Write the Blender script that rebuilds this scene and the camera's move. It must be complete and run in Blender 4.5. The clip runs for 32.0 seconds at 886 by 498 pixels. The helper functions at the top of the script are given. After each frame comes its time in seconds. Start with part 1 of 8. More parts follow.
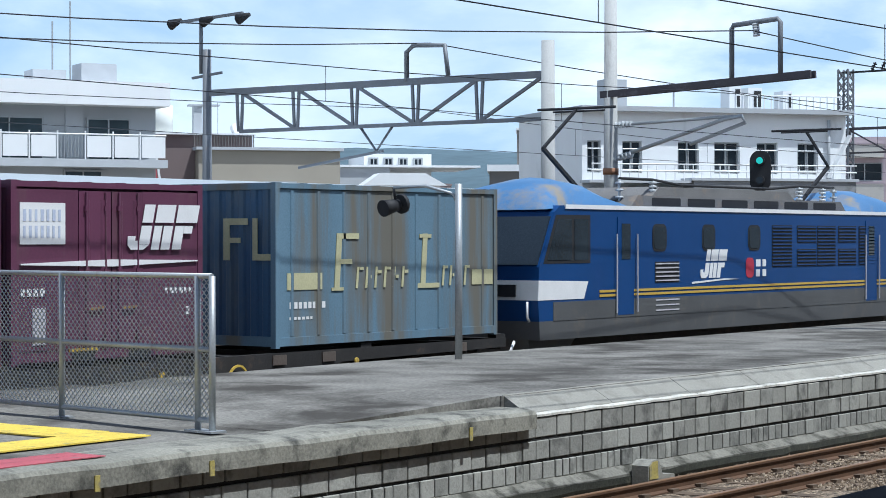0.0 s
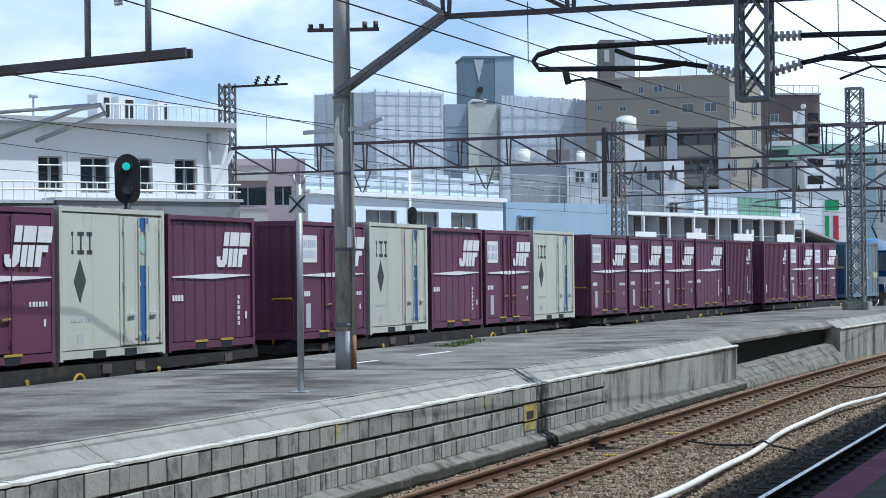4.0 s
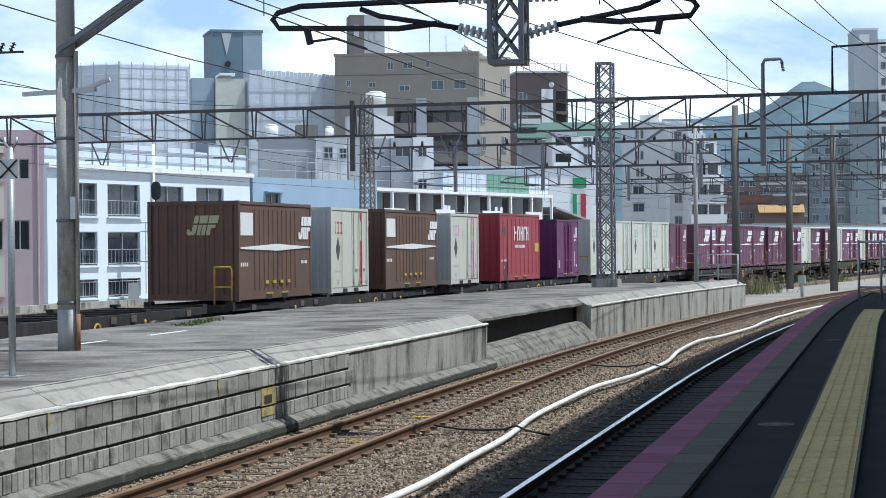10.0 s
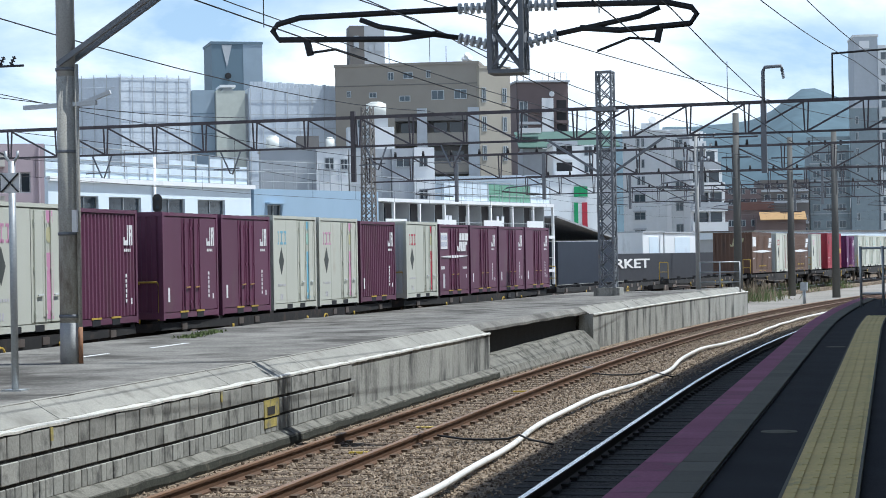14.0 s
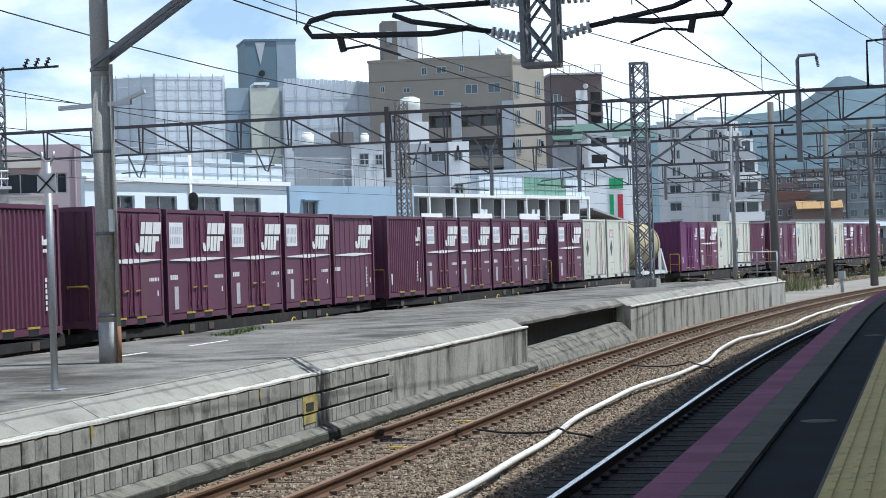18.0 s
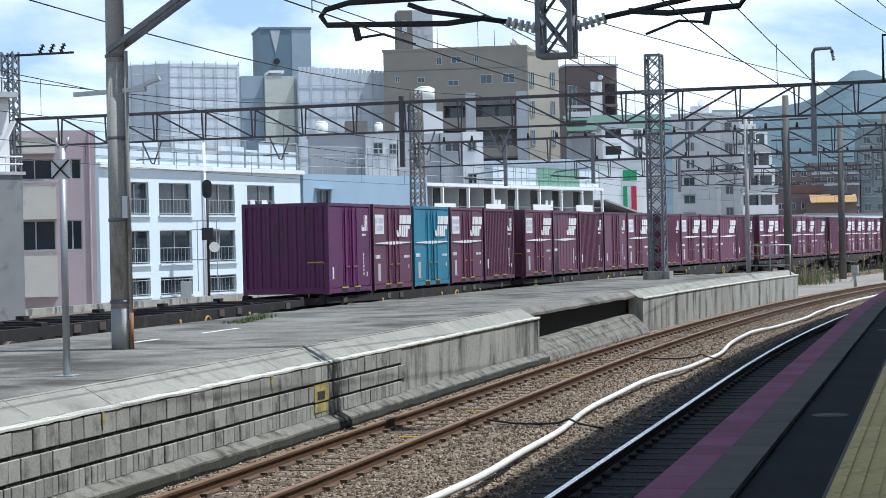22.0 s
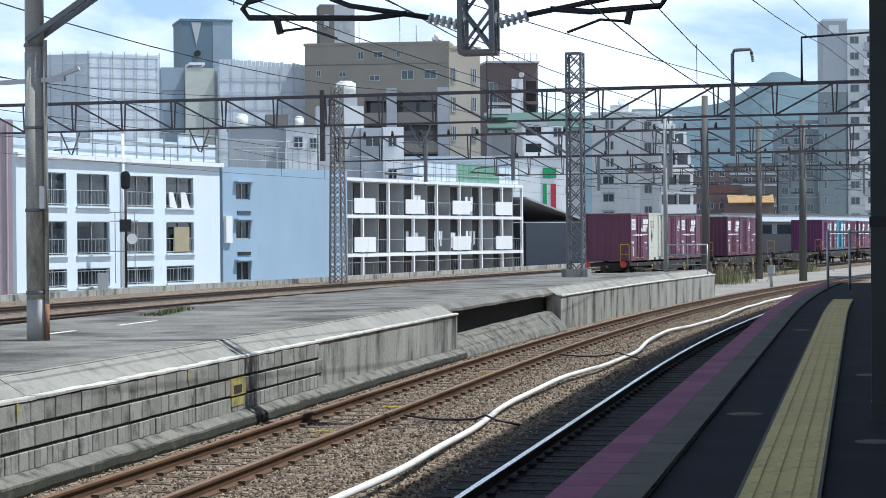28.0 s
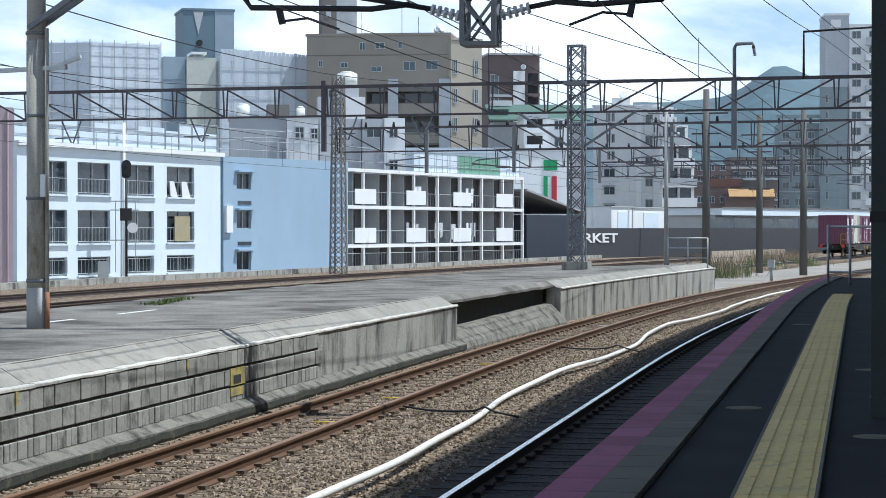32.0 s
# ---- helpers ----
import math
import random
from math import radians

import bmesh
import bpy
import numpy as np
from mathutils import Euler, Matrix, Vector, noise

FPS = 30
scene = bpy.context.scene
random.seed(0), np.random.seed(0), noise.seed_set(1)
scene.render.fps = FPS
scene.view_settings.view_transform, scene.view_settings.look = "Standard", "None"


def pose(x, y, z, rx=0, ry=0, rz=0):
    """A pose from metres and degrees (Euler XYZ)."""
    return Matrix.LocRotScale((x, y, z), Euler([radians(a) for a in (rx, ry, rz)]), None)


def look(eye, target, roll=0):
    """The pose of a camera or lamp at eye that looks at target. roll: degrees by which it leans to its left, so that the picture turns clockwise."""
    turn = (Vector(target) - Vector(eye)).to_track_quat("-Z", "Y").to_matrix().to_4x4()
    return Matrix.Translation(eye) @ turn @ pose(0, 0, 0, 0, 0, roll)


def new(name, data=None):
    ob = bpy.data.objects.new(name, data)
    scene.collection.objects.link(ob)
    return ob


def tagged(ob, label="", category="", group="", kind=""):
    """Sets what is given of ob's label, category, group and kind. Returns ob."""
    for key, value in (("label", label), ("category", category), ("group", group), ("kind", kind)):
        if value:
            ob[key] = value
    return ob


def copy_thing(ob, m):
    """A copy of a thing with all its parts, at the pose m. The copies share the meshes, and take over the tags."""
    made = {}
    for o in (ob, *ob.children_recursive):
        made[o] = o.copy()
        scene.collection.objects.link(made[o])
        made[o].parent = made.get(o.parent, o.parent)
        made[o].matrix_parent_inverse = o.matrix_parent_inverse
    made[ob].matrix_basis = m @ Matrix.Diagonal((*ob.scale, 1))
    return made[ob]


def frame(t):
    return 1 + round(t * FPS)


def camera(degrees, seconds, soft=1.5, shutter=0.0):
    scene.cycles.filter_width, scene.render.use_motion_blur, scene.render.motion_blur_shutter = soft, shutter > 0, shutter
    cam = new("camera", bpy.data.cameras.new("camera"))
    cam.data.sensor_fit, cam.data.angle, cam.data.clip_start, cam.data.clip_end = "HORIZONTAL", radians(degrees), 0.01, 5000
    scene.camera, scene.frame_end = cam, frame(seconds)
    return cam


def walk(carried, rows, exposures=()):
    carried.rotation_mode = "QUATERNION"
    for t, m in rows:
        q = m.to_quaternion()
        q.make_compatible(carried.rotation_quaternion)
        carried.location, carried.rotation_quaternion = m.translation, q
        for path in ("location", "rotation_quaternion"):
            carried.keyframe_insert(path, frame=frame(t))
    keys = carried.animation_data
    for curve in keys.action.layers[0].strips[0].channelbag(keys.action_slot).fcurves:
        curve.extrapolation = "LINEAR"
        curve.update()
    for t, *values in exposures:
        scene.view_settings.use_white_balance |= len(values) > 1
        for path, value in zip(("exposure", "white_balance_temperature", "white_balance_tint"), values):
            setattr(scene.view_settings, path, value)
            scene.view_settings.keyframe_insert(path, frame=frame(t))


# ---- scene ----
LENS = 24.0
cam = camera(LENS, 32.0, soft=0.9)


def view(x, y, z, yaw, pitch, roll):
    return pose(x, y, z, 0, 0, yaw) @ pose(0, 0, 0, 90 + pitch) @ pose(0, 0, 0, 0, 0, roll)


PATH = [
    (0, 4.5, -10.6, 2.8, 35.84, -0.262, -0.061),
    (0.5, 3.5, -12.05, 2.8, 29.792, -0.179, 0.365),
    (1, 2.85, -13.01, 2.8, 21.617, 0.351, 0.124),
    (1.5, 2.85, -13.01, 2.8, 18.551, 0.622, -0.023),
    (2, 2.85, -13.01, 2.8, 17.528, 0.684, -0.391),
    (2.5, 2.85, -13.01, 2.8, 19.534, 0.59, -0.336),
    (4.5, 0, 0, 2.45, 18.233, 0.707, -1.03),
    (5, 0, 0, 2.45, 16.065, 0.561, -0.97),
    (5.5, 0, 0, 2.45, 13.98, 0.328, -0.633),
    (6, 0, 0, 2.45, 12.311, 0.164, -0.421),
    (6.5, 0, 0, 2.45, 11.31, 0.19, -0.561),
    (7, 0, 0, 2.45, 11.84, 0.244, -0.896),
    (7.5, 0, 0, 2.45, 12.203, 0.127, -0.792),
    (8, 0, 0, 2.45, 12.102, 0.118, -0.663),
    (8.5, 0, 0, 2.45, 12.128, 0.074, -0.77),
    (9, 0, 0, 2.45, 12.155, 0.004, -0.767),
    (9.5, 0, 0, 2.45, 12.171, -0.005, -0.657),
    (10, 0, 0, 2.45, 12.12, -0.042, -0.498),
    (10.5, 0, 0, 2.45, 11.979, -0.028, -0.459),
    (11, 0, 0, 2.45, 11.895, 0.081, -0.628),
    (11.5, 0, 0, 2.45, 11.868, 0.222, -0.914),
    (12, 0, 0, 2.45, 12.161, 0.389, -1.17),
    (12.5, 0, 0, 2.45, 12.102, 0.482, -1.16),
    (13, 0, 0, 2.45, 12.145, 0.455, -1.003),
    (13.5, 0, 0, 2.45, 12.191, 0.34, -0.962),
    (14, 0, 0, 2.45, 12.165, 0.233, -0.99),
    (14.5, 0, 0, 2.45, 12.061, 0.069, -0.915),
    (16.5, 0, 0, 2.45, 12.208, -0.018, -1.421),
    (17, 0, 0, 2.45, 12.487, 0.02, -1.626),
    (17.5, 0, 0, 2.45, 12.721, 0.056, -1.709),
    (18, 0, 0, 2.45, 13.161, 0.099, -1.848),
    (18.5, 0, 0, 2.45, 13.713, 0.081, -1.697),
    (19, 0, 0, 2.45, 13.766, 0.01, -1.645),
    (19.5, 0, 0, 2.45, 13.629, -0.097, -1.638),
    (20, 0, 0, 2.45, 13.415, -0.109, -1.532),
    (20.5, 0, 0, 2.45, 13.39, -0.092, -1.461),
    (21, 0, 0, 2.45, 13.603, -0.088, -1.388),
    (21.5, 0, 0, 2.45, 13.65, -0.124, -1.334),
    (22, 0, 0, 2.45, 13.523, -0.168, -1.242),
    (22.5, 0, 0, 2.45, 13.469, -0.21, -1.292),
    (23, 0, 0, 2.45, 13.276, -0.285, -1.255),
    (23.5, 0, 0, 2.45, 13.26, -0.348, -1.293),
    (24, 0, 0, 2.45, 13.266, -0.416, -0.947),
    (24.5, 0, 0, 2.45, 13.183, -0.43, -0.604),
    (26.5, 0, 0, 2.45, 12.406, -0.341, -0.589),
    (27, 0, 0, 2.45, 11.887, -0.366, -0.5),
    (27.5, 0, 0, 2.45, 11.207, -0.356, -0.628),
    (28, 0, 0, 2.45, 11.3, -0.326, -0.466),
    (28.5, 0, 0, 2.45, 11.334, -0.433, -0.294),
    (29, 0, 0, 2.45, 11.351, -0.502, -0.096),
    (29.5, 0, 0, 2.45, 11.305, -0.502, -0.117),
    (30, 0, 0, 2.45, 11.309, -0.482, -0.1),
    (30.5, 0, 0, 2.45, 11.303, -0.49, -0.027),
    (31, 0, 0, 2.45, 11.282, -0.507, -0.07),
    (31.5, 0, 0, 2.45, 11.311, -0.524, -0.103),
    (32, 0, 0, 2.45, 11.31, -0.56, 0),
]
walk(cam, [(r[0], view(*r[1:])) for r in PATH], exposures=[(0, -0.02, 5650, 6), (1, -0.08, 5450, 6), (2.5, -0.1, 5450, 6), (4.5, -0.12, 5600, 6), (6, 0.03, 5800, 6), (32, 0.03, 5800, 6)])

# ---- world and sun ----
SUN_TO = Vector((0.42, 0.03, 0.90)).normalized()
SUN_EL = math.asin(SUN_TO.z)
SUN_AZ = math.atan2(SUN_TO.x, SUN_TO.y)
world = bpy.data.worlds.new("world")
scene.world = world
world.use_nodes = True
wn, wl = world.node_tree.nodes, world.node_tree.links
wn.clear()
w_out = wn.new("ShaderNodeOutputWorld")
w_bg = wn.new("ShaderNodeBackground")
w_bg.inputs["Strength"].default_value = 0.10
sky = wn.new("ShaderNodeTexSky")
sky.sky_type = 'NISHITA'
sky.sun_disc = False
sky.sun_elevation = SUN_EL
sky.sun_rotation = SUN_AZ
sky.air_density = 1.0
sky.dust_density = 0.4
sky.ozone_density = 2.5
w_tc = wn.new("ShaderNodeTexCoord")
w_map = wn.new("ShaderNodeMapping")
w_map.inputs["Scale"].default_value = (1.0, 1.0, 2.4)
w_map.inputs["Location"].default_value = (0.35, 0.1, 0.0)
w_no = wn.new("ShaderNodeTexNoise")
w_no.inputs["Scale"].default_value = 5.5
w_no.inputs["Detail"].default_value = 9.0
w_no.inputs["Roughness"].default_value = 0.56
w_no.inputs["Distortion"].default_value = 0.25
w_ramp = wn.new("ShaderNodeValToRGB")
w_ramp.color_ramp.elements[0].position = 0.35
w_ramp.color_ramp.elements[1].position = 0.53
w_no2 = wn.new("ShaderNodeTexNoise")
w_no2.inputs["Scale"].default_value = 9.0
w_no2.inputs["Detail"].default_value = 6.0
w_ramp2 = wn.new("ShaderNodeValToRGB")
w_ramp2.color_ramp.elements[0].color = (8.2, 9.2, 10.6, 1)
w_ramp2.color_ramp.elements[0].position = 0.36
w_ramp2.color_ramp.elements[1].color = (13.0, 13.2, 13.4, 1)
w_ramp2.color_ramp.elements[1].position = 0.58
w_mix = wn.new("ShaderNodeMix")
w_mix.data_type = 'RGBA'
wl.new(w_tc.outputs["Generated"], w_map.inputs["Vector"])
wl.new(w_map.outputs["Vector"], w_no.inputs["Vector"])
wl.new(w_map.outputs["Vector"], w_no2.inputs["Vector"])
wl.new(w_no.outputs["Fac"], w_ramp.inputs["Fac"])
wl.new(w_no2.outputs["Fac"], w_ramp2.inputs["Fac"])
# clouds and haze gather towards the horizon, the zenith is clear
w_sep = wn.new("ShaderNodeSeparateXYZ")
wl.new(w_tc.outputs["Generated"], w_sep.inputs["Vector"])
w_low = wn.new("ShaderNodeMapRange")
w_low.inputs["From Min"].default_value = 0.30
w_low.inputs["From Max"].default_value = 0.65
w_low.inputs["To Min"].default_value = 1.0
w_low.inputs["To Max"].default_value = 0.12
wl.new(w_sep.outputs["Z"], w_low.inputs["Value"])
w_mul = wn.new("ShaderNodeMath")
w_mul.operation = 'MULTIPLY'
w_side = wn.new("ShaderNodeMapRange")
w_side.inputs["From Min"].default_value = -0.62
w_side.inputs["From Max"].default_value = -0.36
w_side.inputs["To Min"].default_value = 0.5
w_side.inputs["To Max"].default_value = 1.0
wl.new(w_sep.outputs["X"], w_side.inputs["Value"])
w_both = wn.new("ShaderNodeMath")
w_both.operation = 'MULTIPLY'
wl.new(w_low.outputs["Result"], w_both.inputs[0])
wl.new(w_side.outputs["Result"], w_both.inputs[1])
wl.new(w_ramp.outputs["Color"], w_mul.inputs[0])
wl.new(w_both.outputs[0], w_mul.inputs[1])
w_hz = wn.new("ShaderNodeMapRange")
w_hz.inputs["From Min"].default_value = 0.0
w_hz.inputs["From Max"].default_value = 0.45
w_hz.inputs["To Min"].default_value = 0.85
w_hz.inputs["To Max"].default_value = 0.0
wl.new(w_sep.outputs["Z"], w_hz.inputs["Value"])
w_haze = wn.new("ShaderNodeMix")
w_haze.data_type = 'RGBA'
w_haze.inputs["B"].default_value = (5.8, 7.8, 10.2, 1)
wl.new(w_hz.outputs["Result"], w_haze.inputs["Factor"])
wl.new(sky.outputs["Color"], w_haze.inputs["A"])
wl.new(w_mul.outputs[0], w_mix.inputs["Factor"])
wl.new(w_haze.outputs["Result"], w_mix.inputs["A"])
wl.new(w_ramp2.outputs["Color"], w_mix.inputs["B"])
wl.new(w_mix.outputs["Result"], w_bg.inputs["Color"])
wl.new(w_bg.outputs["Background"], w_out.inputs["Surface"])

sun_data = bpy.data.lights.new("sun", 'SUN')
sun_data.energy = 5.0
sun_data.angle = radians(0.53)
sun_data.color = (1.0, 0.965, 0.91)
sun = new("sun", sun_data)
sun.matrix_world = look(SUN_TO * 100, (0, 0, 0))


# ---- track geometry: straight to S0, a bend to the right up to S1, straight again ----
S0, S1, BEND = 36.0, 107.0, 513.0


def at(s, n, z=0.0):
    if s <= S0:
        return Vector((n, s, z))
    th = (min(s, S1) - S0) / BEND
    r = BEND - n
    over = max(0.0, s - S1)
    return Vector((BEND - r * math.cos(th) + over * math.sin(th), S0 + r * math.sin(th) + over * math.cos(th), z))


def heading(s):
    return 0.0 if s <= S0 else -math.degrees((min(s, S1) - S0) / BEND)


def on_track(s, n, z=0.0):
    p = at(s, n, z)
    return pose(p.x, p.y, p.z, 0, 0, heading(s))


# ---- materials ----
def mat(name, col, rough=0.6, metal=0.0, var=0.18, scale=2.0, fine=40.0, bump=0.15, stain=None, stain_scale=1.2, stain_at=0.55, streak=1.0, each=0.0, coat=0.0, bump_dist=0.01, spec=0.5):
    m = bpy.data.materials.new(name)
    m.use_nodes = True
    nd, ln = m.node_tree.nodes, m.node_tree.links
    b = nd["Principled BSDF"]
    b.inputs["Roughness"].default_value = rough
    b.inputs["Metallic"].default_value = metal
    b.inputs["Coat Weight"].default_value = coat
    b.inputs["Specular IOR Level"].default_value = spec
    tc = nd.new("ShaderNodeTexCoord")
    mp = nd.new("ShaderNodeMapping")
    mp.inputs["Scale"].default_value = (1.0, 1.0, streak)
    src = tc.outputs["Object"]
    if each > 0:
        oi = nd.new("ShaderNodeObjectInfo")
        sh = nd.new("ShaderNodeMath")
        sh.operation = 'MULTIPLY'
        sh.inputs[1].default_value = 60.0
        ln.new(oi.outputs["Random"], sh.inputs[0])
        va = nd.new("ShaderNodeVectorMath")
        ln.new(src, va.inputs[0])
        ln.new(sh.outputs[0], va.inputs[1])
        src = va.outputs["Vector"]
    ln.new(src, mp.inputs["Vector"])
    n1 = nd.new("ShaderNodeTexNoise")
    n1.inputs["Scale"].default_value = scale
    n1.inputs["Detail"].default_value = 5.0
    n2 = nd.new("ShaderNodeTexNoise")
    n2.inputs["Scale"].default_value = fine
    n2.inputs["Detail"].default_value = 3.0
    ln.new(mp.outputs["Vector"], n1.inputs["Vector"])
    ln.new(src, n2.inputs["Vector"])
    add = nd.new("ShaderNodeMath")
    add.operation = 'ADD'
    ln.new(n1.outputs["Fac"], add.inputs[0])
    ln.new(n2.outputs["Fac"], add.inputs[1])
    if each > 0:
        ma = nd.new("ShaderNodeMath")
        ma.operation = 'MULTIPLY_ADD'
        ma.inputs[1].default_value = each
        ln.new(oi.outputs["Random"], ma.inputs[0])
        ln.new(add.outputs[0], ma.inputs[2])
        add = ma
    mr = nd.new("ShaderNodeMapRange")
    mr.inputs["From Min"].default_value = 0.6
    mr.inputs["From Max"].default_value = 1.4 + each
    mr.inputs["To Min"].default_value = 1.0 - var
    mr.inputs["To Max"].default_value = 1.0 + var
    ln.new(add.outputs[0], mr.inputs["Value"])
    hv = nd.new("ShaderNodeHueSaturation")
    hv.inputs["Color"].default_value = (*col, 1)
    ln.new(mr.outputs["Result"], hv.inputs["Value"])
    last = hv.outputs["Color"]
    if stain is not None:
        n3 = nd.new("ShaderNodeTexNoise")
        n3.inputs["Scale"].default_value = stain_scale
        n3.inputs["Detail"].default_value = 7.0
        n3.inputs["Roughness"].default_value = 0.65
        ln.new(mp.outputs["Vector"], n3.inputs["Vector"])
        rp = nd.new("ShaderNodeValToRGB")
        rp.color_ramp.elements[0].position = stain_at
        rp.color_ramp.elements[1].position = min(1.0, stain_at + 0.16)
        ln.new(n3.outputs["Fac"], rp.inputs["Fac"])
        mx = nd.new("ShaderNodeMix")
        mx.data_type = 'RGBA'
        mx.inputs["B"].default_value = (*stain, 1)
        ln.new(rp.outputs["Color"], mx.inputs["Factor"])
        ln.new(last, mx.inputs["A"])
        last = mx.outputs["Result"]
    ln.new(last, b.inputs["Base Color"])
    if bump > 0:
        bp = nd.new("ShaderNodeBump")
        bp.inputs["Strength"].default_value = bump
        bp.inputs["Distance"].default_value = bump_dist
        ln.new(n2.outputs["Fac"], bp.inputs["Height"])
        ln.new(bp.outputs["Normal"], b.inputs["Normal"])
    return m


def glass(name, col=(0.03, 0.04, 0.05)):
    m = mat(name, col, rough=0.08, var=0.4, scale=0.8, bump=0.0)
    m.node_tree.nodes["Principled BSDF"].inputs["Specular IOR Level"].default_value = 0.7
    return m


def glow(name, col, power):
    m = mat(name, col, bump=0)
    b = m.node_tree.nodes["Principled BSDF"]
    b.inputs["Emission Color"].default_value = (*col, 1)
    b.inputs["Emission Strength"].default_value = power
    return m


M_ASPHALT = mat("old_asphalt", (0.19, 0.18, 0.16), 0.92, var=0.6, scale=0.8, fine=22, bump=0.6, stain=(0.062, 0.056, 0.048), stain_scale=0.55, stain_at=0.465, spec=0.3)
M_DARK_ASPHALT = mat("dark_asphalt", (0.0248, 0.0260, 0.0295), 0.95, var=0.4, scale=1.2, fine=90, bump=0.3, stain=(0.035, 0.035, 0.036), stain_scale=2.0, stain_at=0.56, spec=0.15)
M_COPING = mat("pale_concrete", (0.285, 0.275, 0.24), 0.85, var=0.3, scale=1.0, fine=45, bump=0.35, stain=(0.19, 0.18, 0.155), stain_scale=3.0, stain_at=0.52)
M_WALL = mat("weathered_concrete", (0.35, 0.345, 0.31), 0.9, var=0.45, scale=1.3, fine=35, bump=0.4, stain=(0.06, 0.06, 0.056), stain_scale=1.7, stain_at=0.5, streak=0.3)
M_BLOCK = mat("wall_block", (0.30, 0.295, 0.265), 0.9, var=0.42, scale=3.5, fine=26, bump=0.6, stain=(0.10, 0.098, 0.09), stain_scale=2.6, stain_at=0.52, streak=0.8, each=0.9)
M_OLD_SLAB = mat("old_slab_concrete", (0.25, 0.24, 0.20), 0.9, var=0.4, scale=1.4, fine=30, bump=0.5, stain=(0.06, 0.058, 0.05), stain_scale=2.4, stain_at=0.5)
M_JOINT_SHADE = mat("dark_joint_and_shade", (0.028, 0.027, 0.026), 0.95, var=0.4, scale=3, bump=0.3)
M_LEDGE = mat("mossy_footing", (0.19, 0.182, 0.155), 0.95, var=0.35, scale=2.0, fine=30, bump=0.6, stain=(0.05, 0.048, 0.038), stain_scale=3.2, stain_at=0.48)
def gravel(name, lo, hi, cell):
    m = bpy.data.materials.new(name)
    m.use_nodes = True
    nd, ln = m.node_tree.nodes, m.node_tree.links
    b = nd["Principled BSDF"]
    b.inputs["Roughness"].default_value = 0.95
    tc = nd.new("ShaderNodeTexCoord")
    vo = nd.new("ShaderNodeTexVoronoi")
    vo.inputs["Scale"].default_value = cell
    ln.new(tc.outputs["Object"], vo.inputs["Vector"])
    sp = nd.new("ShaderNodeSeparateColor")
    ln.new(vo.outputs["Color"], sp.inputs["Color"])
    rp = nd.new("ShaderNodeValToRGB")
    rp.color_ramp.elements[0].color = (*lo, 1)
    rp.color_ramp.elements[1].color = (*hi, 1)
    rp.color_ramp.elements[1].position = 0.9
    ln.new(sp.outputs["Red"], rp.inputs["Fac"])
    no = nd.new("ShaderNodeTexNoise")
    no.inputs["Scale"].default_value = 0.7
    no.inputs["Detail"].default_value = 4.0
    ln.new(tc.outputs["Object"], no.inputs["Vector"])
    mr = nd.new("ShaderNodeMapRange")
    mr.inputs["To Min"].default_value = 0.6
    mr.inputs["To Max"].default_value = 1.35
    ln.new(no.outputs["Fac"], mr.inputs["Value"])
    hv = nd.new("ShaderNodeHueSaturation")
    ln.new(mr.outputs["Result"], hv.inputs["Value"])
    ln.new(rp.outputs["Color"], hv.inputs["Color"])
    ln.new(hv.outputs["Color"], b.inputs["Base Color"])
    bp = nd.new("ShaderNodeBump")
    bp.inputs["Strength"].default_value = 1.0
    bp.inputs["Distance"].default_value = 0.05
    bp.invert = True
    ln.new(vo.outputs["Distance"], bp.inputs["Height"])
    ln.new(bp.outputs["Normal"], b.inputs["Normal"])
    return m


M_GRAVEL = gravel("ballast", (0.030, 0.021, 0.014), (0.40, 0.305, 0.21), 22.0)
M_STONE = bpy.data.materials.new("ballast_stone")
M_STONE.use_nodes = True
st_n, st_l = M_STONE.node_tree.nodes, M_STONE.node_tree.links
st_g = st_n.new("ShaderNodeNewGeometry")
st_r = st_n.new("ShaderNodeValToRGB")
st_r.color_ramp.elements[0].color = (0.05, 0.034, 0.022, 1)
st_r.color_ramp.elements[1].color = (0.42, 0.34, 0.25, 1)
st_e = st_r.color_ramp.elements.new(0.55)
st_e.color = (0.20, 0.145, 0.095, 1)
st_l.new(st_g.outputs["Random Per Island"], st_r.inputs["Fac"])
st_l.new(st_r.outputs["Color"], st_n["Principled BSDF"].inputs["Base Color"])
st_n["Principled BSDF"].inputs["Roughness"].default_value = 0.9
# ballast and sleepers of the running track, deep shade put into their colour
M_GRAVEL_D = gravel("shade_dark_ballast", (0.004, 0.0035, 0.003), (0.04, 0.033, 0.028), 18.0)
M_SLEEPER_D = mat("shade_dark_sleeper", (0.013, 0.011, 0.010), 0.9, var=0.4, scale=5.0, fine=30, bump=0.5, each=0.6)
M_GROUND = mat("yard_ground", (0.26, 0.24, 0.21), 0.95, var=0.35, scale=0.2, fine=8, bump=0.5)
M_LIP = mat("pale_edge_lip", (0.58, 0.56, 0.50), 0.85, var=0.3, scale=2.5, fine=30, bump=0.3, stain=(0.30, 0.285, 0.25), stain_scale=2.2, stain_at=0.56)
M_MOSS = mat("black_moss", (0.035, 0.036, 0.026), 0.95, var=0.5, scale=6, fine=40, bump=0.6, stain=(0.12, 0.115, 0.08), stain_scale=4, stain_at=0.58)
M_FADED_Y = mat("faded_yellow_paint", (0.42, 0.34, 0.10), 0.8, var=0.3, scale=5, stain=(0.22, 0.20, 0.14), stain_scale=6, stain_at=0.50)
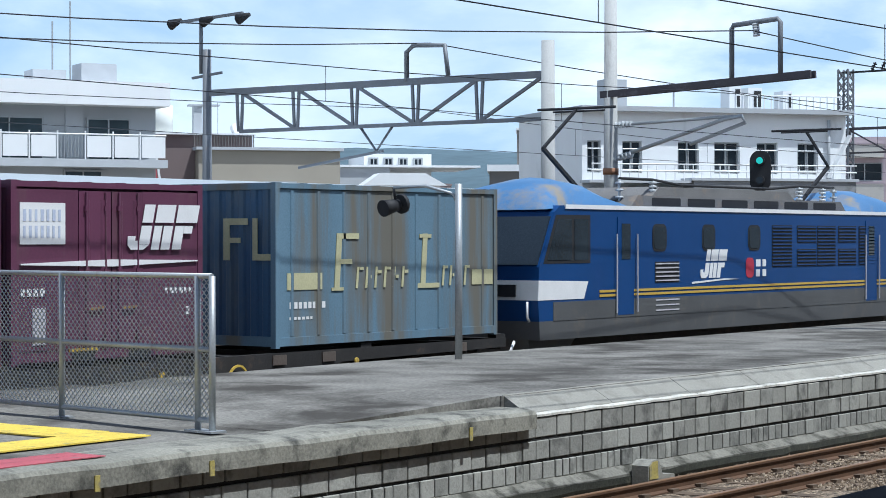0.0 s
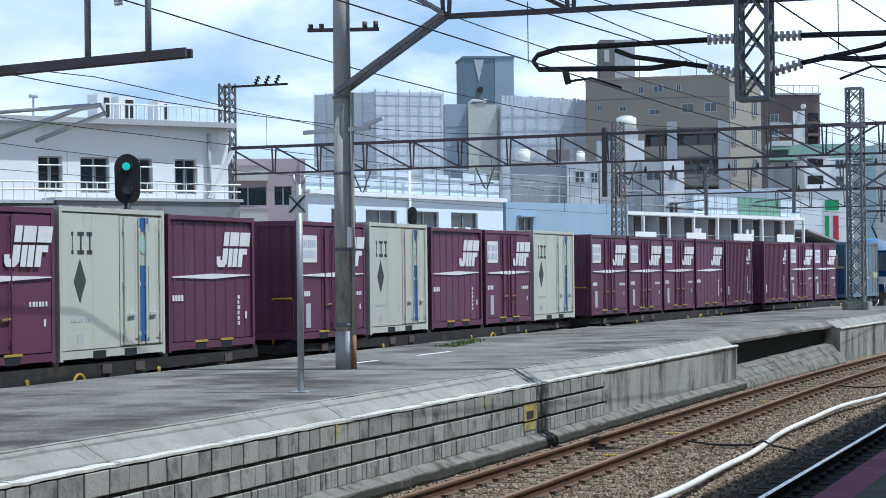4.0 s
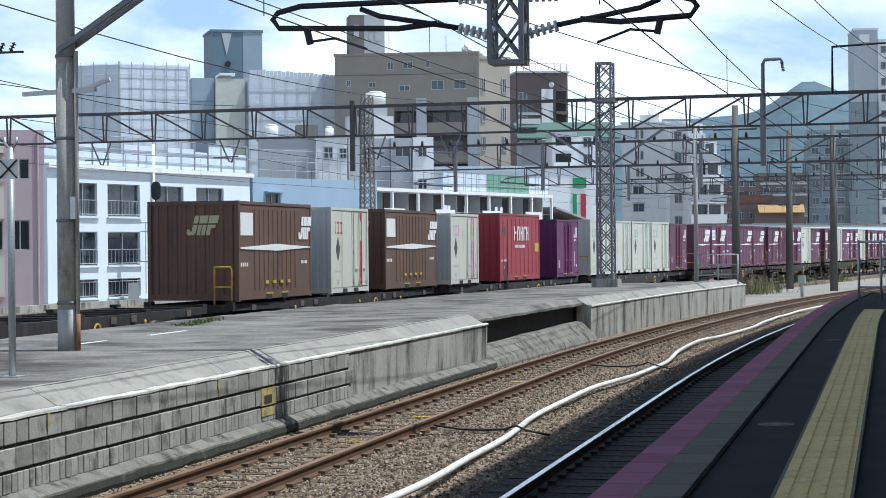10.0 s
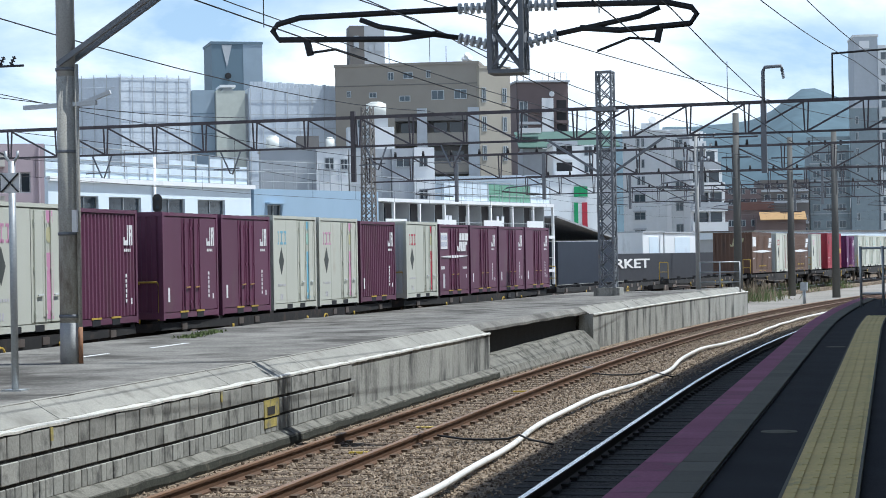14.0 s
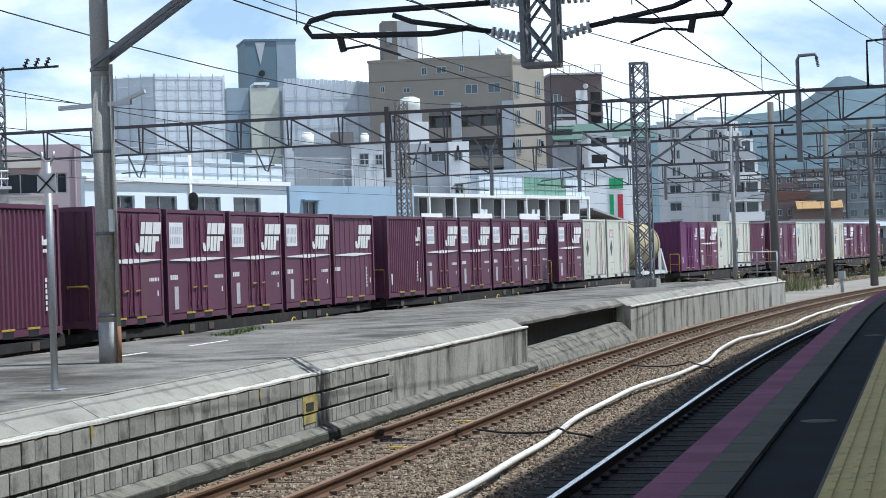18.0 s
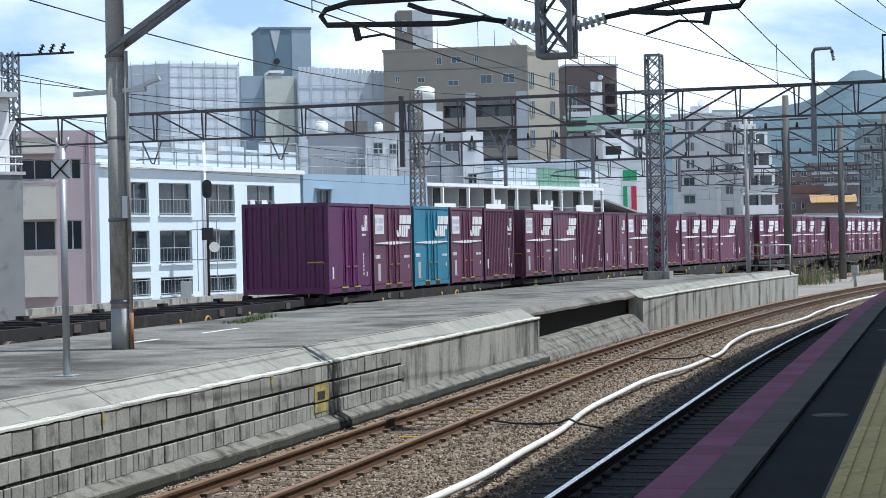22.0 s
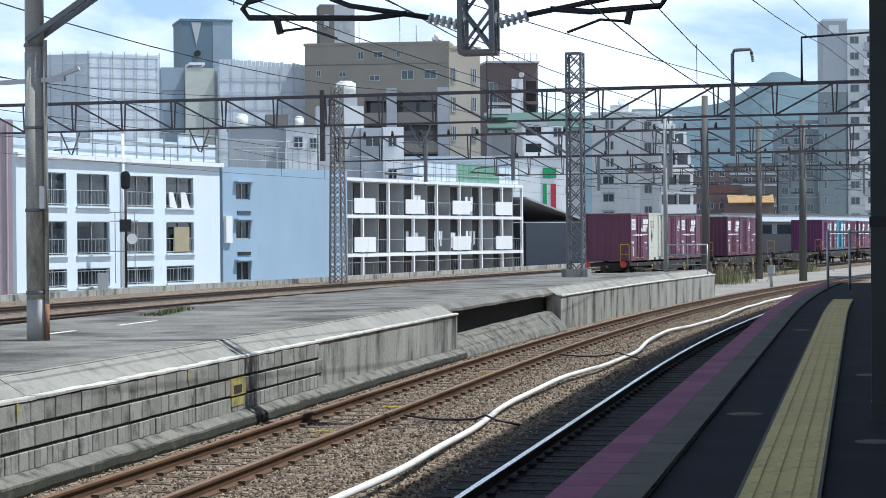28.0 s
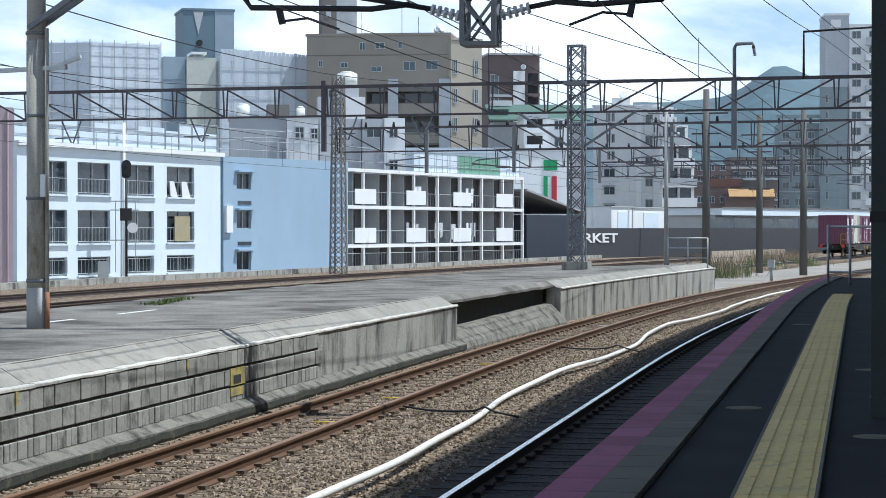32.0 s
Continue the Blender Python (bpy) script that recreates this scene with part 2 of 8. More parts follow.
M_RUST = mat("rusty_rail", (0.12, 0.066, 0.038), 0.75, metal=0.2, var=0.3, scale=4, bump=0.2)
M_RUST_TOP = mat("rail_head_brown", (0.25, 0.14, 0.075), 0.5, metal=0.3, var=0.25, scale=2, bump=0.1)
M_RAIL = mat("polished_rail_head", (0.75, 0.76, 0.78), 0.25, metal=1.0, var=0.1, scale=3, bump=0.05)
M_DARKRAIL = mat("dark_rail_web", (0.06, 0.045, 0.04), 0.8, metal=0.2, var=0.3, bump=0.2)
M_SLEEPER = mat("weathered_sleeper", (0.12, 0.085, 0.058), 0.95, var=0.4, scale=5.0, fine=30, bump=0.5, each=0.6)
M_CABLE = mat("white_conduit", (0.74, 0.725, 0.68), 0.6, var=0.15, scale=2, bump=0.15, stain=(0.42, 0.38, 0.31), stain_scale=3.0, stain_at=0.58)
M_TACTILE = mat("tactile_yellow", (0.743, 0.574, 0.217), 0.8, var=0.2, scale=2, fine=40, bump=0.3, stain=(0.45, 0.36, 0.17), stain_scale=2.0, each=0.3)
M_PINK = mat("pink_line_paint", (0.33, 0.12, 0.19), 0.9, spec=0.2, var=0.35, scale=1.5, stain=(0.20, 0.13, 0.14), stain_scale=2.6, each=0.5)
M_SLAB = mat("edge_slab", (0.15, 0.14, 0.11), 0.9, var=0.3, scale=2, bump=0.25, each=0.6, spec=0.2)
M_PAINT = mat("white_line_paint", (0.72, 0.72, 0.70), 0.8, var=0.2, scale=6, stain=(0.3, 0.3, 0.3), stain_scale=5, stain_at=0.55)
M_YELLOW = mat("yellow_paint", (0.75, 0.55, 0.08), 0.7, var=0.25, scale=5, stain=(0.35, 0.28, 0.1), stain_scale=7, stain_at=0.55)
M_RED_PAINT = mat("red_line_paint", (0.45, 0.10, 0.12), 0.7, var=0.2, scale=3, stain=(0.3, 0.14, 0.14), stain_scale=5)
M_GALV = mat("galvanised_steel", (0.42, 0.44, 0.45), 0.5, metal=0.55, var=0.18, scale=2, bump=0.1, stain=(0.25, 0.20, 0.17), stain_scale=3, stain_at=0.62, streak=0.3)
M_POLE = mat("concrete_pole", (0.43, 0.43, 0.415), 0.85, var=0.2, scale=2, bump=0.25, stain=(0.22, 0.2, 0.18), stain_scale=2.4, stain_at=0.55, streak=0.2)
M_POLE_DARK = mat("dark_painted_pole", (0.40, 0.385, 0.34), 0.8, var=0.35, scale=3, bump=0.2, stain=(0.17, 0.14, 0.115), stain_scale=3, stain_at=0.52, streak=0.3)
M_RUSTPIPE = mat("rusty_conduit", (0.30, 0.15, 0.08), 0.8, var=0.3, scale=4, bump=0.2, stain=(0.16, 0.09, 0.06), stain_scale=3)
M_BEAM = mat("purple_grey_steel", (0.085, 0.075, 0.082), 0.65, metal=0.3, var=0.25, scale=2, bump=0.15, stain=(0.17, 0.16, 0.17), stain_scale=3, stain_at=0.60)
M_STEEL_GREY = mat("grey_painted_steel", (0.19, 0.20, 0.215), 0.6, metal=0.3, var=0.2, scale=2, bump=0.1, stain=(0.22, 0.17, 0.14), stain_scale=4, stain_at=0.6)
M_WIRE = mat("dark_wire", (0.03, 0.03, 0.035), 0.6, metal=0.3, var=0.1, bump=0)
M_BLACK = mat("black_steel", (0.018, 0.018, 0.02), 0.7, var=0.35, scale=3, bump=0.2)
M_INSUL = mat("porcelain", (0.55, 0.57, 0.58), 0.3, var=0.12, bump=0)
M_UNDER = mat("sooty_underframe", (0.022, 0.020, 0.019), 0.85, var=0.5, scale=3, bump=0.3, stain=(0.065, 0.042, 0.03), stain_scale=3, stain_at=0.56)
M_WHEEL = mat("wheel_steel", (0.16, 0.13, 0.11), 0.6, metal=0.5, var=0.3, bump=0.1)
M_GLASS = glass("dark_window_glass")
M_GLASS_B = glass("bluish_window_glass", (0.06, 0.085, 0.10))
M_LEAF = mat("grass_blade", (0.11, 0.145, 0.05), 0.8, var=0.4, scale=3, bump=0)
M_DRY = mat("dry_grass", (0.24, 0.19, 0.13), 0.9, var=0.35, scale=3, bump=0)


# ---- mesh helpers ----
def box(bm, x0, x1, y0, y1, z0, z1, m=None):
    vs = [bm.verts.new((x, y, z)) for z in (z0, z1) for y in (y0, y1) for x in (x0, x1)]
    if m is not None:
        for v in vs:
            v.co = m @ v.co
    for q in ((0, 2, 3, 1), (4, 5, 7, 6), (0, 1, 5, 4), (2, 6, 7, 3), (0, 4, 6, 2), (1, 3, 7, 5)):
        bm.faces.new([vs[i] for i in q])
    return vs


def strut(bm, a, b, w, h=None):
    a, b = Vector(a), Vector(b)
    d = b - a
    if d.length < 1e-5:
        return
    m = Matrix.Translation(a) @ d.to_track_quat('Y', 'Z').to_matrix().to_4x4()
    h = h or w
    box(bm, -w / 2, w / 2, 0, d.length, -h / 2, h / 2, m)


def tube(bm, a, b, r, seg=8, r2=None):
    a, b = Vector(a), Vector(b)
    d = b - a
    q = d.to_track_quat('Z', 'Y').to_matrix().to_4x4()
    r2 = r if r2 is None else r2
    lo, hi = [], []
    for i in range(seg):
        c, s = math.cos(2 * math.pi * i / seg), math.sin(2 * math.pi * i / seg)
        lo.append(bm.verts.new(Matrix.Translation(a) @ q @ Vector((r * c, r * s, 0))))
        hi.append(bm.verts.new(Matrix.Translation(a) @ q @ Vector((r2 * c, r2 * s, d.length))))
    for i in range(seg):
        j = (i + 1) % seg
        f = bm.faces.new((lo[i], lo[j], hi[j], hi[i]))
        f.smooth = seg > 6
    bm.faces.new(lo[::-1])
    bm.faces.new(hi)


def bent(bm, pts, r, seg=6):
    """One unbroken round bar through all the points."""
    pts = [Vector(p) for p in pts]
    rings = []
    up = None
    for i, p in enumerate(pts):
        d = (pts[min(i + 1, len(pts) - 1)] - pts[max(i - 1, 0)]).normalized()
        if up is None:
            up = d.orthogonal().normalized()
        up = (up - d * up.dot(d)).normalized()
        sd = d.cross(up)
        rings.append([bm.verts.new(p + (up * math.cos(2 * math.pi * k / seg) + sd * math.sin(2 * math.pi * k / seg)) * r) for k in range(seg)])
    for a, b in zip(rings, rings[1:]):
        for k in range(seg):
            j = (k + 1) % seg
            f = bm.faces.new((a[k], a[j], b[j], b[k]))
            f.smooth = True
    bm.faces.new(rings[0][::-1])
    bm.faces.new(rings[-1])


def prism(bm, pts, x0, x1, m=None):
    """A flat outline of (y, z) points, thick from x0 to x1."""
    a = [bm.verts.new((x0, y, z)) for y, z in pts]
    b = [bm.verts.new((x1, y, z)) for y, z in pts]
    if m is not None:
        for v in a + b:
            v.co = m @ v.co
    k = len(pts)
    bm.faces.new(a[::-1])
    bm.faces.new(b)
    for i in range(k):
        j = (i + 1) % k
        bm.faces.new((a[i], a[j], b[j], b[i]))


def sweep(bm, profile, s0, s1, step=4.0, wob=0.0, seed=1):
    """A closed outline of (n, z) points, drawn along the track from s0 to s1."""
    k = max(1, int(math.ceil((s1 - s0) / step)))
    rnd = random.Random(seed)
    rings = []
    for i in range(k + 1):
        s = s0 + (s1 - s0) * i / k
        o = (rnd.random() - 0.5) * wob
        rings.append([bm.verts.new(at(s, n, z + o)) for n, z in profile])
    c = len(profile)
    for a, b in zip(rings, rings[1:]):
        for i in range(c):
            j = (i + 1) % c
            bm.faces.new((a[i], a[j], b[j], b[i]))
    bm.faces.new(rings[0])
    bm.faces.new(rings[-1][::-1])


def insulator(bm, a, b, r=0.07, k=5):
    a, b = Vector(a), Vector(b)
    for i in range(k):
        p = a.lerp(b, (i + 0.5) / k)
        d = (b - a).normalized() * 0.022
        tube(bm, p - d, p + d, r, 10)
    tube(bm, a, b, r * 0.4, 6)


def mesh_of(name, bm, material, smooth=False):
    bmesh.ops.recalc_face_normals(bm, faces=bm.faces)
    me = bpy.data.meshes.new(name)
    bm.to_mesh(me)
    bm.free()
    me.materials.append(material)
    if smooth:
        for p in me.polygons:
            p.use_smooth = True
    return me


def part(name, bm, material, parent=None, label="", smooth=False):
    ob = new(name, mesh_of(name, bm, material, smooth))
    if parent is not None:
        ob.parent = parent
    if label:
        tagged(ob, label=label)
    return ob


def piece(name, me, m, parent):
    ob = new(name, me)
    ob.parent = parent
    ob.matrix_basis = m
    return ob


def thing(name, label, category, group="", m=None):
    ob = new(name)
    ob.empty_display_size = 0.3
    tagged(ob, label=label, category=category, group=group)
    if m is not None:
        ob.matrix_basis = m
    return ob


def structure(name, bm, material, label):
    return tagged(part(name, bm, material), label=label, kind="structure")


def B():
    return bmesh.new()


# ---- ground ----
bm = B()
box(bm, -3000, 3000, -600, 4500, -1.2, -0.42)
ground = structure("ground", bm, M_GROUND, "grey-brown ground around the railway yard")

bm = B()
sweep(bm, [(-8.62, -0.4), (-8.62, -0.12), (-8.1, -0.158), (-6.1, -0.158), (-5.2, -0.1), (-4.4, -0.17), (-1.72, -0.2), (-1.72, -0.4)], -30, 190, 3.0)
structure("ballast_bed", bm, M_GRAVEL, "brown stone ballast under the platform tracks")
bm = B()
sweep(bm, [(-40, -0.40), (-39.5, -0.16), (-34.5, -0.16), (-33.6, -0.2), (-30, -0.2), (-29, -0.14), (-25, -0.2), (-19.8, -0.16), (-15.9, -0.2), (-15.9, -0.41)], -40, 260, 4.0)
structure("ballast_bed_far", bm, M_GRAVEL, "brown stone ballast under the through tracks")

# loose stones on the near bed
rng = np.random.default_rng(5)
NS = 36000
st_s = 12 + 90 * rng.random(NS) ** 1.6
st_nn = np.where(rng.random(NS) < 0.62, rng.uniform(-6.3, -4.2, NS), rng.uniform(-8.25, -6.2, NS))
st_rad = rng.uniform(0.010, 0.027, NS)
octa = np.array(((1, 0, 0), (-1, 0, 0), (0, 1, 0), (0, -1, 0), (0, 0, 1), (0, 0, -1)), float)
tri = np.array(((0, 2, 4), (2, 1, 4), (1, 3, 4), (3, 0, 4), (2, 0, 5), (1, 2, 5), (3, 1, 5), (0, 3, 5)))
vv = np.zeros((NS, 6, 3))
for i in range(NS):
    n = st_nn[i]
    zb = float(np.interp(n, (-8.6, -8.1, -6.1, -5.2, -4.4, -1.7), (-0.12, -0.158, -0.158, -0.1, -0.17, -0.2)))
    vv[i] = np.array(at(st_s[i], n, zb + st_rad[i] * 0.35))
vv += octa[None] * st_rad[:, None, None] * rng.uniform(0.6, 1.3, (NS, 6, 1)) + rng.normal(0, 0.004, (NS, 6, 3))
me = bpy.data.meshes.new("ballast_stones")
me.from_pydata(vv.reshape(-1, 3).tolist(), [], (tri[None] + 6 * np.arange(NS)[:, None, None]).reshape(-1, 3).tolist())
me.materials.append(M_STONE)
tagged(new("ballast_stones", me), label="loose pale and brown ballast stones between the tracks", category="ballast", kind="stuff")
# bed strip of the shaded track, coloured near-black for its shade
bm = B()
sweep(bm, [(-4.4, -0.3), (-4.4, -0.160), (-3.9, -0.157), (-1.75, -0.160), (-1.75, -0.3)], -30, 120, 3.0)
structure("ballast_bed_dark", bm, M_GRAVEL_D, "ballast of the running track with deep shade put into its colour")


# ---- tracks ----
def rail_profile(n):
    return [(n - 0.065, -0.155), (n + 0.065, -0.155), (n + 0.065, -0.14), (n + 0.012, -0.12), (n + 0.012, -0.035), (n + 0.035, -0.03), (n + 0.035, -0.006), (n - 0.035, -0.006), (n - 0.035, -0.03), (n - 0.012, -0.035), (n - 0.012, -0.12), (n - 0.065, -0.14)]


def track(nc, s0, s1, web, head, label, name="railway_track"):
    t = tagged(new(name), label=label, category="railway track", group="tracks of the station", kind="structure")
    for sgn in (-1, 1):
        bm = B()
        sweep(bm, rail_profile(nc + sgn * 0.566), s0, s1, 4.0)
        r = part("rail", bm, web, t)
        bm = B()
        c = nc + sgn * 0.566
        sweep(bm, [(c - 0.036, -0.008), (c + 0.036, -0.008), (c + 0.034, 0.0), (c - 0.034, 0.0)], s0, s1, 4.0)
        h = part("rail_head", bm, head, r)
    return t


TRACK_A = track(-3.16, -40, 200, M_DARKRAIL, M_RAIL, "running track with bright polished rail heads beside the platform")
TRACK_B = track(-7.07, -40, 200, M_RUST, M_RUST_TOP, "rust-brown side track on timber sleepers in ballast")
TRAIN_N = -17.43
track(TRAIN_N, -60, 330, M_DARKRAIL, M_RAIL, "through track that carries the freight train")
TRACK_D = track(-26.4, -60, 330, M_DARKRAIL, M_RUST, "far through track with dark rails on pale ballast")
track(-31.6, -60, 330, M_DARKRAIL, M_RUST, "farthest track with dark rails beside a low wall")

# ---- opposite platform ----
PZ = 0.87
bm = B()
sweep(bm, [(-15.75, -0.4), (-15.75, PZ), (-12.0, PZ + 0.02), (-9.04, PZ), (-9.04, -0.4)], -40, 9.0, 3.0)
structure("platform_old_part", bm, M_ASPHALT, "worn grey asphalt surface of the old platform end")
bm = B()
sweep(bm, [(-14.5, -0.4), (-14.5, PZ + 0.12), (-12.3, PZ + 0.13), (-8.84, PZ + 0.148), (-8.84, -0.4)], 9.0, 43.35, 3.0)
structure("platform_opposite", bm, M_ASPHALT, "worn grey asphalt surface of an unused island platform")
bm = B()
sweep(bm, [(-15.75, -0.4), (-15.75, PZ), (-12.3, PZ + 0.01), (-8.84, PZ + 0.14), (-8.66, PZ + 0.03), (-8.66, PZ - 0.03), (-9.6, PZ - 0.06), (-9.6, -0.4)], 43.35, 56.3, 0.6, wob=0.02)
structure("platform_bridge_slab", bm, M_ASPHALT, "worn platform slab over a dark recess")
bm = B()
sweep(bm, [(-15.4, -0.4), (-15.4, PZ), (-12.3, PZ + 0.01), (-8.84, PZ + 0.148), (-8.84, -0.4)], 56.3, 86.6, 3.0)
structure("platform_far_part", bm, M_ASPHALT, "grey asphalt surface of the far platform part")

# dark panel that stands in for the shade inside the recess
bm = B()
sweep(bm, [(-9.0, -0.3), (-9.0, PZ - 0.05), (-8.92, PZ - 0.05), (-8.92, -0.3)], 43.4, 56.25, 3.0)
structure("recess_back", bm, M_JOINT_SHADE, "black panel for the shade in the recess under the slab")
bm = B()
rings = []
for k in range(9):
    s = 43.35 + 12.95 * k / 8
    z = 0.27 + 0.12 * k / 8 + 0.008 * math.sin(k * 2.1)
    rings.append([bm.verts.new(at(s, n_, z_)) for n_, z_ in ((-8.95, -0.4), (-8.95, z + 0.02), (-8.70, z), (-8.34 + 0.012 * math.sin(k * 1.7), 0.03), (-8.27, -0.10), (-8.27, -0.4))])
for a, b in zip(rings, rings[1:]):
    for i in range(6):
        bm.faces.new((a[i], a[(i + 1) % 6], b[(i + 1) % 6], b[i]))
bm.faces.new(rings[0])
bm.faces.new(rings[-1][::-1])
structure("recess_apron", bm, M_LEDGE, "sloping grey concrete apron below the recess")

# ramp from the old platform end up to the raised part
bm = B()
top = [bm.verts.new(p) for p in ((-14.3, 5.4, PZ + 0.016), (-9.05, 5.4, PZ + 0.004), (-8.86, 9.01, PZ + 0.15), (-14.3, 9.01, PZ + 0.132))]
low = [bm.verts.new((v.co.x, v.co.y, PZ - 0.25)) for v in top]
bm.faces.new(top)
bm.faces.new(low[::-1])
for i in range(4):
    j = (i + 1) % 4
    bm.faces.new((top[i], low[i], low[j], top[j]))
structure("platform_ramp", bm, M_ASPHALT, "gentle asphalt ramp up to the raised platform part")

coping = tagged(new("platform_coping"), label="pale sloping concrete coping stones along the platform edge", category="coping", kind="structure")
s = 9.05
k = 0
while s < 86.0:
    ln_ = 1.9 if s < 43.3 else 2.1
    e = min(s + ln_, 43.35 if s < 43.35 else 86.6)
    if not (43.25 < s < 56.2):
        bm = B()
        sweep(bm, [(-8.87, PZ + 0.158), (-8.54, PZ - 0.036), (-8.54, PZ - 0.12), (-8.87, PZ - 0.12)], s + 0.006, e - 0.006, 0.3, wob=0.008, seed=k)
        part("coping_stone", bm, M_COPING, coping)
        bm = B()
        sweep(bm, [(-8.56, PZ - 0.042), (-8.44, PZ - 0.036), (-8.415, PZ - 0.05), (-8.415, PZ - 0.075), (-8.56, PZ - 0.11)], s, e, 0.3, wob=0.014, seed=k + 50)
        part("edge_lip", bm, M_LIP, coping, "pale chipped lip")
    s = e if not (43.25 < e < 56.2) else 56.3
    k += 1

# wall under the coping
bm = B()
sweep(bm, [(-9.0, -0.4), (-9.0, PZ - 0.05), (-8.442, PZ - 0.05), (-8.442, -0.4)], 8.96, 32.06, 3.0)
structure("platform_wall_backing", bm, M_JOINT_SHADE, "dark mortar bed behind the block wall")
wall_plain = tagged(new("platform_wall_plain"), label="streaked grey concrete platform wall", category="wall", kind="structure")
for a_, b_ in ((32.08, 43.35), (56.3, 64.6), (64.63, 71.9), (71.93, 79.2), (79.23, 86.6)):
    bm = B()
    sweep(bm, [(-9.0, -0.4), (-9.0, PZ - 0.05), (-8.44, PZ - 0.05), (-8.46, -0.4)], a_, b_, 2.0)
    part("wall_panel", bm, M_WALL, wall_plain)
bm = B()
sweep(bm, [(-8.55, -0.4), (-8.55, 0.095), (-8.44, 0.085), (-8.27, 0.0), (-8.27, -0.03), (-8.36, -0.06), (-8.36, -0.4)], -20, 43.5, 0.5, wob=0.016)
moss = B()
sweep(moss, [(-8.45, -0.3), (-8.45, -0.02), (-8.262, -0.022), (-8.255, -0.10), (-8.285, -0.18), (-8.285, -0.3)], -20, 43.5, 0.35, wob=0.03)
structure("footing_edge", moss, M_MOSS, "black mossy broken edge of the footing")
footing = structure("platform_footing", bm, M_LEDGE, "mossy broken concrete footing at the wall's base")

# old slab end
bm = B()
sweep(bm, [(-9.06, PZ - 0.2), (-9.06, PZ + 0.03), (-8.5, PZ + 0.035), (-8.34, PZ + 0.01), (-8.31, PZ - 0.03), (-8.31, PZ - 0.19)], -20, 8.93, 0.45, wob=0.022)
structure("platform_old_edge", bm, M_OLD_SLAB, "weathered overhanging concrete edge slab")
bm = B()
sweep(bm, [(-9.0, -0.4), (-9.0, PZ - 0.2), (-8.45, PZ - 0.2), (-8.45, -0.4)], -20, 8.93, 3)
structure("platform_old_wall", bm, M_JOINT_SHADE, "dark sooty mortar bed under the old edge slab")

# yellow end marks on the edges
for s_, n_ in ((7.6, -8.305), (3.5, -8.305), (2.05, -8.305), (19.9, -8.415), (25.4, -8.415)):
    bm = B()
    sweep(bm, [(n_, PZ - 0.22), (n_, PZ - 0.08), (n_ + 0.012, PZ - 0.08), (n_ + 0.012, PZ - 0.22)], s_, s_ + 0.06, 1)
    tagged(part("edge_mark", bm, M_FADED_Y), label="small yellow paint mark on the platform edge", category="paint mark", group="edge marks")
bm = B()
sweep(bm, [(-8.422, 0.30), (-8.422, 0.535), (-8.405, 0.535), (-8.405, 0.30)], 27.27, 27.97, 1)
stop_sign = tagged(part("painted_square", bm, M_FADED_Y), label="faded yellow painted square on the block wall", category="paint mark")
bm = B()
sweep(bm, [(-8.405, 0.33), (-8.405, 0.44), (-8.398, 0.44), (-8.398, 0.33)], 27.40, 27.74, 1)
part("dark_patch", bm, M_JOINT_SHADE, stop_sign)
bm = B()
sweep(bm, [(-8.422, 0.155), (-8.422, 0.27), (-8.408, 0.27), (-8.408, 0.155)], 27.29, 27.86, 1)
part("lower_patch", bm, M_FADED_Y, stop_sign)
# platform paint lines
bm = B()
for a, b in ((30.1, 31.5), (33.5, 35.4)):
    sweep(bm, [(-12.36, PZ + 0.12), (-12.36, PZ + 0.136), (-12.27, PZ + 0.136), (-12.27, PZ + 0.12)], a, b, 2)
structure("platform_paint_line", bm, M_PAINT, "worn white line along the far platform edge")
# yellow guide lines and the red edge line on the old platform end
bm = B()
sweep(bm, [(-10.27, PZ + 0.02), (-10.27, PZ + 0.034), (-9.66, PZ + 0.034), (-9.66, PZ + 0.02)], -10, 4.15, 3)
sweep(bm, [(-14.5, PZ + 0.02), (-14.5, PZ + 0.034), (-10.272, PZ + 0.034), (-10.272, PZ + 0.02)], 3.5, 4.2, 3)
structure("yellow_floor_lines", bm, M_YELLOW, "yellow floor lines on the platform end")
bm = B()
sweep(bm, [(-9.0, PZ + 0.042), (-9.0, PZ + 0.05), (-8.52, PZ + 0.05), (-8.52, PZ + 0.042)], -10, 2.4, 3)
structure("red_floor_line", bm, M_RED_PAINT, "faded red line on the platform edge")
# small concrete stub with a yellow face on the footing
bm = B()
prism(bm, [(0.0, -0.16), (0.0, 0.10), (0.10, 0.16), (0.24, 0.16), (0.34, -0.02), (0.62, -0.04), (0.66, -0.16)], -8.25, -8.02, pose(0, 10.9, 0))
stub = tagged(part("footing_stub", bm, M_COPING), label="short broken concrete stub with a faded yellow face", category="concrete stub")
bm = B()
prism(bm, [(0.015, -0.06), (0.015, 0.09), (0.10, 0.145), (0.2, 0.145), (0.22, -0.06)], -8.018, -8.008, pose(0, 10.9, 0))
part("yellow_face", bm, M_FADED_Y, stub)

# ---- own platform ----
OZ = 1.05
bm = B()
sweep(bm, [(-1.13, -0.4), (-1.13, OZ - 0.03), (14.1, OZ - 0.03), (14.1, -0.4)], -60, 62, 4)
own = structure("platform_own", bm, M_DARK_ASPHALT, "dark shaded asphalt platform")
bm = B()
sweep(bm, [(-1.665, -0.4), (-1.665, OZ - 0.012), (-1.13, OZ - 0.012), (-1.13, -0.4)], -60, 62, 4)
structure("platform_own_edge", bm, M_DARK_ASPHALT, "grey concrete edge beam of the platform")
pinks = tagged(new("platform_pink_line"), label="worn pink painted edge slabs of the platform", category="slab", kind="structure")
bm = B()
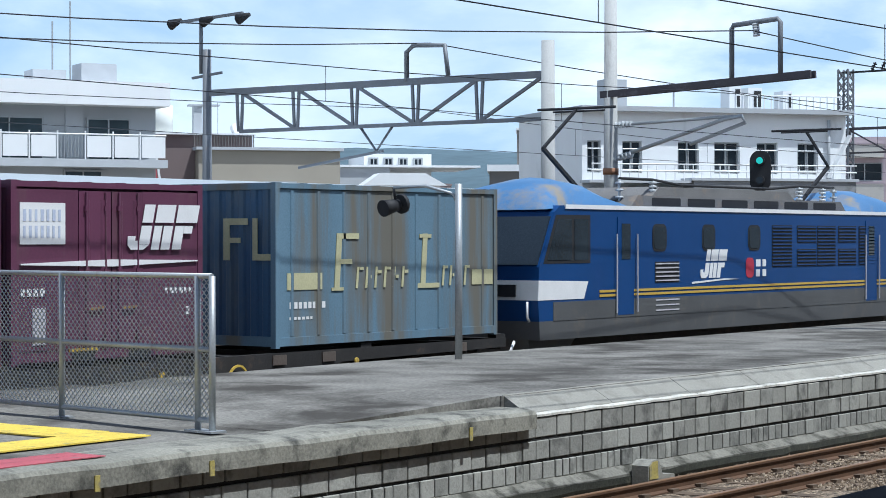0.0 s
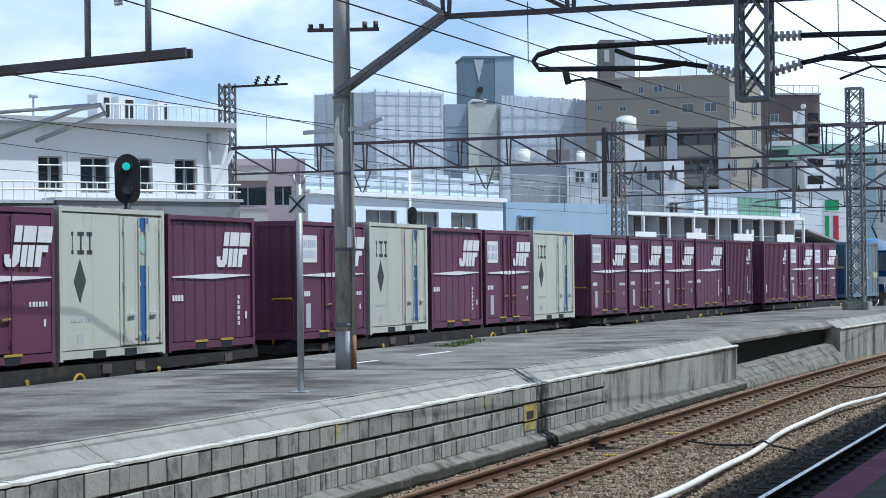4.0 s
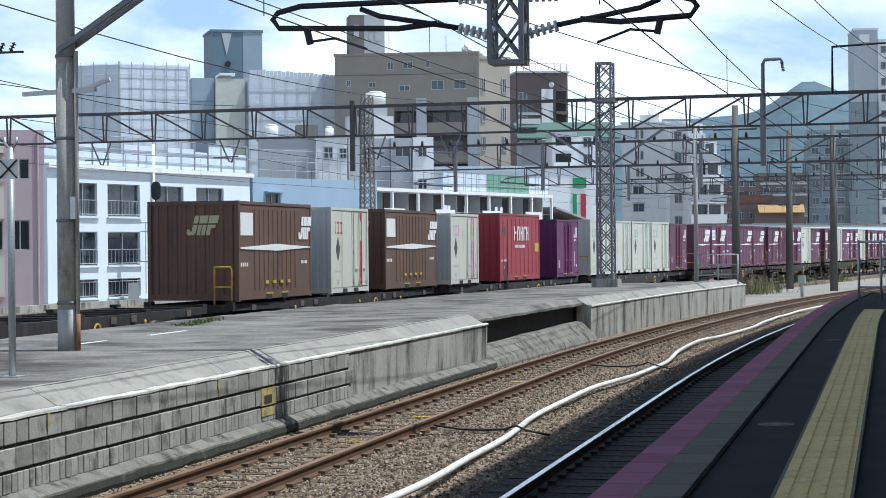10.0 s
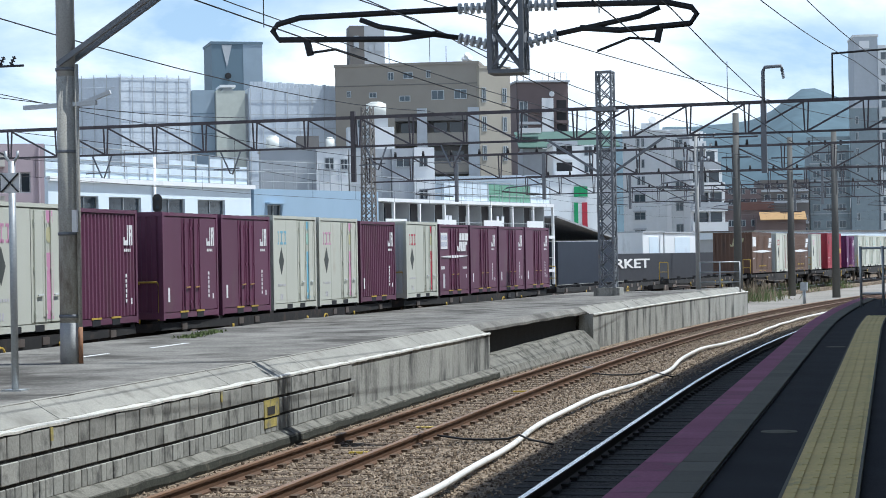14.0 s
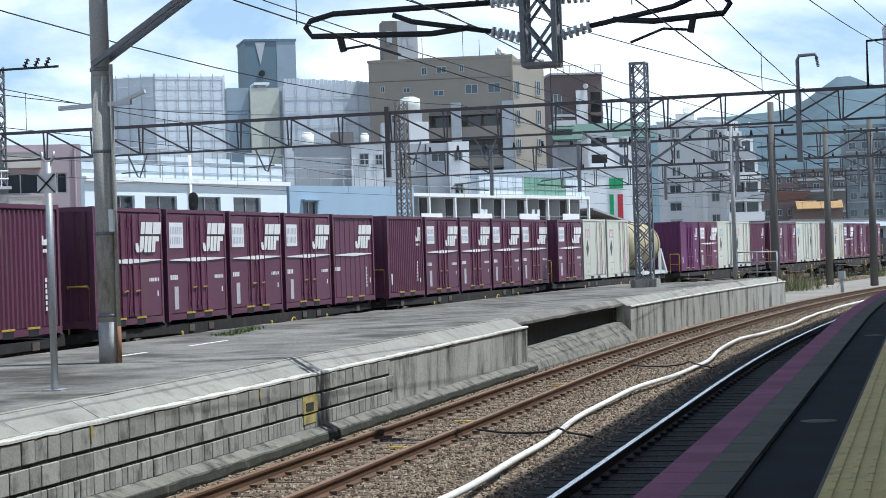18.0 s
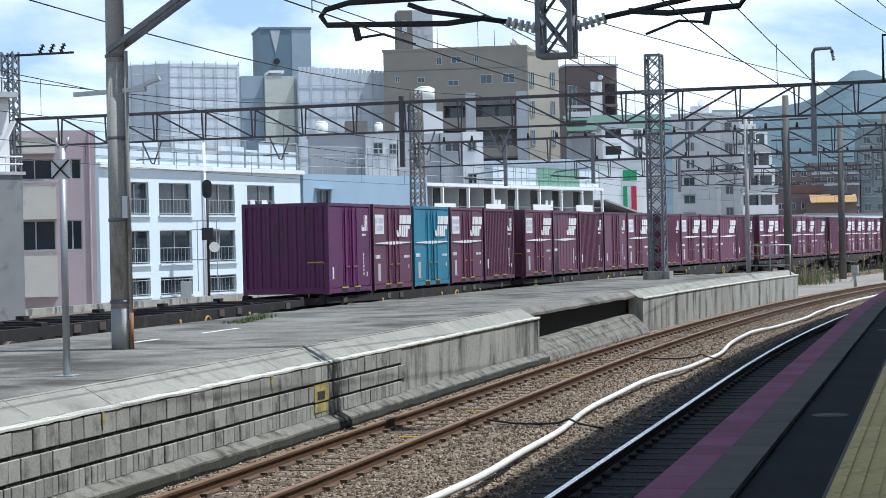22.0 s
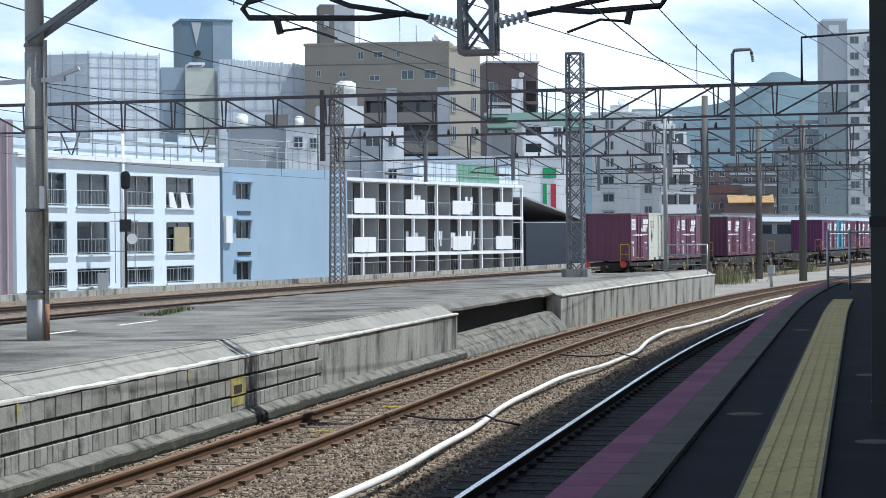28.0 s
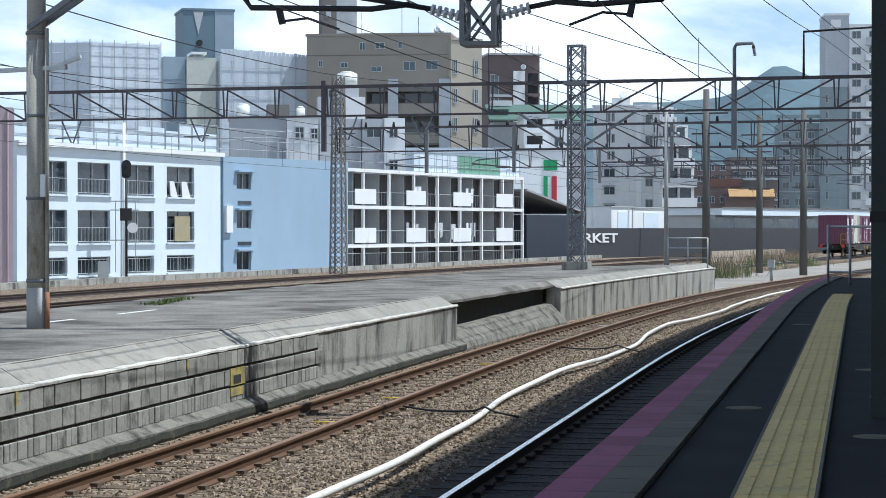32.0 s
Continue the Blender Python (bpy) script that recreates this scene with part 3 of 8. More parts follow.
box(bm, -0.125, 0.125, -0.295, 0.295, -0.08, 0.002)
pink_me = mesh_of("pink_slab", bm, M_PINK)
for i in range(88):
    piece("slab", pink_me, on_track(9.5 + 0.6 * i, -1.535, OZ), pinks)
slabs = tagged(new("platform_own_slabs"), label="grey concrete slabs along the pink line", category="slab", kind="structure")
bm = B()
box(bm, -0.131, 0.131, -0.291, 0.291, -0.1, 0.004)
slab_me = mesh_of("edge_slab", bm, M_SLAB)
for i in range(88):
    piece("slab", slab_me, on_track(9.5 + 0.6 * i, -1.275, OZ), slabs)
bm = B()
sweep(bm, [(-0.66, OZ - 0.04), (-0.66, OZ + 0.004), (-0.64, OZ + 0.004), (-0.64, OZ - 0.04)], -20, 45.6, 4)
sweep(bm, [(-0.23, OZ - 0.04), (-0.23, OZ + 0.004), (-0.21, OZ + 0.004), (-0.21, OZ - 0.04)], -20, 45.6, 4)
structure("tactile_border", bm, M_SLAB, "grey border strips of the tactile paving")
tact = tagged(new("tactile_paving"), label="worn yellow tactile paving blocks along the platform", category="tactile paving", kind="structure")
bm = B()
box(bm, -0.205, 0.205, -0.198, 0.198, -0.05, 0.002)
for i in range(4):
    x = -0.15 + 0.1 * i
    box(bm, x - 0.018, x + 0.018, -0.185, 0.185, 0.002, 0.009)
tact_me = mesh_of("tactile_tile", bm, M_TACTILE)
for i in range(90):
    piece("tile", tact_me, on_track(9.6 + 0.4 * i, -0.435, OZ), tact)
bm = B()
for s_, n_ in ((16.75, -0.905), (31.5, -0.85), (14.6, 0.1), (21.5, 0.1)):
    for r_, z_ in ((0.145, OZ - 0.026), (0.10, OZ - 0.022)):
        tube(bm, at(s_, n_, OZ - 0.034), at(s_, n_, z_), r_, 20)
structure("platform_own_marks", bm, M_SLAB, "small round pale covers in the dark platform")

# tall plain block behind the camera's platform, unseen, added to shade it
bm = B()
sweep(bm, [(7.2, -0.4), (7.2, 12.1), (1.14, 12.1), (1.14, 12.3), (24, 13.4), (24, -0.4)], -60, 84, 4)
structure("station_building_wall", bm, M_WALL, "plain grey unseen block added to overhang and shade the platform")
# dark pillar at the edge of the canopy
pillar = thing("platform_pillar", "dark green steel platform pillar in shade", "pillar")
M_PILLAR = mat("dark_green_paint", (0.03, 0.04, 0.04), 0.6, var=0.3, scale=3, bump=0.15)
bm = B()
box(bm, 0.085, 0.365, 16.1, 16.35, OZ - 0.03, 12.12)
part("shaft", bm, M_PILLAR, pillar)
bm = B()
box(bm, 0.077, 0.375, 16.09, 16.36, OZ - 0.03, OZ + 0.12)
part("base_plate", bm, M_PILLAR, pillar)
bm = B()
box(bm, 0.075, 0.38, 16.08, 16.37, 2.50, 2.58)
part("band", bm, M_BLACK, pillar)

# white conduit between the tracks
rnd = random.Random(11)
pts = []
s = -5.0
while s < 104:
    pts.append(at(s, -4.947 + 0.17 * math.sin(s * 0.29 + 1.8) + 0.025 * math.sin(s * 1.05 - 1.71), -0.02 + 0.03 * math.sin(s * 0.4)))
    s += 0.75
bm = B()
bent(bm, pts, 0.04, 10)
tagged(part("cable_conduit", bm, M_CABLE), label="white plastic conduit snaking along the ballast", category="conduit")
# thin black strands modelled where shadow lines cross the ballast and conduit
for s_ in (27.6, 42.8):
    bm = B()
    bent(bm, [at(s_ + 1.6, -6.42, -0.1), at(s_ + 1.0, -5.9, -0.1), at(s_ + 0.7, -5.5, -0.08), at(s_ + 0.2, -5.12, -0.02), at(s_, -4.95, 0.05), at(s_ - 0.1, -4.8, 0.0), at(s_ + 0.1, -4.5, -0.09)], 0.016, 6)
    tagged(part("track_cable", bm, M_BLACK), label="short black strand in place of a shadow line over the white conduit", category="cable", group="track cables")
# small plates between the rusty rails
for s_, m_ in ((27.03, M_YELLOW), (31.08, M_YELLOW), (39.3, M_YELLOW), (47.6, M_PAINT), (55.0, M_PAINT)):
    bm = B()
    box(bm, -0.16, 0.16, -0.025, 0.025, -0.16, -0.13)
    ob = part("sleeper_plate", bm, m_)
    ob.matrix_basis = on_track(s_, -7.0)
    tagged(ob, label="small painted plate on a sleeper between the rails", category="plate", group="sleeper plates")


# ---- freight train ----
def run(t):
    """Way of the first container's front end along the track."""
    return 19.699 + 19.5729 * t - 0.0080618 * t * t - 0.0000838 * t ** 3


MOVERS = []          # (thing, distance of its middle behind the first container's front)
DECK = 1.13
CW = 2.45

M_PURPLE = mat("plum_container_paint", (0.125, 0.038, 0.076), 0.5, var=0.22, scale=1.0, fine=30, bump=0.06, stain=(0.125, 0.062, 0.078), stain_scale=1.3, stain_at=0.54, streak=0.3, each=0.7)
M_PURPLE_D = mat("dark_violet_paint", (0.110, 0.016, 0.090), 0.5, var=0.2, scale=1.0, bump=0.06, stain=(0.06, 0.025, 0.05), stain_scale=1.5, streak=0.3, each=0.4)
M_CREAM = mat("cream_container_paint", (0.56, 0.56, 0.48), 0.5, var=0.12, scale=1.0, bump=0.06, stain=(0.42, 0.36, 0.26), stain_scale=1.6, stain_at=0.60, streak=0.25, each=0.25)
M_CREAM_D = mat("grey_white_end_sheet", (0.55, 0.57, 0.56), 0.55, var=0.12, scale=1.0, bump=0.06, stain=(0.36, 0.33, 0.28), stain_scale=1.8, stain_at=0.58, streak=0.25)
M_BROWN = mat("brown_container_paint", (0.115, 0.062, 0.040), 0.55, var=0.25, scale=1.0, bump=0.08, stain=(0.07, 0.045, 0.035), stain_scale=1.4, streak=0.3)
M_RED = mat("red_container_paint", (0.30, 0.022, 0.038), 0.45, var=0.15, scale=1.0, bump=0.06, stain=(0.28, 0.03, 0.03), stain_scale=1.4, streak=0.3)
M_TEAL = mat("teal_container_paint", (0.03, 0.20, 0.30), 0.5, var=0.2, scale=1.0, bump=0.06, stain=(0.03, 0.12, 0.18), stain_scale=1.4, streak=0.3)
M_FL = mat("blue_grey_weathered_paint", (0.125, 0.205, 0.27), 0.6, var=0.25, scale=0.9, bump=0.1, stain=(0.15, 0.14, 0.115), stain_scale=1.3, stain_at=0.47, streak=0.10)
M_FL_END = mat("blue_end_paint", (0.035, 0.095, 0.185), 0.55, var=0.25, scale=0.9, bump=0.08, stain=(0.09, 0.13, 0.17), stain_scale=1.2, stain_at=0.52, streak=0.3)
M_MARK = mat("white_marking", (0.78, 0.77, 0.76), 0.6, var=0.08, scale=3, bump=0)
M_MARK_G = mat("grey_marking", (0.52, 0.50, 0.52), 0.6, var=0.15, scale=8, bump=0)
M_MARK_B = mat("blue_grey_print", (0.50, 0.54, 0.66), 0.6, var=0.15, scale=8, bump=0)
M_MARK_Y = mat("pale_yellow_marking", (0.50, 0.47, 0.28), 0.6, var=0.15, scale=3, bump=0)
M_TAN = mat("tan_tank_paint", (0.36, 0.31, 0.19), 0.5, var=0.15, scale=1.2, bump=0.06, stain=(0.3, 0.22, 0.12), stain_scale=2, stain_at=0.56)
M_GREENSTK = mat("green_sticker", (0.35, 0.55, 0.47), 0.6, var=0.2, scale=9, bump=0)
M_LOGO_DK = mat("dark_diamond", (0.06, 0.065, 0.06), 0.6, var=0.2, bump=0)
STRIPES = {"blue": mat("blue_stripe", (0.04, 0.12, 0.32), 0.5, bump=0), "red": mat("red_stripe", (0.45, 0.03, 0.06), 0.5, bump=0), "pink": mat("pink_stripe", (0.62, 0.30, 0.45), 0.5, bump=0), "cyan": mat("cyan_stripe", (0.20, 0.45, 0.58), 0.5, bump=0), "green": mat("green_stripe", (0.25, 0.48, 0.44), 0.5, bump=0)}
M_HANDLE = mat("dull_ochre_steel", (0.34, 0.21, 0.07), 0.6, var=0.25, scale=4, bump=0.1)
M_YSTEEL = mat("yellow_steel", (0.52, 0.36, 0.06), 0.6, var=0.25, scale=4, bump=0.1, stain=(0.2, 0.13, 0.06), stain_scale=5, stain_at=0.58)


def plate(bm, y0, y1, z0, z1, x, th=0.006):
    box(bm, x, x + th, y0, y1, z0, z1)


def emblem(bm, yc, zc, w, h, x):
    """Slanted block emblem cut by a level slit."""
    t = 0.008
    for u0, u1, v0, v1 in ((0.17, 0.33, 0.60, 1.0), (0.37, 0.66, 0.60, 1.0), (0.70, 1.04, 0.60, 1.0),
                           (0.17, 0.33, 0.12, 0.53), (0.37, 0.49, 0.0, 0.53), (0.52, 0.66, 0.0, 0.53), (0.70, 0.84, 0.0, 0.53), (0.845, 0.98, 0.36, 0.53)):
        pts = [(u0, v0), (u1, v0), (u1, v1), (u0, v1)]
        prism(bm, [(yc + (u - 0.5) * w + 0.24 * (v - 0.5) * h, zc + (v - 0.5) * h) for u, v in pts], x, x + t)
    hook = [(0.0, 0.10), (0.06, 0.0), (0.25, 0.0), (0.33, 0.115), (0.17, 0.115), (0.165, 0.2), (0.10, 0.2), (0.10, 0.30), (-0.02, 0.30)]
    prism(bm, [(yc + (u - 0.5) * w + 0.24 * (v - 0.5) * h, zc + (v - 0.5) * h) for u, v in hook], x, x + t)


def rounded(bm, yc, zc, w, h, r, x0, x1):
    """A plate with rounded corners."""
    pts = []
    for cy, cz, a0 in ((w / 2 - r, h / 2 - r, 0), (-w / 2 + r, h / 2 - r, 90), (-w / 2 + r, -h / 2 + r, 180), (w / 2 - r, -h / 2 + r, 270)):
        for k in range(4):
            a = math.radians(a0 + 30 * k)
            pts.append((yc + cy + r * math.cos(a), zc + cz + r * math.sin(a)))
    prism(bm, pts, x0, x1)


def stagger(bm, axis, step):
    """Keeps overlapping strokes out of one plane."""
    for i, v in enumerate(bm.verts):
        v.co[axis] += step * (i // 8)


def hookmark(bm, yc, zc, w, h, x):
    """Two joined letter-like blocks, a hook and a post with a bow."""
    t = 0.008
    k = w / 10
    for y0, y1, z0, z1 in ((-1.6, 0.2, -0.5, -0.24), (-0.6, 0.2, -0.5, 0.5), (-4.6, -1.6, -0.5, -0.26), (1.2, 2.6, -0.5, 0.5), (1.2, 4.8, 0.28, 0.5), (3.6, 4.8, 0.0, 0.5), (1.2, 4.8, -0.05, 0.12), (3.4, 4.7, -0.5, -0.05)):
        box(bm, x, x + t, yc + y0 * k, yc + y1 * k, zc + z0 * h, zc + z1 * h)
    box(bm, x, x + t, yc - 4.6 * k, yc - 3.4 * k, zc - 0.5 * h, zc - 0.1 * h)
    stagger(bm, 0, 0.0004)


def bars(bm, y0, y1, z0, z1, x, cols, rows, seed=0, fill=0.72):
    rnd = random.Random(seed)
    dy, dz = (y1 - y0) / cols, (z1 - z0) / rows
    for r in range(rows):
        for c in range(cols):
            a = y0 + c * dy
            box(bm, x, x + 0.005, a + dy * 0.1, a + dy * (0.1 + fill * rnd.uniform(0.7, 1.1)), z0 + r * dz + dz * 0.14, z0 + (r + 1) * dz - dz * 0.14)


def shell(c, L, H, side, end, ribs, rib_w=0.07, post=0.10, roofmat=None, low=0.012):
    """Steel box with posts, ribbed sides and end, roof with bows and fork pockets."""
    x = CW / 2
    bm = B()
    box(bm, -x + 0.08, x - 0.08, -L / 2 + 0.08, L / 2 - 0.08, 0.12, H - 0.06)
    part("box_body", bm, side, c)
    if ribs:
        bm = B()
        n = int((L - 2 * post) / ribs)
        pts = [(-L / 2 + post, x - 0.05)]
        for i in range(n):
            y = -L / 2 + post + (i + 0.5) * (L - 2 * post) / n
            pts += [(y - rib_w / 2, x - 0.05), (y - rib_w / 4, x - low), (y + rib_w / 4, x - low), (y + rib_w / 2, x - 0.05)]
        pts.append((L / 2 - post, x - 0.05))
        lo = [bm.verts.new((px_, py_, 0.18)) for py_, px_ in pts]
        hi = [bm.verts.new((px_, py_, H - 0.12)) for py_, px_ in pts]
        for i in range(len(pts) - 1):
            bm.faces.new((lo[i], lo[i + 1], hi[i + 1], hi[i]))
        part("corrugated_side", bm, side, c)
    bm = B()
    for sx in (-1, 1):
        for sy in (-1, 1):
            a, b = sx * (x - post), sx * x
            p, q = sy * (L / 2 - post), sy * L / 2
            box(bm, min(a, b), max(a, b), min(p, q), max(p, q), 0.0, H)
    for sx in (-1, 1):
        a, b = sorted((sx * (x - 0.07), sx * x))
        box(bm, a, b, -L / 2 + post, L / 2 - post, 0.03, 0.16)
        box(bm, a, b, -L / 2 + post, L / 2 - post, H - 0.09, H - 0.012)
    for sy in (-1, 1):
        a, b = sorted((sy * (L / 2 - 0.07), sy * L / 2))
        box(bm, -x + post, x - post, a, b, 0.03, 0.18)
        box(bm, -x + post, x - post, a, b, H - 0.11, H - 0.012)
    part("corner_frame", bm, side, c)
    bm = B()
    pe = [(-x + post, -L / 2 + 0.05)]
    for i in range(9):
        xx = -x + post + (i + 0.5) * (CW - 2 * post) / 9
        pe += [(xx - 0.08, -L / 2 + 0.05), (xx - 0.05, -L / 2 + 0.025), (xx + 0.05, -L / 2 + 0.025), (xx + 0.08, -L / 2 + 0.05)]
    pe.append((x - post, -L / 2 + 0.05))
    lo = [bm.verts.new((px_, py_, 0.18)) for px_, py_ in pe]
    hi = [bm.verts.new((px_, py_, H - 0.11)) for px_, py_ in pe]
    for i in range(len(pe) - 1):
        bm.faces.new((lo[i], lo[i + 1], hi[i + 1], hi[i]))
    part("end_sheet", bm, end, c)
    bm = B()
    box(bm, -x + 0.04, x - 0.04, -L / 2 + 0.04, L / 2 - 0.04, H - 0.06, H - 0.02)
    for i in range(max(3, int(L / 0.6))):
        y = -L / 2 + 0.2 + i * (L - 0.4) / (max(3, int(L / 0.6)) - 1)
        box(bm, -x + 0.08, x - 0.08, y - 0.04, y + 0.04, H - 0.02, H + 0.0)
    part("roof_sheet", bm, roofmat or side, c)


def prism_y(bm, y, w, x0, x1, z0, z1):
    """A trapezoid rib standing on the side."""
    a = [(x0, y - w / 2), (x1, y - w / 4), (x1, y + w / 4), (x0, y + w / 2)]
    lo = [bm.verts.new((p[0], p[1], z0)) for p in a]
    hi = [bm.verts.new((p[0], p[1], z1)) for p in a]
    for i in range(3):
        bm.faces.new((lo[i], lo[i + 1], hi[i + 1], hi[i]))
    bm.faces.new(lo[::-1])
    bm.faces.new(hi)


def pockets(c, ys, yellow=True):
    x = CW / 2
    for y in ys:
        bm = B()
        box(bm, x - 0.01, x + 0.006, y - 0.22, y + 0.22, 0.012, 0.145)
        f = part("fork_pocket", bm, M_BLACK, c)
        if yellow:
            bm = B()
            box(bm, x, x + 0.014, y - 0.27, y + 0.27, 0.148, 0.188)
            part("pocket_rim", bm, M_YSTEEL, f)


def doors(c, y0, y1, H, material, rods=True, handle=None):
    x = CW / 2
    ym = (y0 + y1) / 2
    for a, b in ((y0, ym - 0.012), (ym + 0.012, y1)):
        bm = B()
        box(bm, x - 0.06, x - 0.006, a, b, 0.2, H - 0.13)
        for i in range(2):
            y = a + (i + 0.5) * (b - a) / 2
            prism_y(bm, y, 0.10, x - 0.007, x + 0.012, 0.3, H - 0.25)
        d = part("door_leaf", bm, material, c)
        if rods:
            bm = B()
            for y in (a + 0.12, b - 0.12):
                tube(bm, (x + 0.018, y, 0.2), (x + 0.018, y, H - 0.14), 0.016, 6)
                for z in (0.35, 1.2, H - 0.4):
                    box(bm, x - 0.006, x + 0.036, y - 0.035, y + 0.035, z, z + 0.07)
            part("lock_rod", bm, material, d)
            bm = B()
            yy = (a + b) / 2
            strut(bm, (x + 0.03, yy - 0.13, 0.72), (x + 0.03, yy + 0.13, 0.735), 0.025, 0.03)
            part("door_handle", bm, handle or M_HANDLE, d)


def plum_k(name="freight_container", L=3.72, H=2.47, panel=True, body=None, mark=True, wide=False, label="plum steel freight container with white panel and slanted emblem", category="container"):
    body = body or M_PURPLE
    c = thing(name, label, category, "containers on the freight train")
    x = CW / 2
    shell(c, L, H, body, body, 0.0)
    doors(c, -0.62, 0.62, H, body)
    bm = B()
    for y in (-L / 2 + 0.55, L / 2 - 0.55):
        prism_y(bm, y, 0.06, x - 0.052, x - 0.02, 0.2, H - 0.14)
    part("side_rib", bm, body, c)
    # side sheets beside the doors
    bm = B()
    box(bm, x - 0.055, x - 0.014, -L / 2 + 0.1, -0.63, 0.18, H - 0.12)
    part("side_wall", bm, body, c)
    bm = B()
    box(bm, x - 0.055, x - 0.014, 0.63, L / 2 - 0.1, 0.18, H - 0.12)
    part("side_wall", bm, body, c)
    s = x + 0.004
    if panel:
        bm = B()
        plate(bm, -L / 2 + 0.16, -L / 2 + 0.98, H - 0.86, H - 0.30, x - 0.012, 0.012)
        p = part("white_panel", bm, M_MARK, c)
        bm = B()
        bars(bm, -L / 2 + 0.2, -L / 2 + 0.94, H - 0.80, H - 0.36, x + 0.001, 7, 2, 3, 0.5)
        part("panel_bars", bm, M_MARK_B, p)
    if mark:
        bm = B()
        emblem(bm, L / 2 - 0.86, H - 0.62, 1.30, 0.64, s + 0.012)
        part("emblem", bm, M_MARK, c)
    bm = B()
    prism(bm, [(-L / 2 + 0.16, H * 0.54), (0.0, H * 0.526), (L / 2 - 0.12, H * 0.55), (L / 2 - 0.12, H * 0.556), (0.0, H * 0.566), (-L / 2 + 0.16, H * 0.547)], x - 0.012, x + 0.016)
    part("white_stripe", bm, M_MARK, c)
    bm = B()
    bars(bm, -L / 2 + 0.16, -L / 2 + 0.62, H * 0.36, H * 0.36 + 0.15, x - 0.01, 4, 1, 5)
    bars(bm, L / 2 - 0.80, L / 2 - 0.2, H * 0.36, H * 0.36 + 0.11, x - 0.01, 6, 1, 8)
    bars(bm, L / 2 - 0.36, L / 2 - 0.24, H * 0.23, H * 0.23 + 0.16, x - 0.01, 1, 1, 8)
    part("lettering_bars", bm, M_MARK, c)
    bm = B()
    plate(bm, -L / 2 + 0.38, -L / 2 + 0.62, 0.26, 0.76, x - 0.012, 0.01)
    part("sticker", bm, M_MARK_G, c)
    pockets(c, (-0.55, 0.55))
    return c


def plum_p(label="plum corrugated freight container with a slanted white emblem"):
    c = thing("freight_container", label, "container", "containers on the freight train")
    L, H, x = 3.72, 2.47, CW / 2
    shell(c, L, H, M_PURPLE, M_PURPLE, 0.40, 0.12, low=0.034)
    bm = B()
    emblem(bm, L / 2 - 0.92, H - 0.62, 1.34, 0.66, x - 0.032)
    part("emblem", bm, M_MARK, c)
    bm = B()
    prism(bm, [(-L / 2 + 0.2, H * 0.54), (0.0, H * 0.526), (L / 2 - 0.16, H * 0.55), (L / 2 - 0.16, H * 0.556), (0.0, H * 0.566), (-L / 2 + 0.2, H * 0.547)], x - 0.034, x - 0.024)
    part("white_stripe", bm, M_MARK, c)
    bm = B()
    bars(bm, -L / 2 + 0.2, -L / 2 + 0.66, H * 0.36, H * 0.36 + 0.15, x - 0.033, 4, 1, 5)
    bars(bm, L / 2 - 0.75, L / 2 - 0.6, 0.4, 1.0, x - 0.033, 1, 6, 9)
    bars(bm, L / 2 - 0.4, L / 2 - 0.28, 0.5, 0.7, x - 0.033, 1, 1, 9)
    part("lettering_bars", bm, M_MARK, c)
    pockets(c, (-0.55, 0.55))
    return c


def plum_j(ribs=True, body=None, sticker=False, dia=False, label="plum corrugated freight container with two white block letters' shapes"):
    body = body or M_PURPLE
    c = thing("freight_container", label, "container", "containers on the freight train")
    L, H, x = 3.72, 2.47, CW / 2
    shell(c, L, H, body, body, 0.19 if ribs else 0.0, 0.11)
    if not ribs:
        doors(c, -0.62, 0.62, H, body)
        bm = B()
        box(bm, x - 0.055, x - 0.014, -L / 2 + 0.1, -0.63, 0.18, H - 0.12)
        part("side_wall", bm, body, c)
        bm = B()
        box(bm, x - 0.055, x - 0.014, 0.63, L / 2 - 0.1, 0.18, H - 0.12)
        part("side_wall", bm, body, c)
    bm = B()
    hookmark(bm, L / 2 - 0.55, H - 0.55, 0.56, 0.44, x - 0.012)
    bars(bm, L / 2 - 0.78, L / 2 - 0.35, H - 0.92, H - 0.83, x - 0.012, 4, 1, 2)
    part("block_mark", bm, M_MARK, c)
    bm = B()
    bars(bm, L / 2 - 0.72, L / 2 - 0.58, 0.45, 1.1, x - 0.012, 1, 6, 4)
    bars(bm, L / 2 - 0.42, L / 2 - 0.28, 0.4, 0.58, x - 0.012, 1, 1, 4)
    bars(bm, -L / 2 + 0.3, -L / 2 + 0.5, 0.35, 0.8, x - 0.012, 1, 1, 4)
    part("lettering_bars", bm, M_MARK, c)
    if dia:
        bm = B()
        prism(bm, [(-L / 2 + 0.6, H - 0.75), (-L / 2 + 0.78, H - 0.5), (-L / 2 + 0.6, H - 0.25), (-L / 2 + 0.42, H - 0.5)], x - 0.012, x - 0.002)
        part("warning_diamond", bm, M_YELLOW, c)
    if sticker:
        bm = B()
        box(bm, 0.25, 0.75, -L / 2 + 0.008, -L / 2 + 0.02, 0.75, 1.3)
        part("round_sticker", bm, M_GREENSTK, c)
    pockets(c, (-0.55, 0.55))
    return c


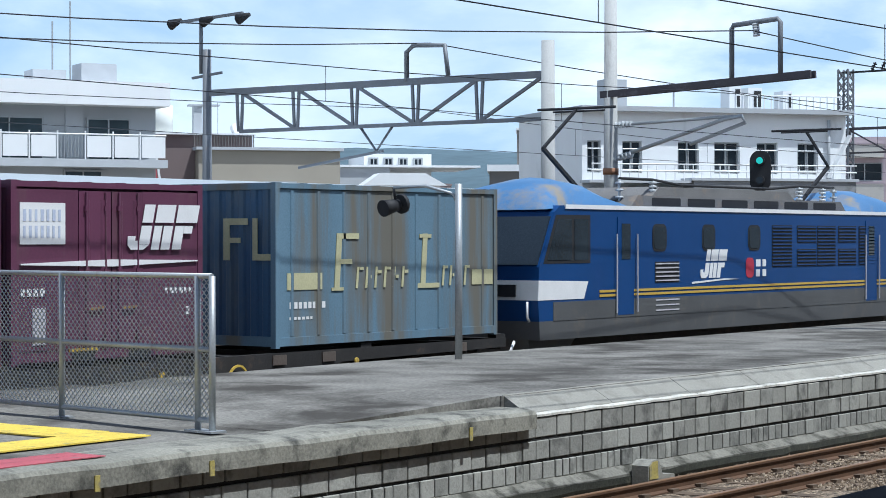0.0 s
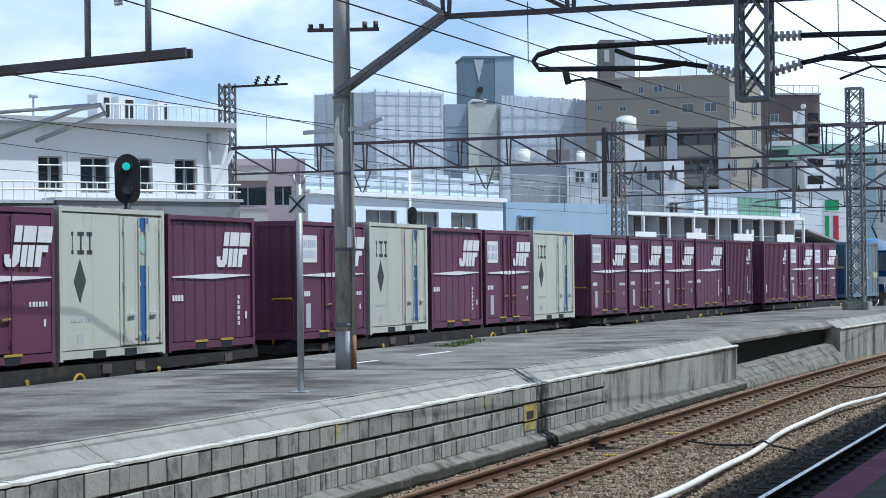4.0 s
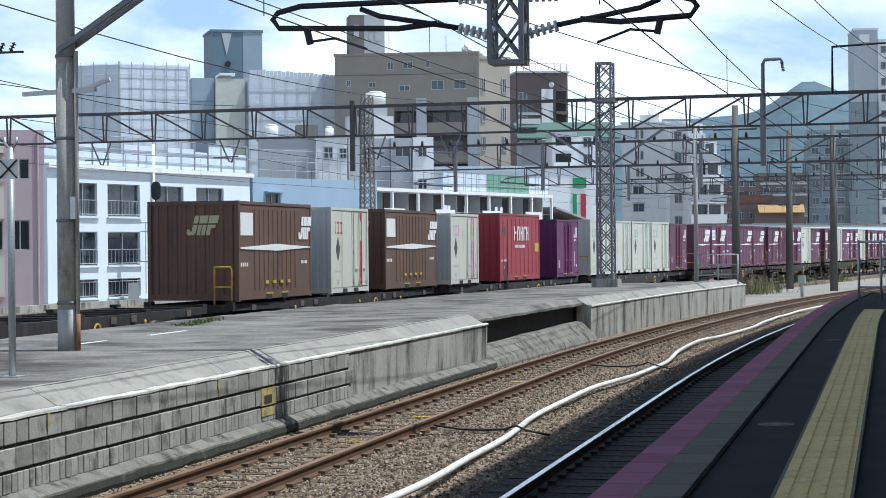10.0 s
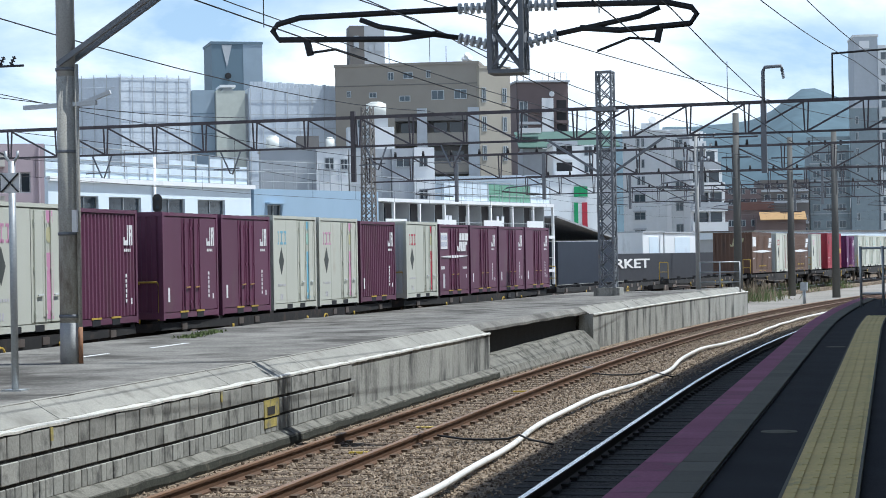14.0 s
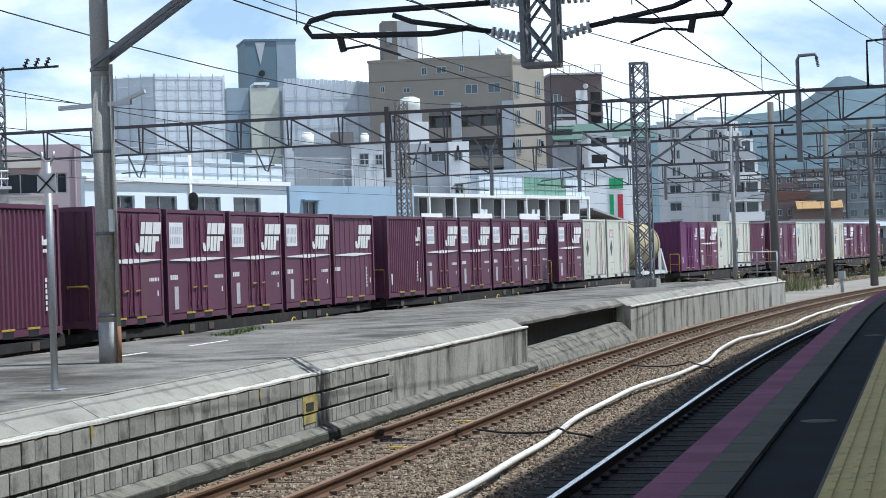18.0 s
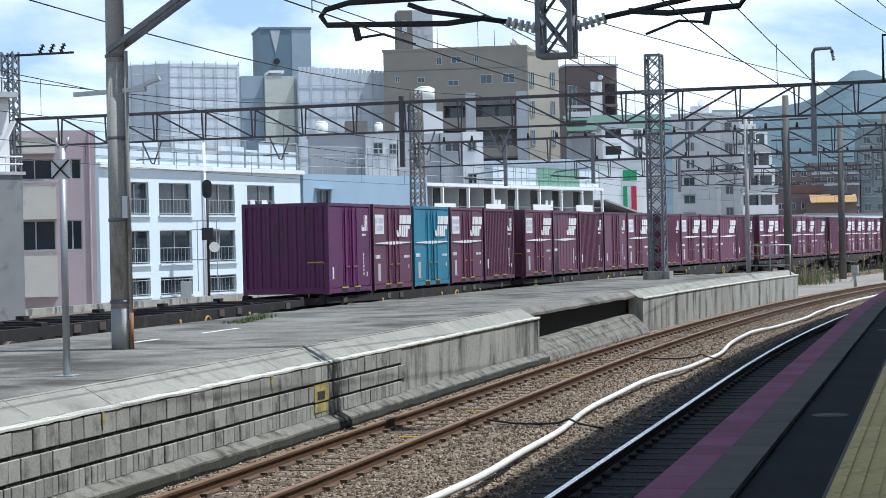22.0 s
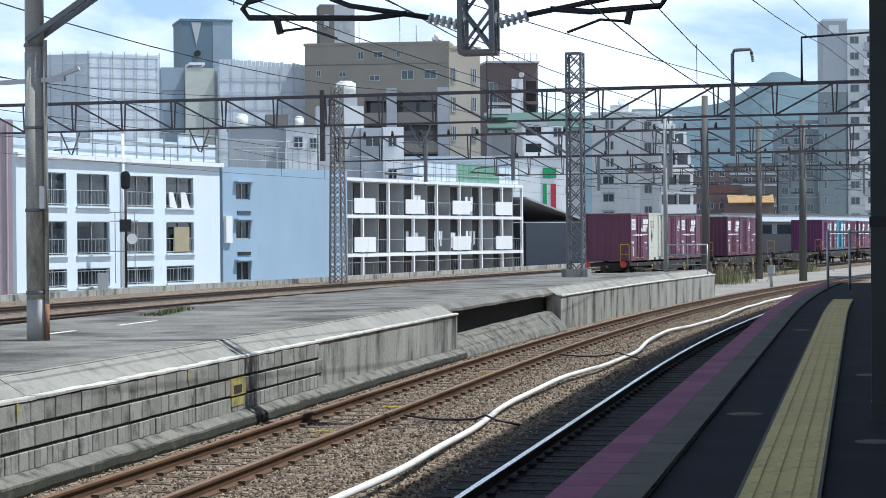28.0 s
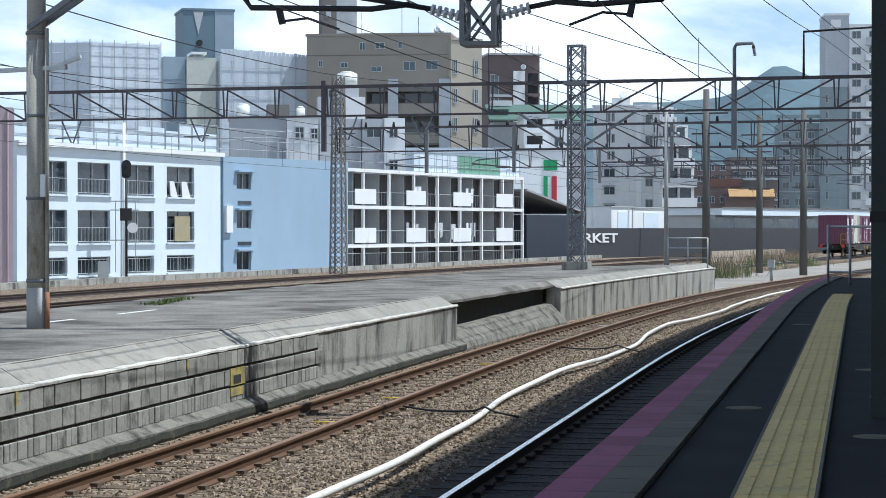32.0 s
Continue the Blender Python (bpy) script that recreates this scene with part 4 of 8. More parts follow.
def cream(stripe="blue", label="", plain=False):
    c = thing("freight_container", label or "cream white container with door rods and a %s stripe" % stripe, "container", "containers on the freight train")
    L, H, x = 3.72, 2.52, CW / 2
    shell(c, L, H, M_CREAM, M_CREAM_D, 0.0)
    bm = B()
    box(bm, x - 0.055, x - 0.012, -L / 2 + 0.1, 0.18, 0.18, H - 0.12)
    prism_y(bm, -0.75, 0.05, x - 0.014, x - 0.004, 0.2, H - 0.14)
    part("side_wall", bm, M_CREAM, c)
    doors(c, 0.2, L / 2 - 0.1, H, M_CREAM, handle=M_CREAM_D)
    bm = B()
    for a, w in ((-1.45, 0.07), (-1.25, 0.24), (-0.94, 0.22)):
        yy = a
        box(bm, x - 0.011, x - 0.005, yy, yy + w * 0.9, H - 0.78, H - 0.72)
        box(bm, x - 0.011, x - 0.005, yy + w * 0.36, yy + w * 0.56, H - 0.78, H - 0.44)
        box(bm, x - 0.011, x - 0.005, yy, yy + w * 0.9, H - 0.48, H - 0.42)
    part("letter_shapes", bm, STRIPES.get(stripe, M_MARK_G) if stripe != "blue" else M_LOGO_DK, c)
    bm = B()
    zc = H - 1.22
    prism(bm, [(-1.18, zc - 0.36), (-0.98, zc), (-1.18, zc + 0.36), (-1.38, zc)], x - 0.011, x - 0.003)
    d = part("diamond_mark", bm, M_LOGO_DK, c)
    bm = B()
    y = L / 2 - 0.80
    box(bm, x - 0.005, x + 0.002, y - 0.19, y + 0.19, 0.25, 1.55)
    box(bm, x - 0.005, x + 0.002, y - 0.19, y + 0.19, H - 0.38, H - 0.14)
    part("coloured_stripe", bm, STRIPES[stripe], c)
    bm = B()
    tube(bm, (x - 0.004, y, H - 0.62), (x + 0.003, y, H - 0.62), 0.16, 12)
    part("round_picture", bm, M_GREENSTK if stripe in ("green", "blue", "cyan") else M_MARK_Y, c)
    bm = B()
    bars(bm, -1.5, -0.8, 0.62, 0.7, x - 0.011, 6, 1, 3)
    bars(bm, -1.3, -1.05, 0.25, 0.45, x - 0.011, 2, 1, 3)
    part("lettering_bars", bm, M_MARK_G, c)
    pockets(c, (-0.55, 0.55), False)
    return c


def long_box(kind):
    L = {"fl": 6.0, "red": 6.06, "brown": 6.0}[kind]
    body = {"fl": M_FL, "red": M_RED, "brown": M_BROWN}[kind]
    endm = {"fl": M_FL_END, "red": M_RED, "brown": M_BROWN}[kind]
    H = {"fl": 2.55, "red": 2.62, "brown": 2.55}[kind]
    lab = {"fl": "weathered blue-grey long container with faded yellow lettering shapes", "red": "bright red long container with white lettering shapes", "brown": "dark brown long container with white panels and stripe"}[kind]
    c = thing("long_container", lab, "container", "containers on the freight train")
    x = CW / 2
    shell(c, L, H, body, endm, 0.62 if kind == "fl" else 0.0, 0.12)
    if kind == "fl":
        bm = B()
        box(bm, x - 0.055, x - 0.03, -L / 2 + 0.1, L / 2 - 0.1, 0.16, H - 0.1)
        part("side_wall", bm, body, c)
        bm = B()
        z = 1.02
        box(bm, x - 0.028, x - 0.018, -L / 2 + 0.3, -1.85, z - 0.13, z + 0.13)
        box(bm, x - 0.028, x - 0.018, L / 2 - 0.75, L / 2 - 0.12, z - 0.13, z + 0.13)
        sl = 0.07
        for y, h in ((-1.55, 0.88), (0.75, 0.88)):
            prism(bm, [(y, z - 0.13), (y + 0.13, z - 0.13), (y + 0.13 + sl, z + h - 0.13), (y + sl, z + h - 0.13)], x - 0.028, x - 0.014)
        box(bm, x - 0.028, x - 0.014, -1.62, -1.3, z - 0.16, z - 0.11)
        box(bm, x - 0.028, x - 0.014, -1.45, -0.92, z + 0.66, z + 0.75)
        box(bm, x - 0.028, x - 0.014, -1.4, -1.1, z + 0.26, z + 0.34)
        box(bm, x - 0.028, x - 0.014, 0.66, 1.28, z - 0.16, z - 0.08)
        box(bm, x - 0.028, x - 0.014, 0.72, 1.05, z + 0.68, z + 0.74)
        for a, b, k in ((-1.0, 0.45, 6), (1.35, 2.2, 4)):
            w = (b - a) / k
            for i in range(k):
                y = a + i * w
                prism(bm, [(y, z - 0.13), (y + 0.055, z - 0.13), (y + 0.095, z + 0.21), (y + 0.04, z + 0.21)], x - 0.028, x - 0.02)
                box(bm, x - 0.028, x - 0.02, y + 0.1, y + w * (0.85, 0.7, 0.8)[i % 3], z + (0.16, 0.02, 0.1)[i % 3], z + (0.205, 0.07, 0.15)[i % 3])
        stagger(bm, 0, 0.0004)
        part("faded_lettering", bm, M_MARK_Y, c)
        bm = B()
        bars(bm, -L / 2 + 0.35, -L / 2 + 1.25, 0.58, 0.72, x - 0.028, 8, 1, 3)
        bars(bm, -L / 2 + 0.35, -L / 2 + 0.95, 0.42, 0.48, x - 0.028, 6, 1, 3)
        part("lettering_bars", bm, M_MARK, c)
        bm = B()
        e = -L / 2
        for a, b, z0, z1 in ((0.45, 0.58, 1.35, 2.0), (0.45, 0.95, 1.9, 2.0), (0.45, 0.8, 1.62, 1.7), (1.05, 1.15, 1.35, 2.0), (1.05, 1.5, 1.35, 1.45)):
            box(bm, a - 0.3, b - 0.3, e + 0.012, e + 0.024, z0, z1)
        stagger(bm, 1, -0.001)
        part("end_lettering", bm, M_MARK_Y, c)
        bm = B()
        for xx in (-0.95, -0.7):
            tube(bm, (xx, e + 0.02, 0.3), (xx, e + 0.02, H - 0.2), 0.03, 6)
        part("end_door_rod", bm, endm, c)
    elif kind == "red":
        bm = B()
        box(bm, x - 0.055, x - 0.014, -L / 2 + 0.1, L / 2 - 0.1, 0.16, H - 0.12)
        for i in range(9):
            prism_y(bm, -L / 2 + 0.5 + i * 0.63, 0.10, x - 0.015, x + 0.004, 0.25, H - 0.2)
        part("side_wall", bm, body, c)
        bm = B()
        for i, y in enumerate((-1.0, -0.5, 0.0, 0.45, 0.85)):
            box(bm, x + 0.004, x + 0.012, y, y + 0.12, H - 1.05, H - 0.5)
            box(bm, x + 0.004, x + 0.012, y, y + 0.36, H - (0.6 if i % 2 else 0.8), H - (0.5 if i % 2 else 0.7))
            if i in (1, 2, 4):
                box(bm, x + 0.004, x + 0.012, y + 0.26, y + 0.36, H - 1.05, H - 0.5)
        bars(bm, -0.85, 0.75, H - 1.36, H - 1.2, x + 0.004, 9, 1, 3)
        bars(bm, -L / 2 + 0.2, -L / 2 + 1.0, 0.75, 0.85, x - 0.01, 6, 1, 3)
        bars(bm, -L / 2 + 0.5, -L / 2 + 0.75, 0.45, 0.62, x - 0.01, 1, 1, 3)
        part("lettering_shapes", bm, M_MARK, c)
        bm = B()
        box(bm, x + 0.004, x + 0.012, L / 2 - 0.85, L / 2 - 0.2, H - 1.5, H - 1.15)
        part("yellow_plate", bm, M_YSTEEL, c)
        bm = B()
        prism(bm, [(-L / 2 + 0.6, H - 1.0), (-L / 2 + 0.85, H - 0.68), (-L / 2 + 0.6, H - 0.36), (-L / 2 + 0.35, H - 0.68)], x - 0.012, x - 0.004)
        part("diamond_mark", bm, M_LOGO_DK, c)
        pockets(c, (-0.65, 0.65))
    else:
        bm = B()
        box(bm, x - 0.055, x - 0.014, -L / 2 + 0.1, L / 2 - 0.1, 0.16, H - 0.12)
        for i in range(10):
            prism_y(bm, -L / 2 + 1.25 + i * 0.37, 0.07, x - 0.015, x + 0.006, 0.25, H - 0.2)
        part("side_wall", bm, body, c)
        bm = B()
        plate(bm, -L / 2 + 0.15, -L / 2 + 1.1, H - 0.88, H - 0.3, x - 0.012, 0.01)
        part("white_panel", bm, M_MARK, c)
        bm = B()
        emblem(bm, L / 2 - 0.6, H - 0.66, 1.0, 0.62, x + 0.005)
        prism(bm, [(-L / 2 + 0.12, H * 0.52), (0.0, H * 0.50), (L / 2 - 0.12, H * 0.53), (L / 2 - 0.12, H * 0.54), (0.0, H * 0.57), (-L / 2 + 0.12, H * 0.535)], x - 0.012, x + 0.012)
        bars(bm, -L / 2 + 0.15, -L / 2 + 0.75, 0.86, 1.0, x - 0.012, 4, 1, 3)
        bars(bm, L / 2 - 0.9, L / 2 - 0.35, 0.9, 1.02, x - 0.012, 5, 1, 3)
        part("emblem", bm, M_MARK, c)
        bm = B()
        for i in range(4):
            box(bm, x + 0.004, x + 0.03, -1.0 + i * 0.6, -0.75 + i * 0.6, 0.42, 0.5)
        part("door_handle", bm, M_YSTEEL, c)
        bm = B()
        e = -L / 2
        me2 = Matrix.Translation((0, e + 0.015, 0)) @ Matrix.Rotation(-math.pi / 2, 4, 'Z')
        b2 = B()
        emblem(b2, 0.25, H - 0.62, 0.75, 0.5, 0.0)
        b2.transform(me2)
        part("end_emblem", b2, M_MARK_Y, c)
        bm.free()
        pockets(c, (-0.65, 0.65))
    return c


def tank():
    c = thing("tank_container", "tan cylindrical tank container in an open steel cradle", "container", "containers on the freight train")
    bm = B()
    L = 5.6
    prof = [(-L / 2, 0.45), (-L / 2 + 0.05, 0.75), (-L / 2 + 0.2, 0.98), (-L / 2 + 0.45, 1.08), (L / 2 - 0.45, 1.08), (L / 2 - 0.2, 0.98), (L / 2 - 0.05, 0.75), (L / 2, 0.45)]
    rings = []
    for y, r in prof:
        rings.append([bm.verts.new((r * math.cos(a * math.pi / 12), y, 1.36 + r * math.sin(a * math.pi / 12))) for a in range(24)])
    for a, b in zip(rings, rings[1:]):
        for i in range(24):
            bm.faces.new((a[i], a[(i + 1) % 24], b[(i + 1) % 24], b[i]))
    bm.faces.new(rings[0])
    bm.faces.new(rings[-1][::-1])
    part("tank_barrel", bm, M_TAN, c, smooth=True)
    bm = B()
    for y in (-1.9, -0.6, 0.7, 2.0):
        for i in range(24):
            a, b = i * math.pi / 12, (i + 1) * math.pi / 12
            strut(bm, (1.09 * math.cos(a), y, 1.36 + 1.09 * math.sin(a)), (1.09 * math.cos(b), y, 1.36 + 1.09 * math.sin(b)), 0.03, 0.07)
    part("tank_band", bm, M_TAN, c)
    for sy in (-1, 1):
        bm = B()
        y = sy * (L / 2 - 0.35)
        for sx in (-1, 1):
            strut(bm, (sx * 1.2, y + sy * 0.35, 0.0), (sx * 1.1, y - sy * 0.35, 1.15), 0.14)
            strut(bm, (sx * 1.2, y - sy * 0.8, 0.0), (sx * 1.1, y - sy * 0.35, 1.15), 0.14)
        box(bm, -1.22, 1.22, y + sy * 0.3 - 0.07, y + sy * 0.3 + 0.07, 0.0, 0.18)
        part("cradle_leg", bm, M_CREAM_D, c)
    bm = B()
    for sx in (-1, 1):
        box(bm, sx * 1.15 - 0.07, sx * 1.15 + 0.07, -L / 2, L / 2, 0.0, 0.16)
    part("cradle_rail", bm, M_CREAM_D, c)
    return c


def wagon():
    c = thing("flat_wagon", "black container flat wagon with yellow fittings", "railway wagon", "flat wagons of the train")
    L = 19.6
    x = 1.2
    bm = B()
    box(bm, -0.35, 0.35, -L / 2, L / 2, 0.62, 0.98)
    part("centre_sill", bm, M_UNDER, c)
    for sx in (-1, 1):
        bm = B()
        a, b = sorted((sx * (x - 0.12), sx * x))
        prism(bm, [(-L / 2, 0.90), (-L / 2 + 4.6, 0.86), (-L / 2 + 5.8, 0.62), (L / 2 - 5.8, 0.62), (L / 2 - 4.6, 0.86), (L / 2, 0.90), (L / 2, 1.06), (-L / 2, 1.06)], a, b)
        part("side_sill", bm, M_UNDER, c)
    for i in range(15):
        y = -L / 2 + 0.1 + i * (L - 0.2) / 14
        bm = B()
        box(bm, -x + 0.1, x - 0.1, y - 0.08, y + 0.08, 0.86, 1.05)
        part("cross_bearer", bm, M_UNDER, c)
    for i in range(6):
        y = -L / 2 + 0.15 + i * (L - 0.3) / 5
        for sx in (-1, 1):
            bm = B()
            box(bm, sx * (x - 0.1) - 0.09, sx * (x - 0.1) + 0.09, y - 0.14, y + 0.14, 1.06, 1.13)
            part("container_lock", bm, M_UNDER, c)
    for sy in (-1, 1):
        y0 = sy * 6.9
        bm = B()
        for sx in (-1, 1):
            box(bm, sx * 0.98 - 0.07, sx * 0.98 + 0.07, y0 - 1.35, y0 + 1.35, 0.42, 0.62)
            for dy in (-0.95, 0.95):
                box(bm, sx * 0.98 - 0.13, sx * 0.98 + 0.13, y0 + dy - 0.16, y0 + dy + 0.16, 0.28, 0.6)
        box(bm, -0.98, 0.98, y0 - 0.2, y0 + 0.2, 0.44, 0.66)
        g = part("bogie_frame", bm, M_UNDER, c)
        for dy in (-0.95, 0.95):
            bm = B()
            for sx in (-1, 1):
                tube(bm, (sx * 0.566 - 0.06, y0 + dy, 0.405), (sx * 0.566 + 0.06, y0 + dy, 0.405), 0.40, 20)
            tube(bm, (-0.6, y0 + dy, 0.405), (0.6, y0 + dy, 0.405), 0.07, 8)
            part("wheelset", bm, M_WHEEL, g)
        bm = B()
        tube(bm, (0, sy * L / 2, 0.82), (0, sy * (L / 2 + 0.55), 0.82), 0.10, 8)
        part("coupler", bm, M_UNDER, c)
    bm = B()
    y = -L / 2 + 0.05
    bent(bm, [(1.16, y, 1.0), (1.16, y, 1.95), (1.16, y - 0.08, 2.0), (0.72, y - 0.08, 2.0), (0.7, y, 1.95), (0.7, y, 1.0)], 0.022)
    tube(bm, (1.16, y, 1.5), (0.7, y, 1.5), 0.018, 6)
    part("handrail", bm, M_YSTEEL, c, "yellow tube handrail")
    for dy in (-5.0, 1.0, 5.5):
        bm = B()
        tube(bm, (x + 0.01, dy, 0.86), (x + 0.04, dy, 0.86), 0.05, 8)
        strut(bm, (x + 0.03, dy, 0.82), (x + 0.03, dy + 0.05, 0.70), 0.025)
        part("lock_lever", bm, M_YSTEEL, c)
    bm = B()
    for i in range(16):
        a, b = i * math.pi / 8, (i + 1) * math.pi / 8
        strut(bm, (x + 0.06, 2.6 + 0.2 * math.cos(a), 0.72 + 0.2 * math.sin(a)), (x + 0.06, 2.6 + 0.2 * math.cos(b), 0.72 + 0.2 * math.sin(b)), 0.03)
    strut(bm, (x + 0.06, 2.4, 0.72), (x + 0.06, 2.8, 0.72), 0.025)
    part("brake_wheel", bm, M_YSTEEL, c, "yellow brake hand wheel")
    bm = B()
    box(bm, 0.5, 1.1, -2.0, -0.6, 0.42, 0.8)
    part("brake_box", bm, M_UNDER, c)
    bm = B()
    tube(bm, (0.8, 0.4, 0.6), (0.8, 1.8, 0.6), 0.2, 12)
    part("air_tank", bm, M_WHEEL, c)
    for dy in (-8.3, -4.4, -3.2, 3.6, 4.8, 8.4):
        bm = B()
        box(bm, x + 0.002, x + 0.03, dy - 0.16, dy + 0.16, 0.88, 1.03)
        part("side_bracket", bm, M_WHEEL, c)
    bm = B()
    bent(bm, [(x + 0.05, -9.2, 0.78), (x + 0.05, -6.0, 0.72), (x + 0.05, -3.0, 0.58), (x + 0.05, 1.0, 0.56)], 0.02)
    part("brake_pipe", bm, M_WHEEL, c)
    return c


def locomotive():
    c = thing("electric_locomotive", "blue electric locomotive with white cab band, yellow line and grey skirt", "locomotive")
    L, x = 17.3, 1.42
    MB = mat("blue_loco_paint", (0.012, 0.056, 0.185), 0.38, var=0.12, scale=1.0, bump=0.03, stain=(0.02, 0.06, 0.2), stain_scale=1.2, stain_at=0.6)
    MB.node_tree.nodes["Principled BSDF"].inputs["Specular IOR Level"].default_value = 0.2
    MS = mat("grey_skirt_paint", (0.095, 0.095, 0.095), 0.5, var=0.2, scale=1.0, bump=0.03, stain=(0.13, 0.115, 0.10), stain_scale=2, stain_at=0.56)
    MR = mat("light_blue_roof", (0.07, 0.18, 0.36), 0.45, var=0.2, scale=1.0, bump=0.05, stain=(0.27, 0.235, 0.18), stain_scale=0.9, stain_at=0.50)
    MRG = mat("grey_roof_gear", (0.17, 0.165, 0.16), 0.7, var=0.3, scale=1.5, bump=0.15, stain=(0.26, 0.2, 0.15), stain_scale=2)
    MY = mat("ochre_line", (0.55, 0.36, 0.06), 0.5, var=0.1, bump=0)
    hb = L / 2
    bm = B()
    # body outline seen from the side, with raked cab fronts
    prism(bm, [(-hb + 0.05, 1.30), (-hb, 1.75), (-hb + 0.05, 2.30), (-hb + 0.55, 3.30), (-hb + 0.75, 3.42), (hb - 0.75, 3.42), (hb - 0.55, 3.30), (hb - 0.05, 2.30), (hb, 1.75), (hb - 0.05, 1.30)], -x, x)
    part("body", bm, MB, c)
    bm = B()
    prism(bm, [(-hb + 0.06, 0.98), (-hb + 0.04, 1.32), (hb - 0.04, 1.32), (hb - 0.06, 0.98)], -x - 0.004, x + 0.004)
    part("grey_skirt", bm, MS, c)
    bm = B()
    box(bm, x + 0.002, x + 0.012, -hb + 0.5, hb - 0.5, 1.32, 1.66)
    part("grey_band", bm, MS, c)
    for z in (1.72, 1.80):
        bm = B()
        box(bm, x + 0.003, x + 0.012, -hb + 2.1, hb - 2.1, z, z + 0.045)
        part("yellow_line", bm, MY, c)
    bm = B()
    box(bm, x + 0.002, x + 0.02, -hb + 0.9, hb - 0.9, 3.36, 3.44)
    part("roof_gutter", bm, M_MARK, c)
    for sy in (-1, 1):
        def yy(v):
            return sy * (hb - v)
        bm = B()
        prism(bm, sorted([(yy(-0.006), 1.70), (yy(-0.006), 2.02)], key=lambda p: p[1])[:1] + [(yy(1.55), 1.70), (yy(1.7), 2.02), (yy(0.02), 2.06)], -x - 0.008, x + 0.008)
        part("white_cab_band", bm, M_MARK, c)
        bm = B()
        # wrap round windscreen
        prism(bm, [(yy(0.03), 2.34), (yy(0.46), 3.22), (yy(0.62), 3.22), (yy(0.4), 2.34)], -x + 0.05, x - 0.05)
        part("windscreen", bm, M_GLASS, c)
        bm = B()
        prism(bm, [(yy(0.30), 2.42), (yy(0.66), 3.18), (yy(1.12), 3.18), (yy(1.12), 2.42)], x, x + 0.014)
        part("cab_side_window", bm, M_GLASS, c)
        bm = B()
        prism(bm, [(yy(1.22), 2.42), (yy(1.22), 3.18), (yy(1.7), 3.18), (yy(1.7), 2.42)], x, x + 0.012)
        part("cab_side_window", bm, M_GLASS, c)
        bm = B()
        a, b = sorted((yy(2.75), yy(3.35)))
        box(bm, x + 0.001, x + 0.016, a, b, 1.36, 3.22)
        d = part("cab_door", bm, MB, c)
        bm = B()
        box(bm, x + 0.016, x + 0.022, a + 0.14, b - 0.14, 2.42, 3.1)
        part("door_window", bm, M_GLASS, d)
        bm = B()
        for q in (a - 0.08, b + 0.08):
            tube(bm, (x + 0.05, q, 1.4), (x + 0.05, q, 2.9), 0.018, 6)
        part("grab_rail", bm, M_MARK_G, d)
        bm = B()
        box(bm, -0.95, -0.4, min(yy(-0.03), yy(0.05)), max(yy(-0.03), yy(0.05)), 1.76, 1.98)
        box(bm, 0.4, 0.95, min(yy(-0.03), yy(0.05)), max(yy(-0.03), yy(0.05)), 1.76, 1.98)
        part("headlight", bm, M_BLACK, c)
        # roof dome over the cab
        bm = B()
        rings = []
        for k, (v, h, w) in enumerate(((0.5, 3.34, 1.38), (0.75, 3.62, 1.30), (1.2, 3.86, 1.12), (1.9, 3.98, 1.0), (2.6, 3.92, 1.02), (3.3, 3.6, 1.25), (3.7, 3.40, 1.38))):
            ring = []
            for i in range(9):
                a_ = math.pi * i / 8
                ring.append(bm.verts.new((w * math.cos(a_), yy(v), 3.36 + (h - 3.36) * math.sin(a_) ** 0.6)))
            rings.append(ring)
        for r0, r1 in zip(rings, rings[1:]):
            for i in range(8):
                bm.faces.new((r0[i], r0[i + 1], r1[i + 1], r1[i]))
        part("cab_roof", bm, MR, c, smooth=True)
        bm = B()
        prism(bm, [(yy(0.1), 0.98), (yy(0.25), 0.3), (yy(0.9), 0.3), (yy(1.7), 0.98)], -1.15, 1.15)
        part("snow_plough", bm, MS, c)
        bm = B()
        bent(bm, [(x - 0.15, yy(-0.05), 1.32), (x - 0.15, yy(-0.12), 1.4), (x - 0.15, yy(-0.12), 1.68)], 0.022)
        bent(bm, [(x - 0.5, yy(-0.02), 0.95), (x - 0.45, yy(-0.2), 0.8), (x - 0.7, yy(-0.22), 0.55)], 0.03)
        part("front_pipes", bm, M_MARK, c)
        bm = B()
        tube(bm, (0, yy(0.0), 0.84), (0, yy(-0.6), 0.84), 0.13, 8)
        part("coupler", bm, M_UNDER, c)
    # grilles and round-cornered windows
    for y in (-4.3, -2.3, -0.3):
        bm = B()
        rounded(bm, y, 2.83, 0.46, 0.44, 0.1, x + 0.008, x + 0.016)
        w_ = part("side_window", bm, M_GLASS, c)
        bm = B()
        rounded(bm, y, 2.83, 0.56, 0.54, 0.14, x + 0.001, x + 0.009)
        part("window_rim", bm, M_BLACK, w_)
    for sy in (-1, 1):
        bm = B()
        prism(bm, [(sy * (hb - 0.18), 2.36), (sy * (hb - 0.60), 3.25), (sy * (hb - 1.78), 3.25), (sy * (hb - 1.78), 2.36)], x + 0.001, x + 0.006)
        part("window_band", bm, M_BLACK, c)
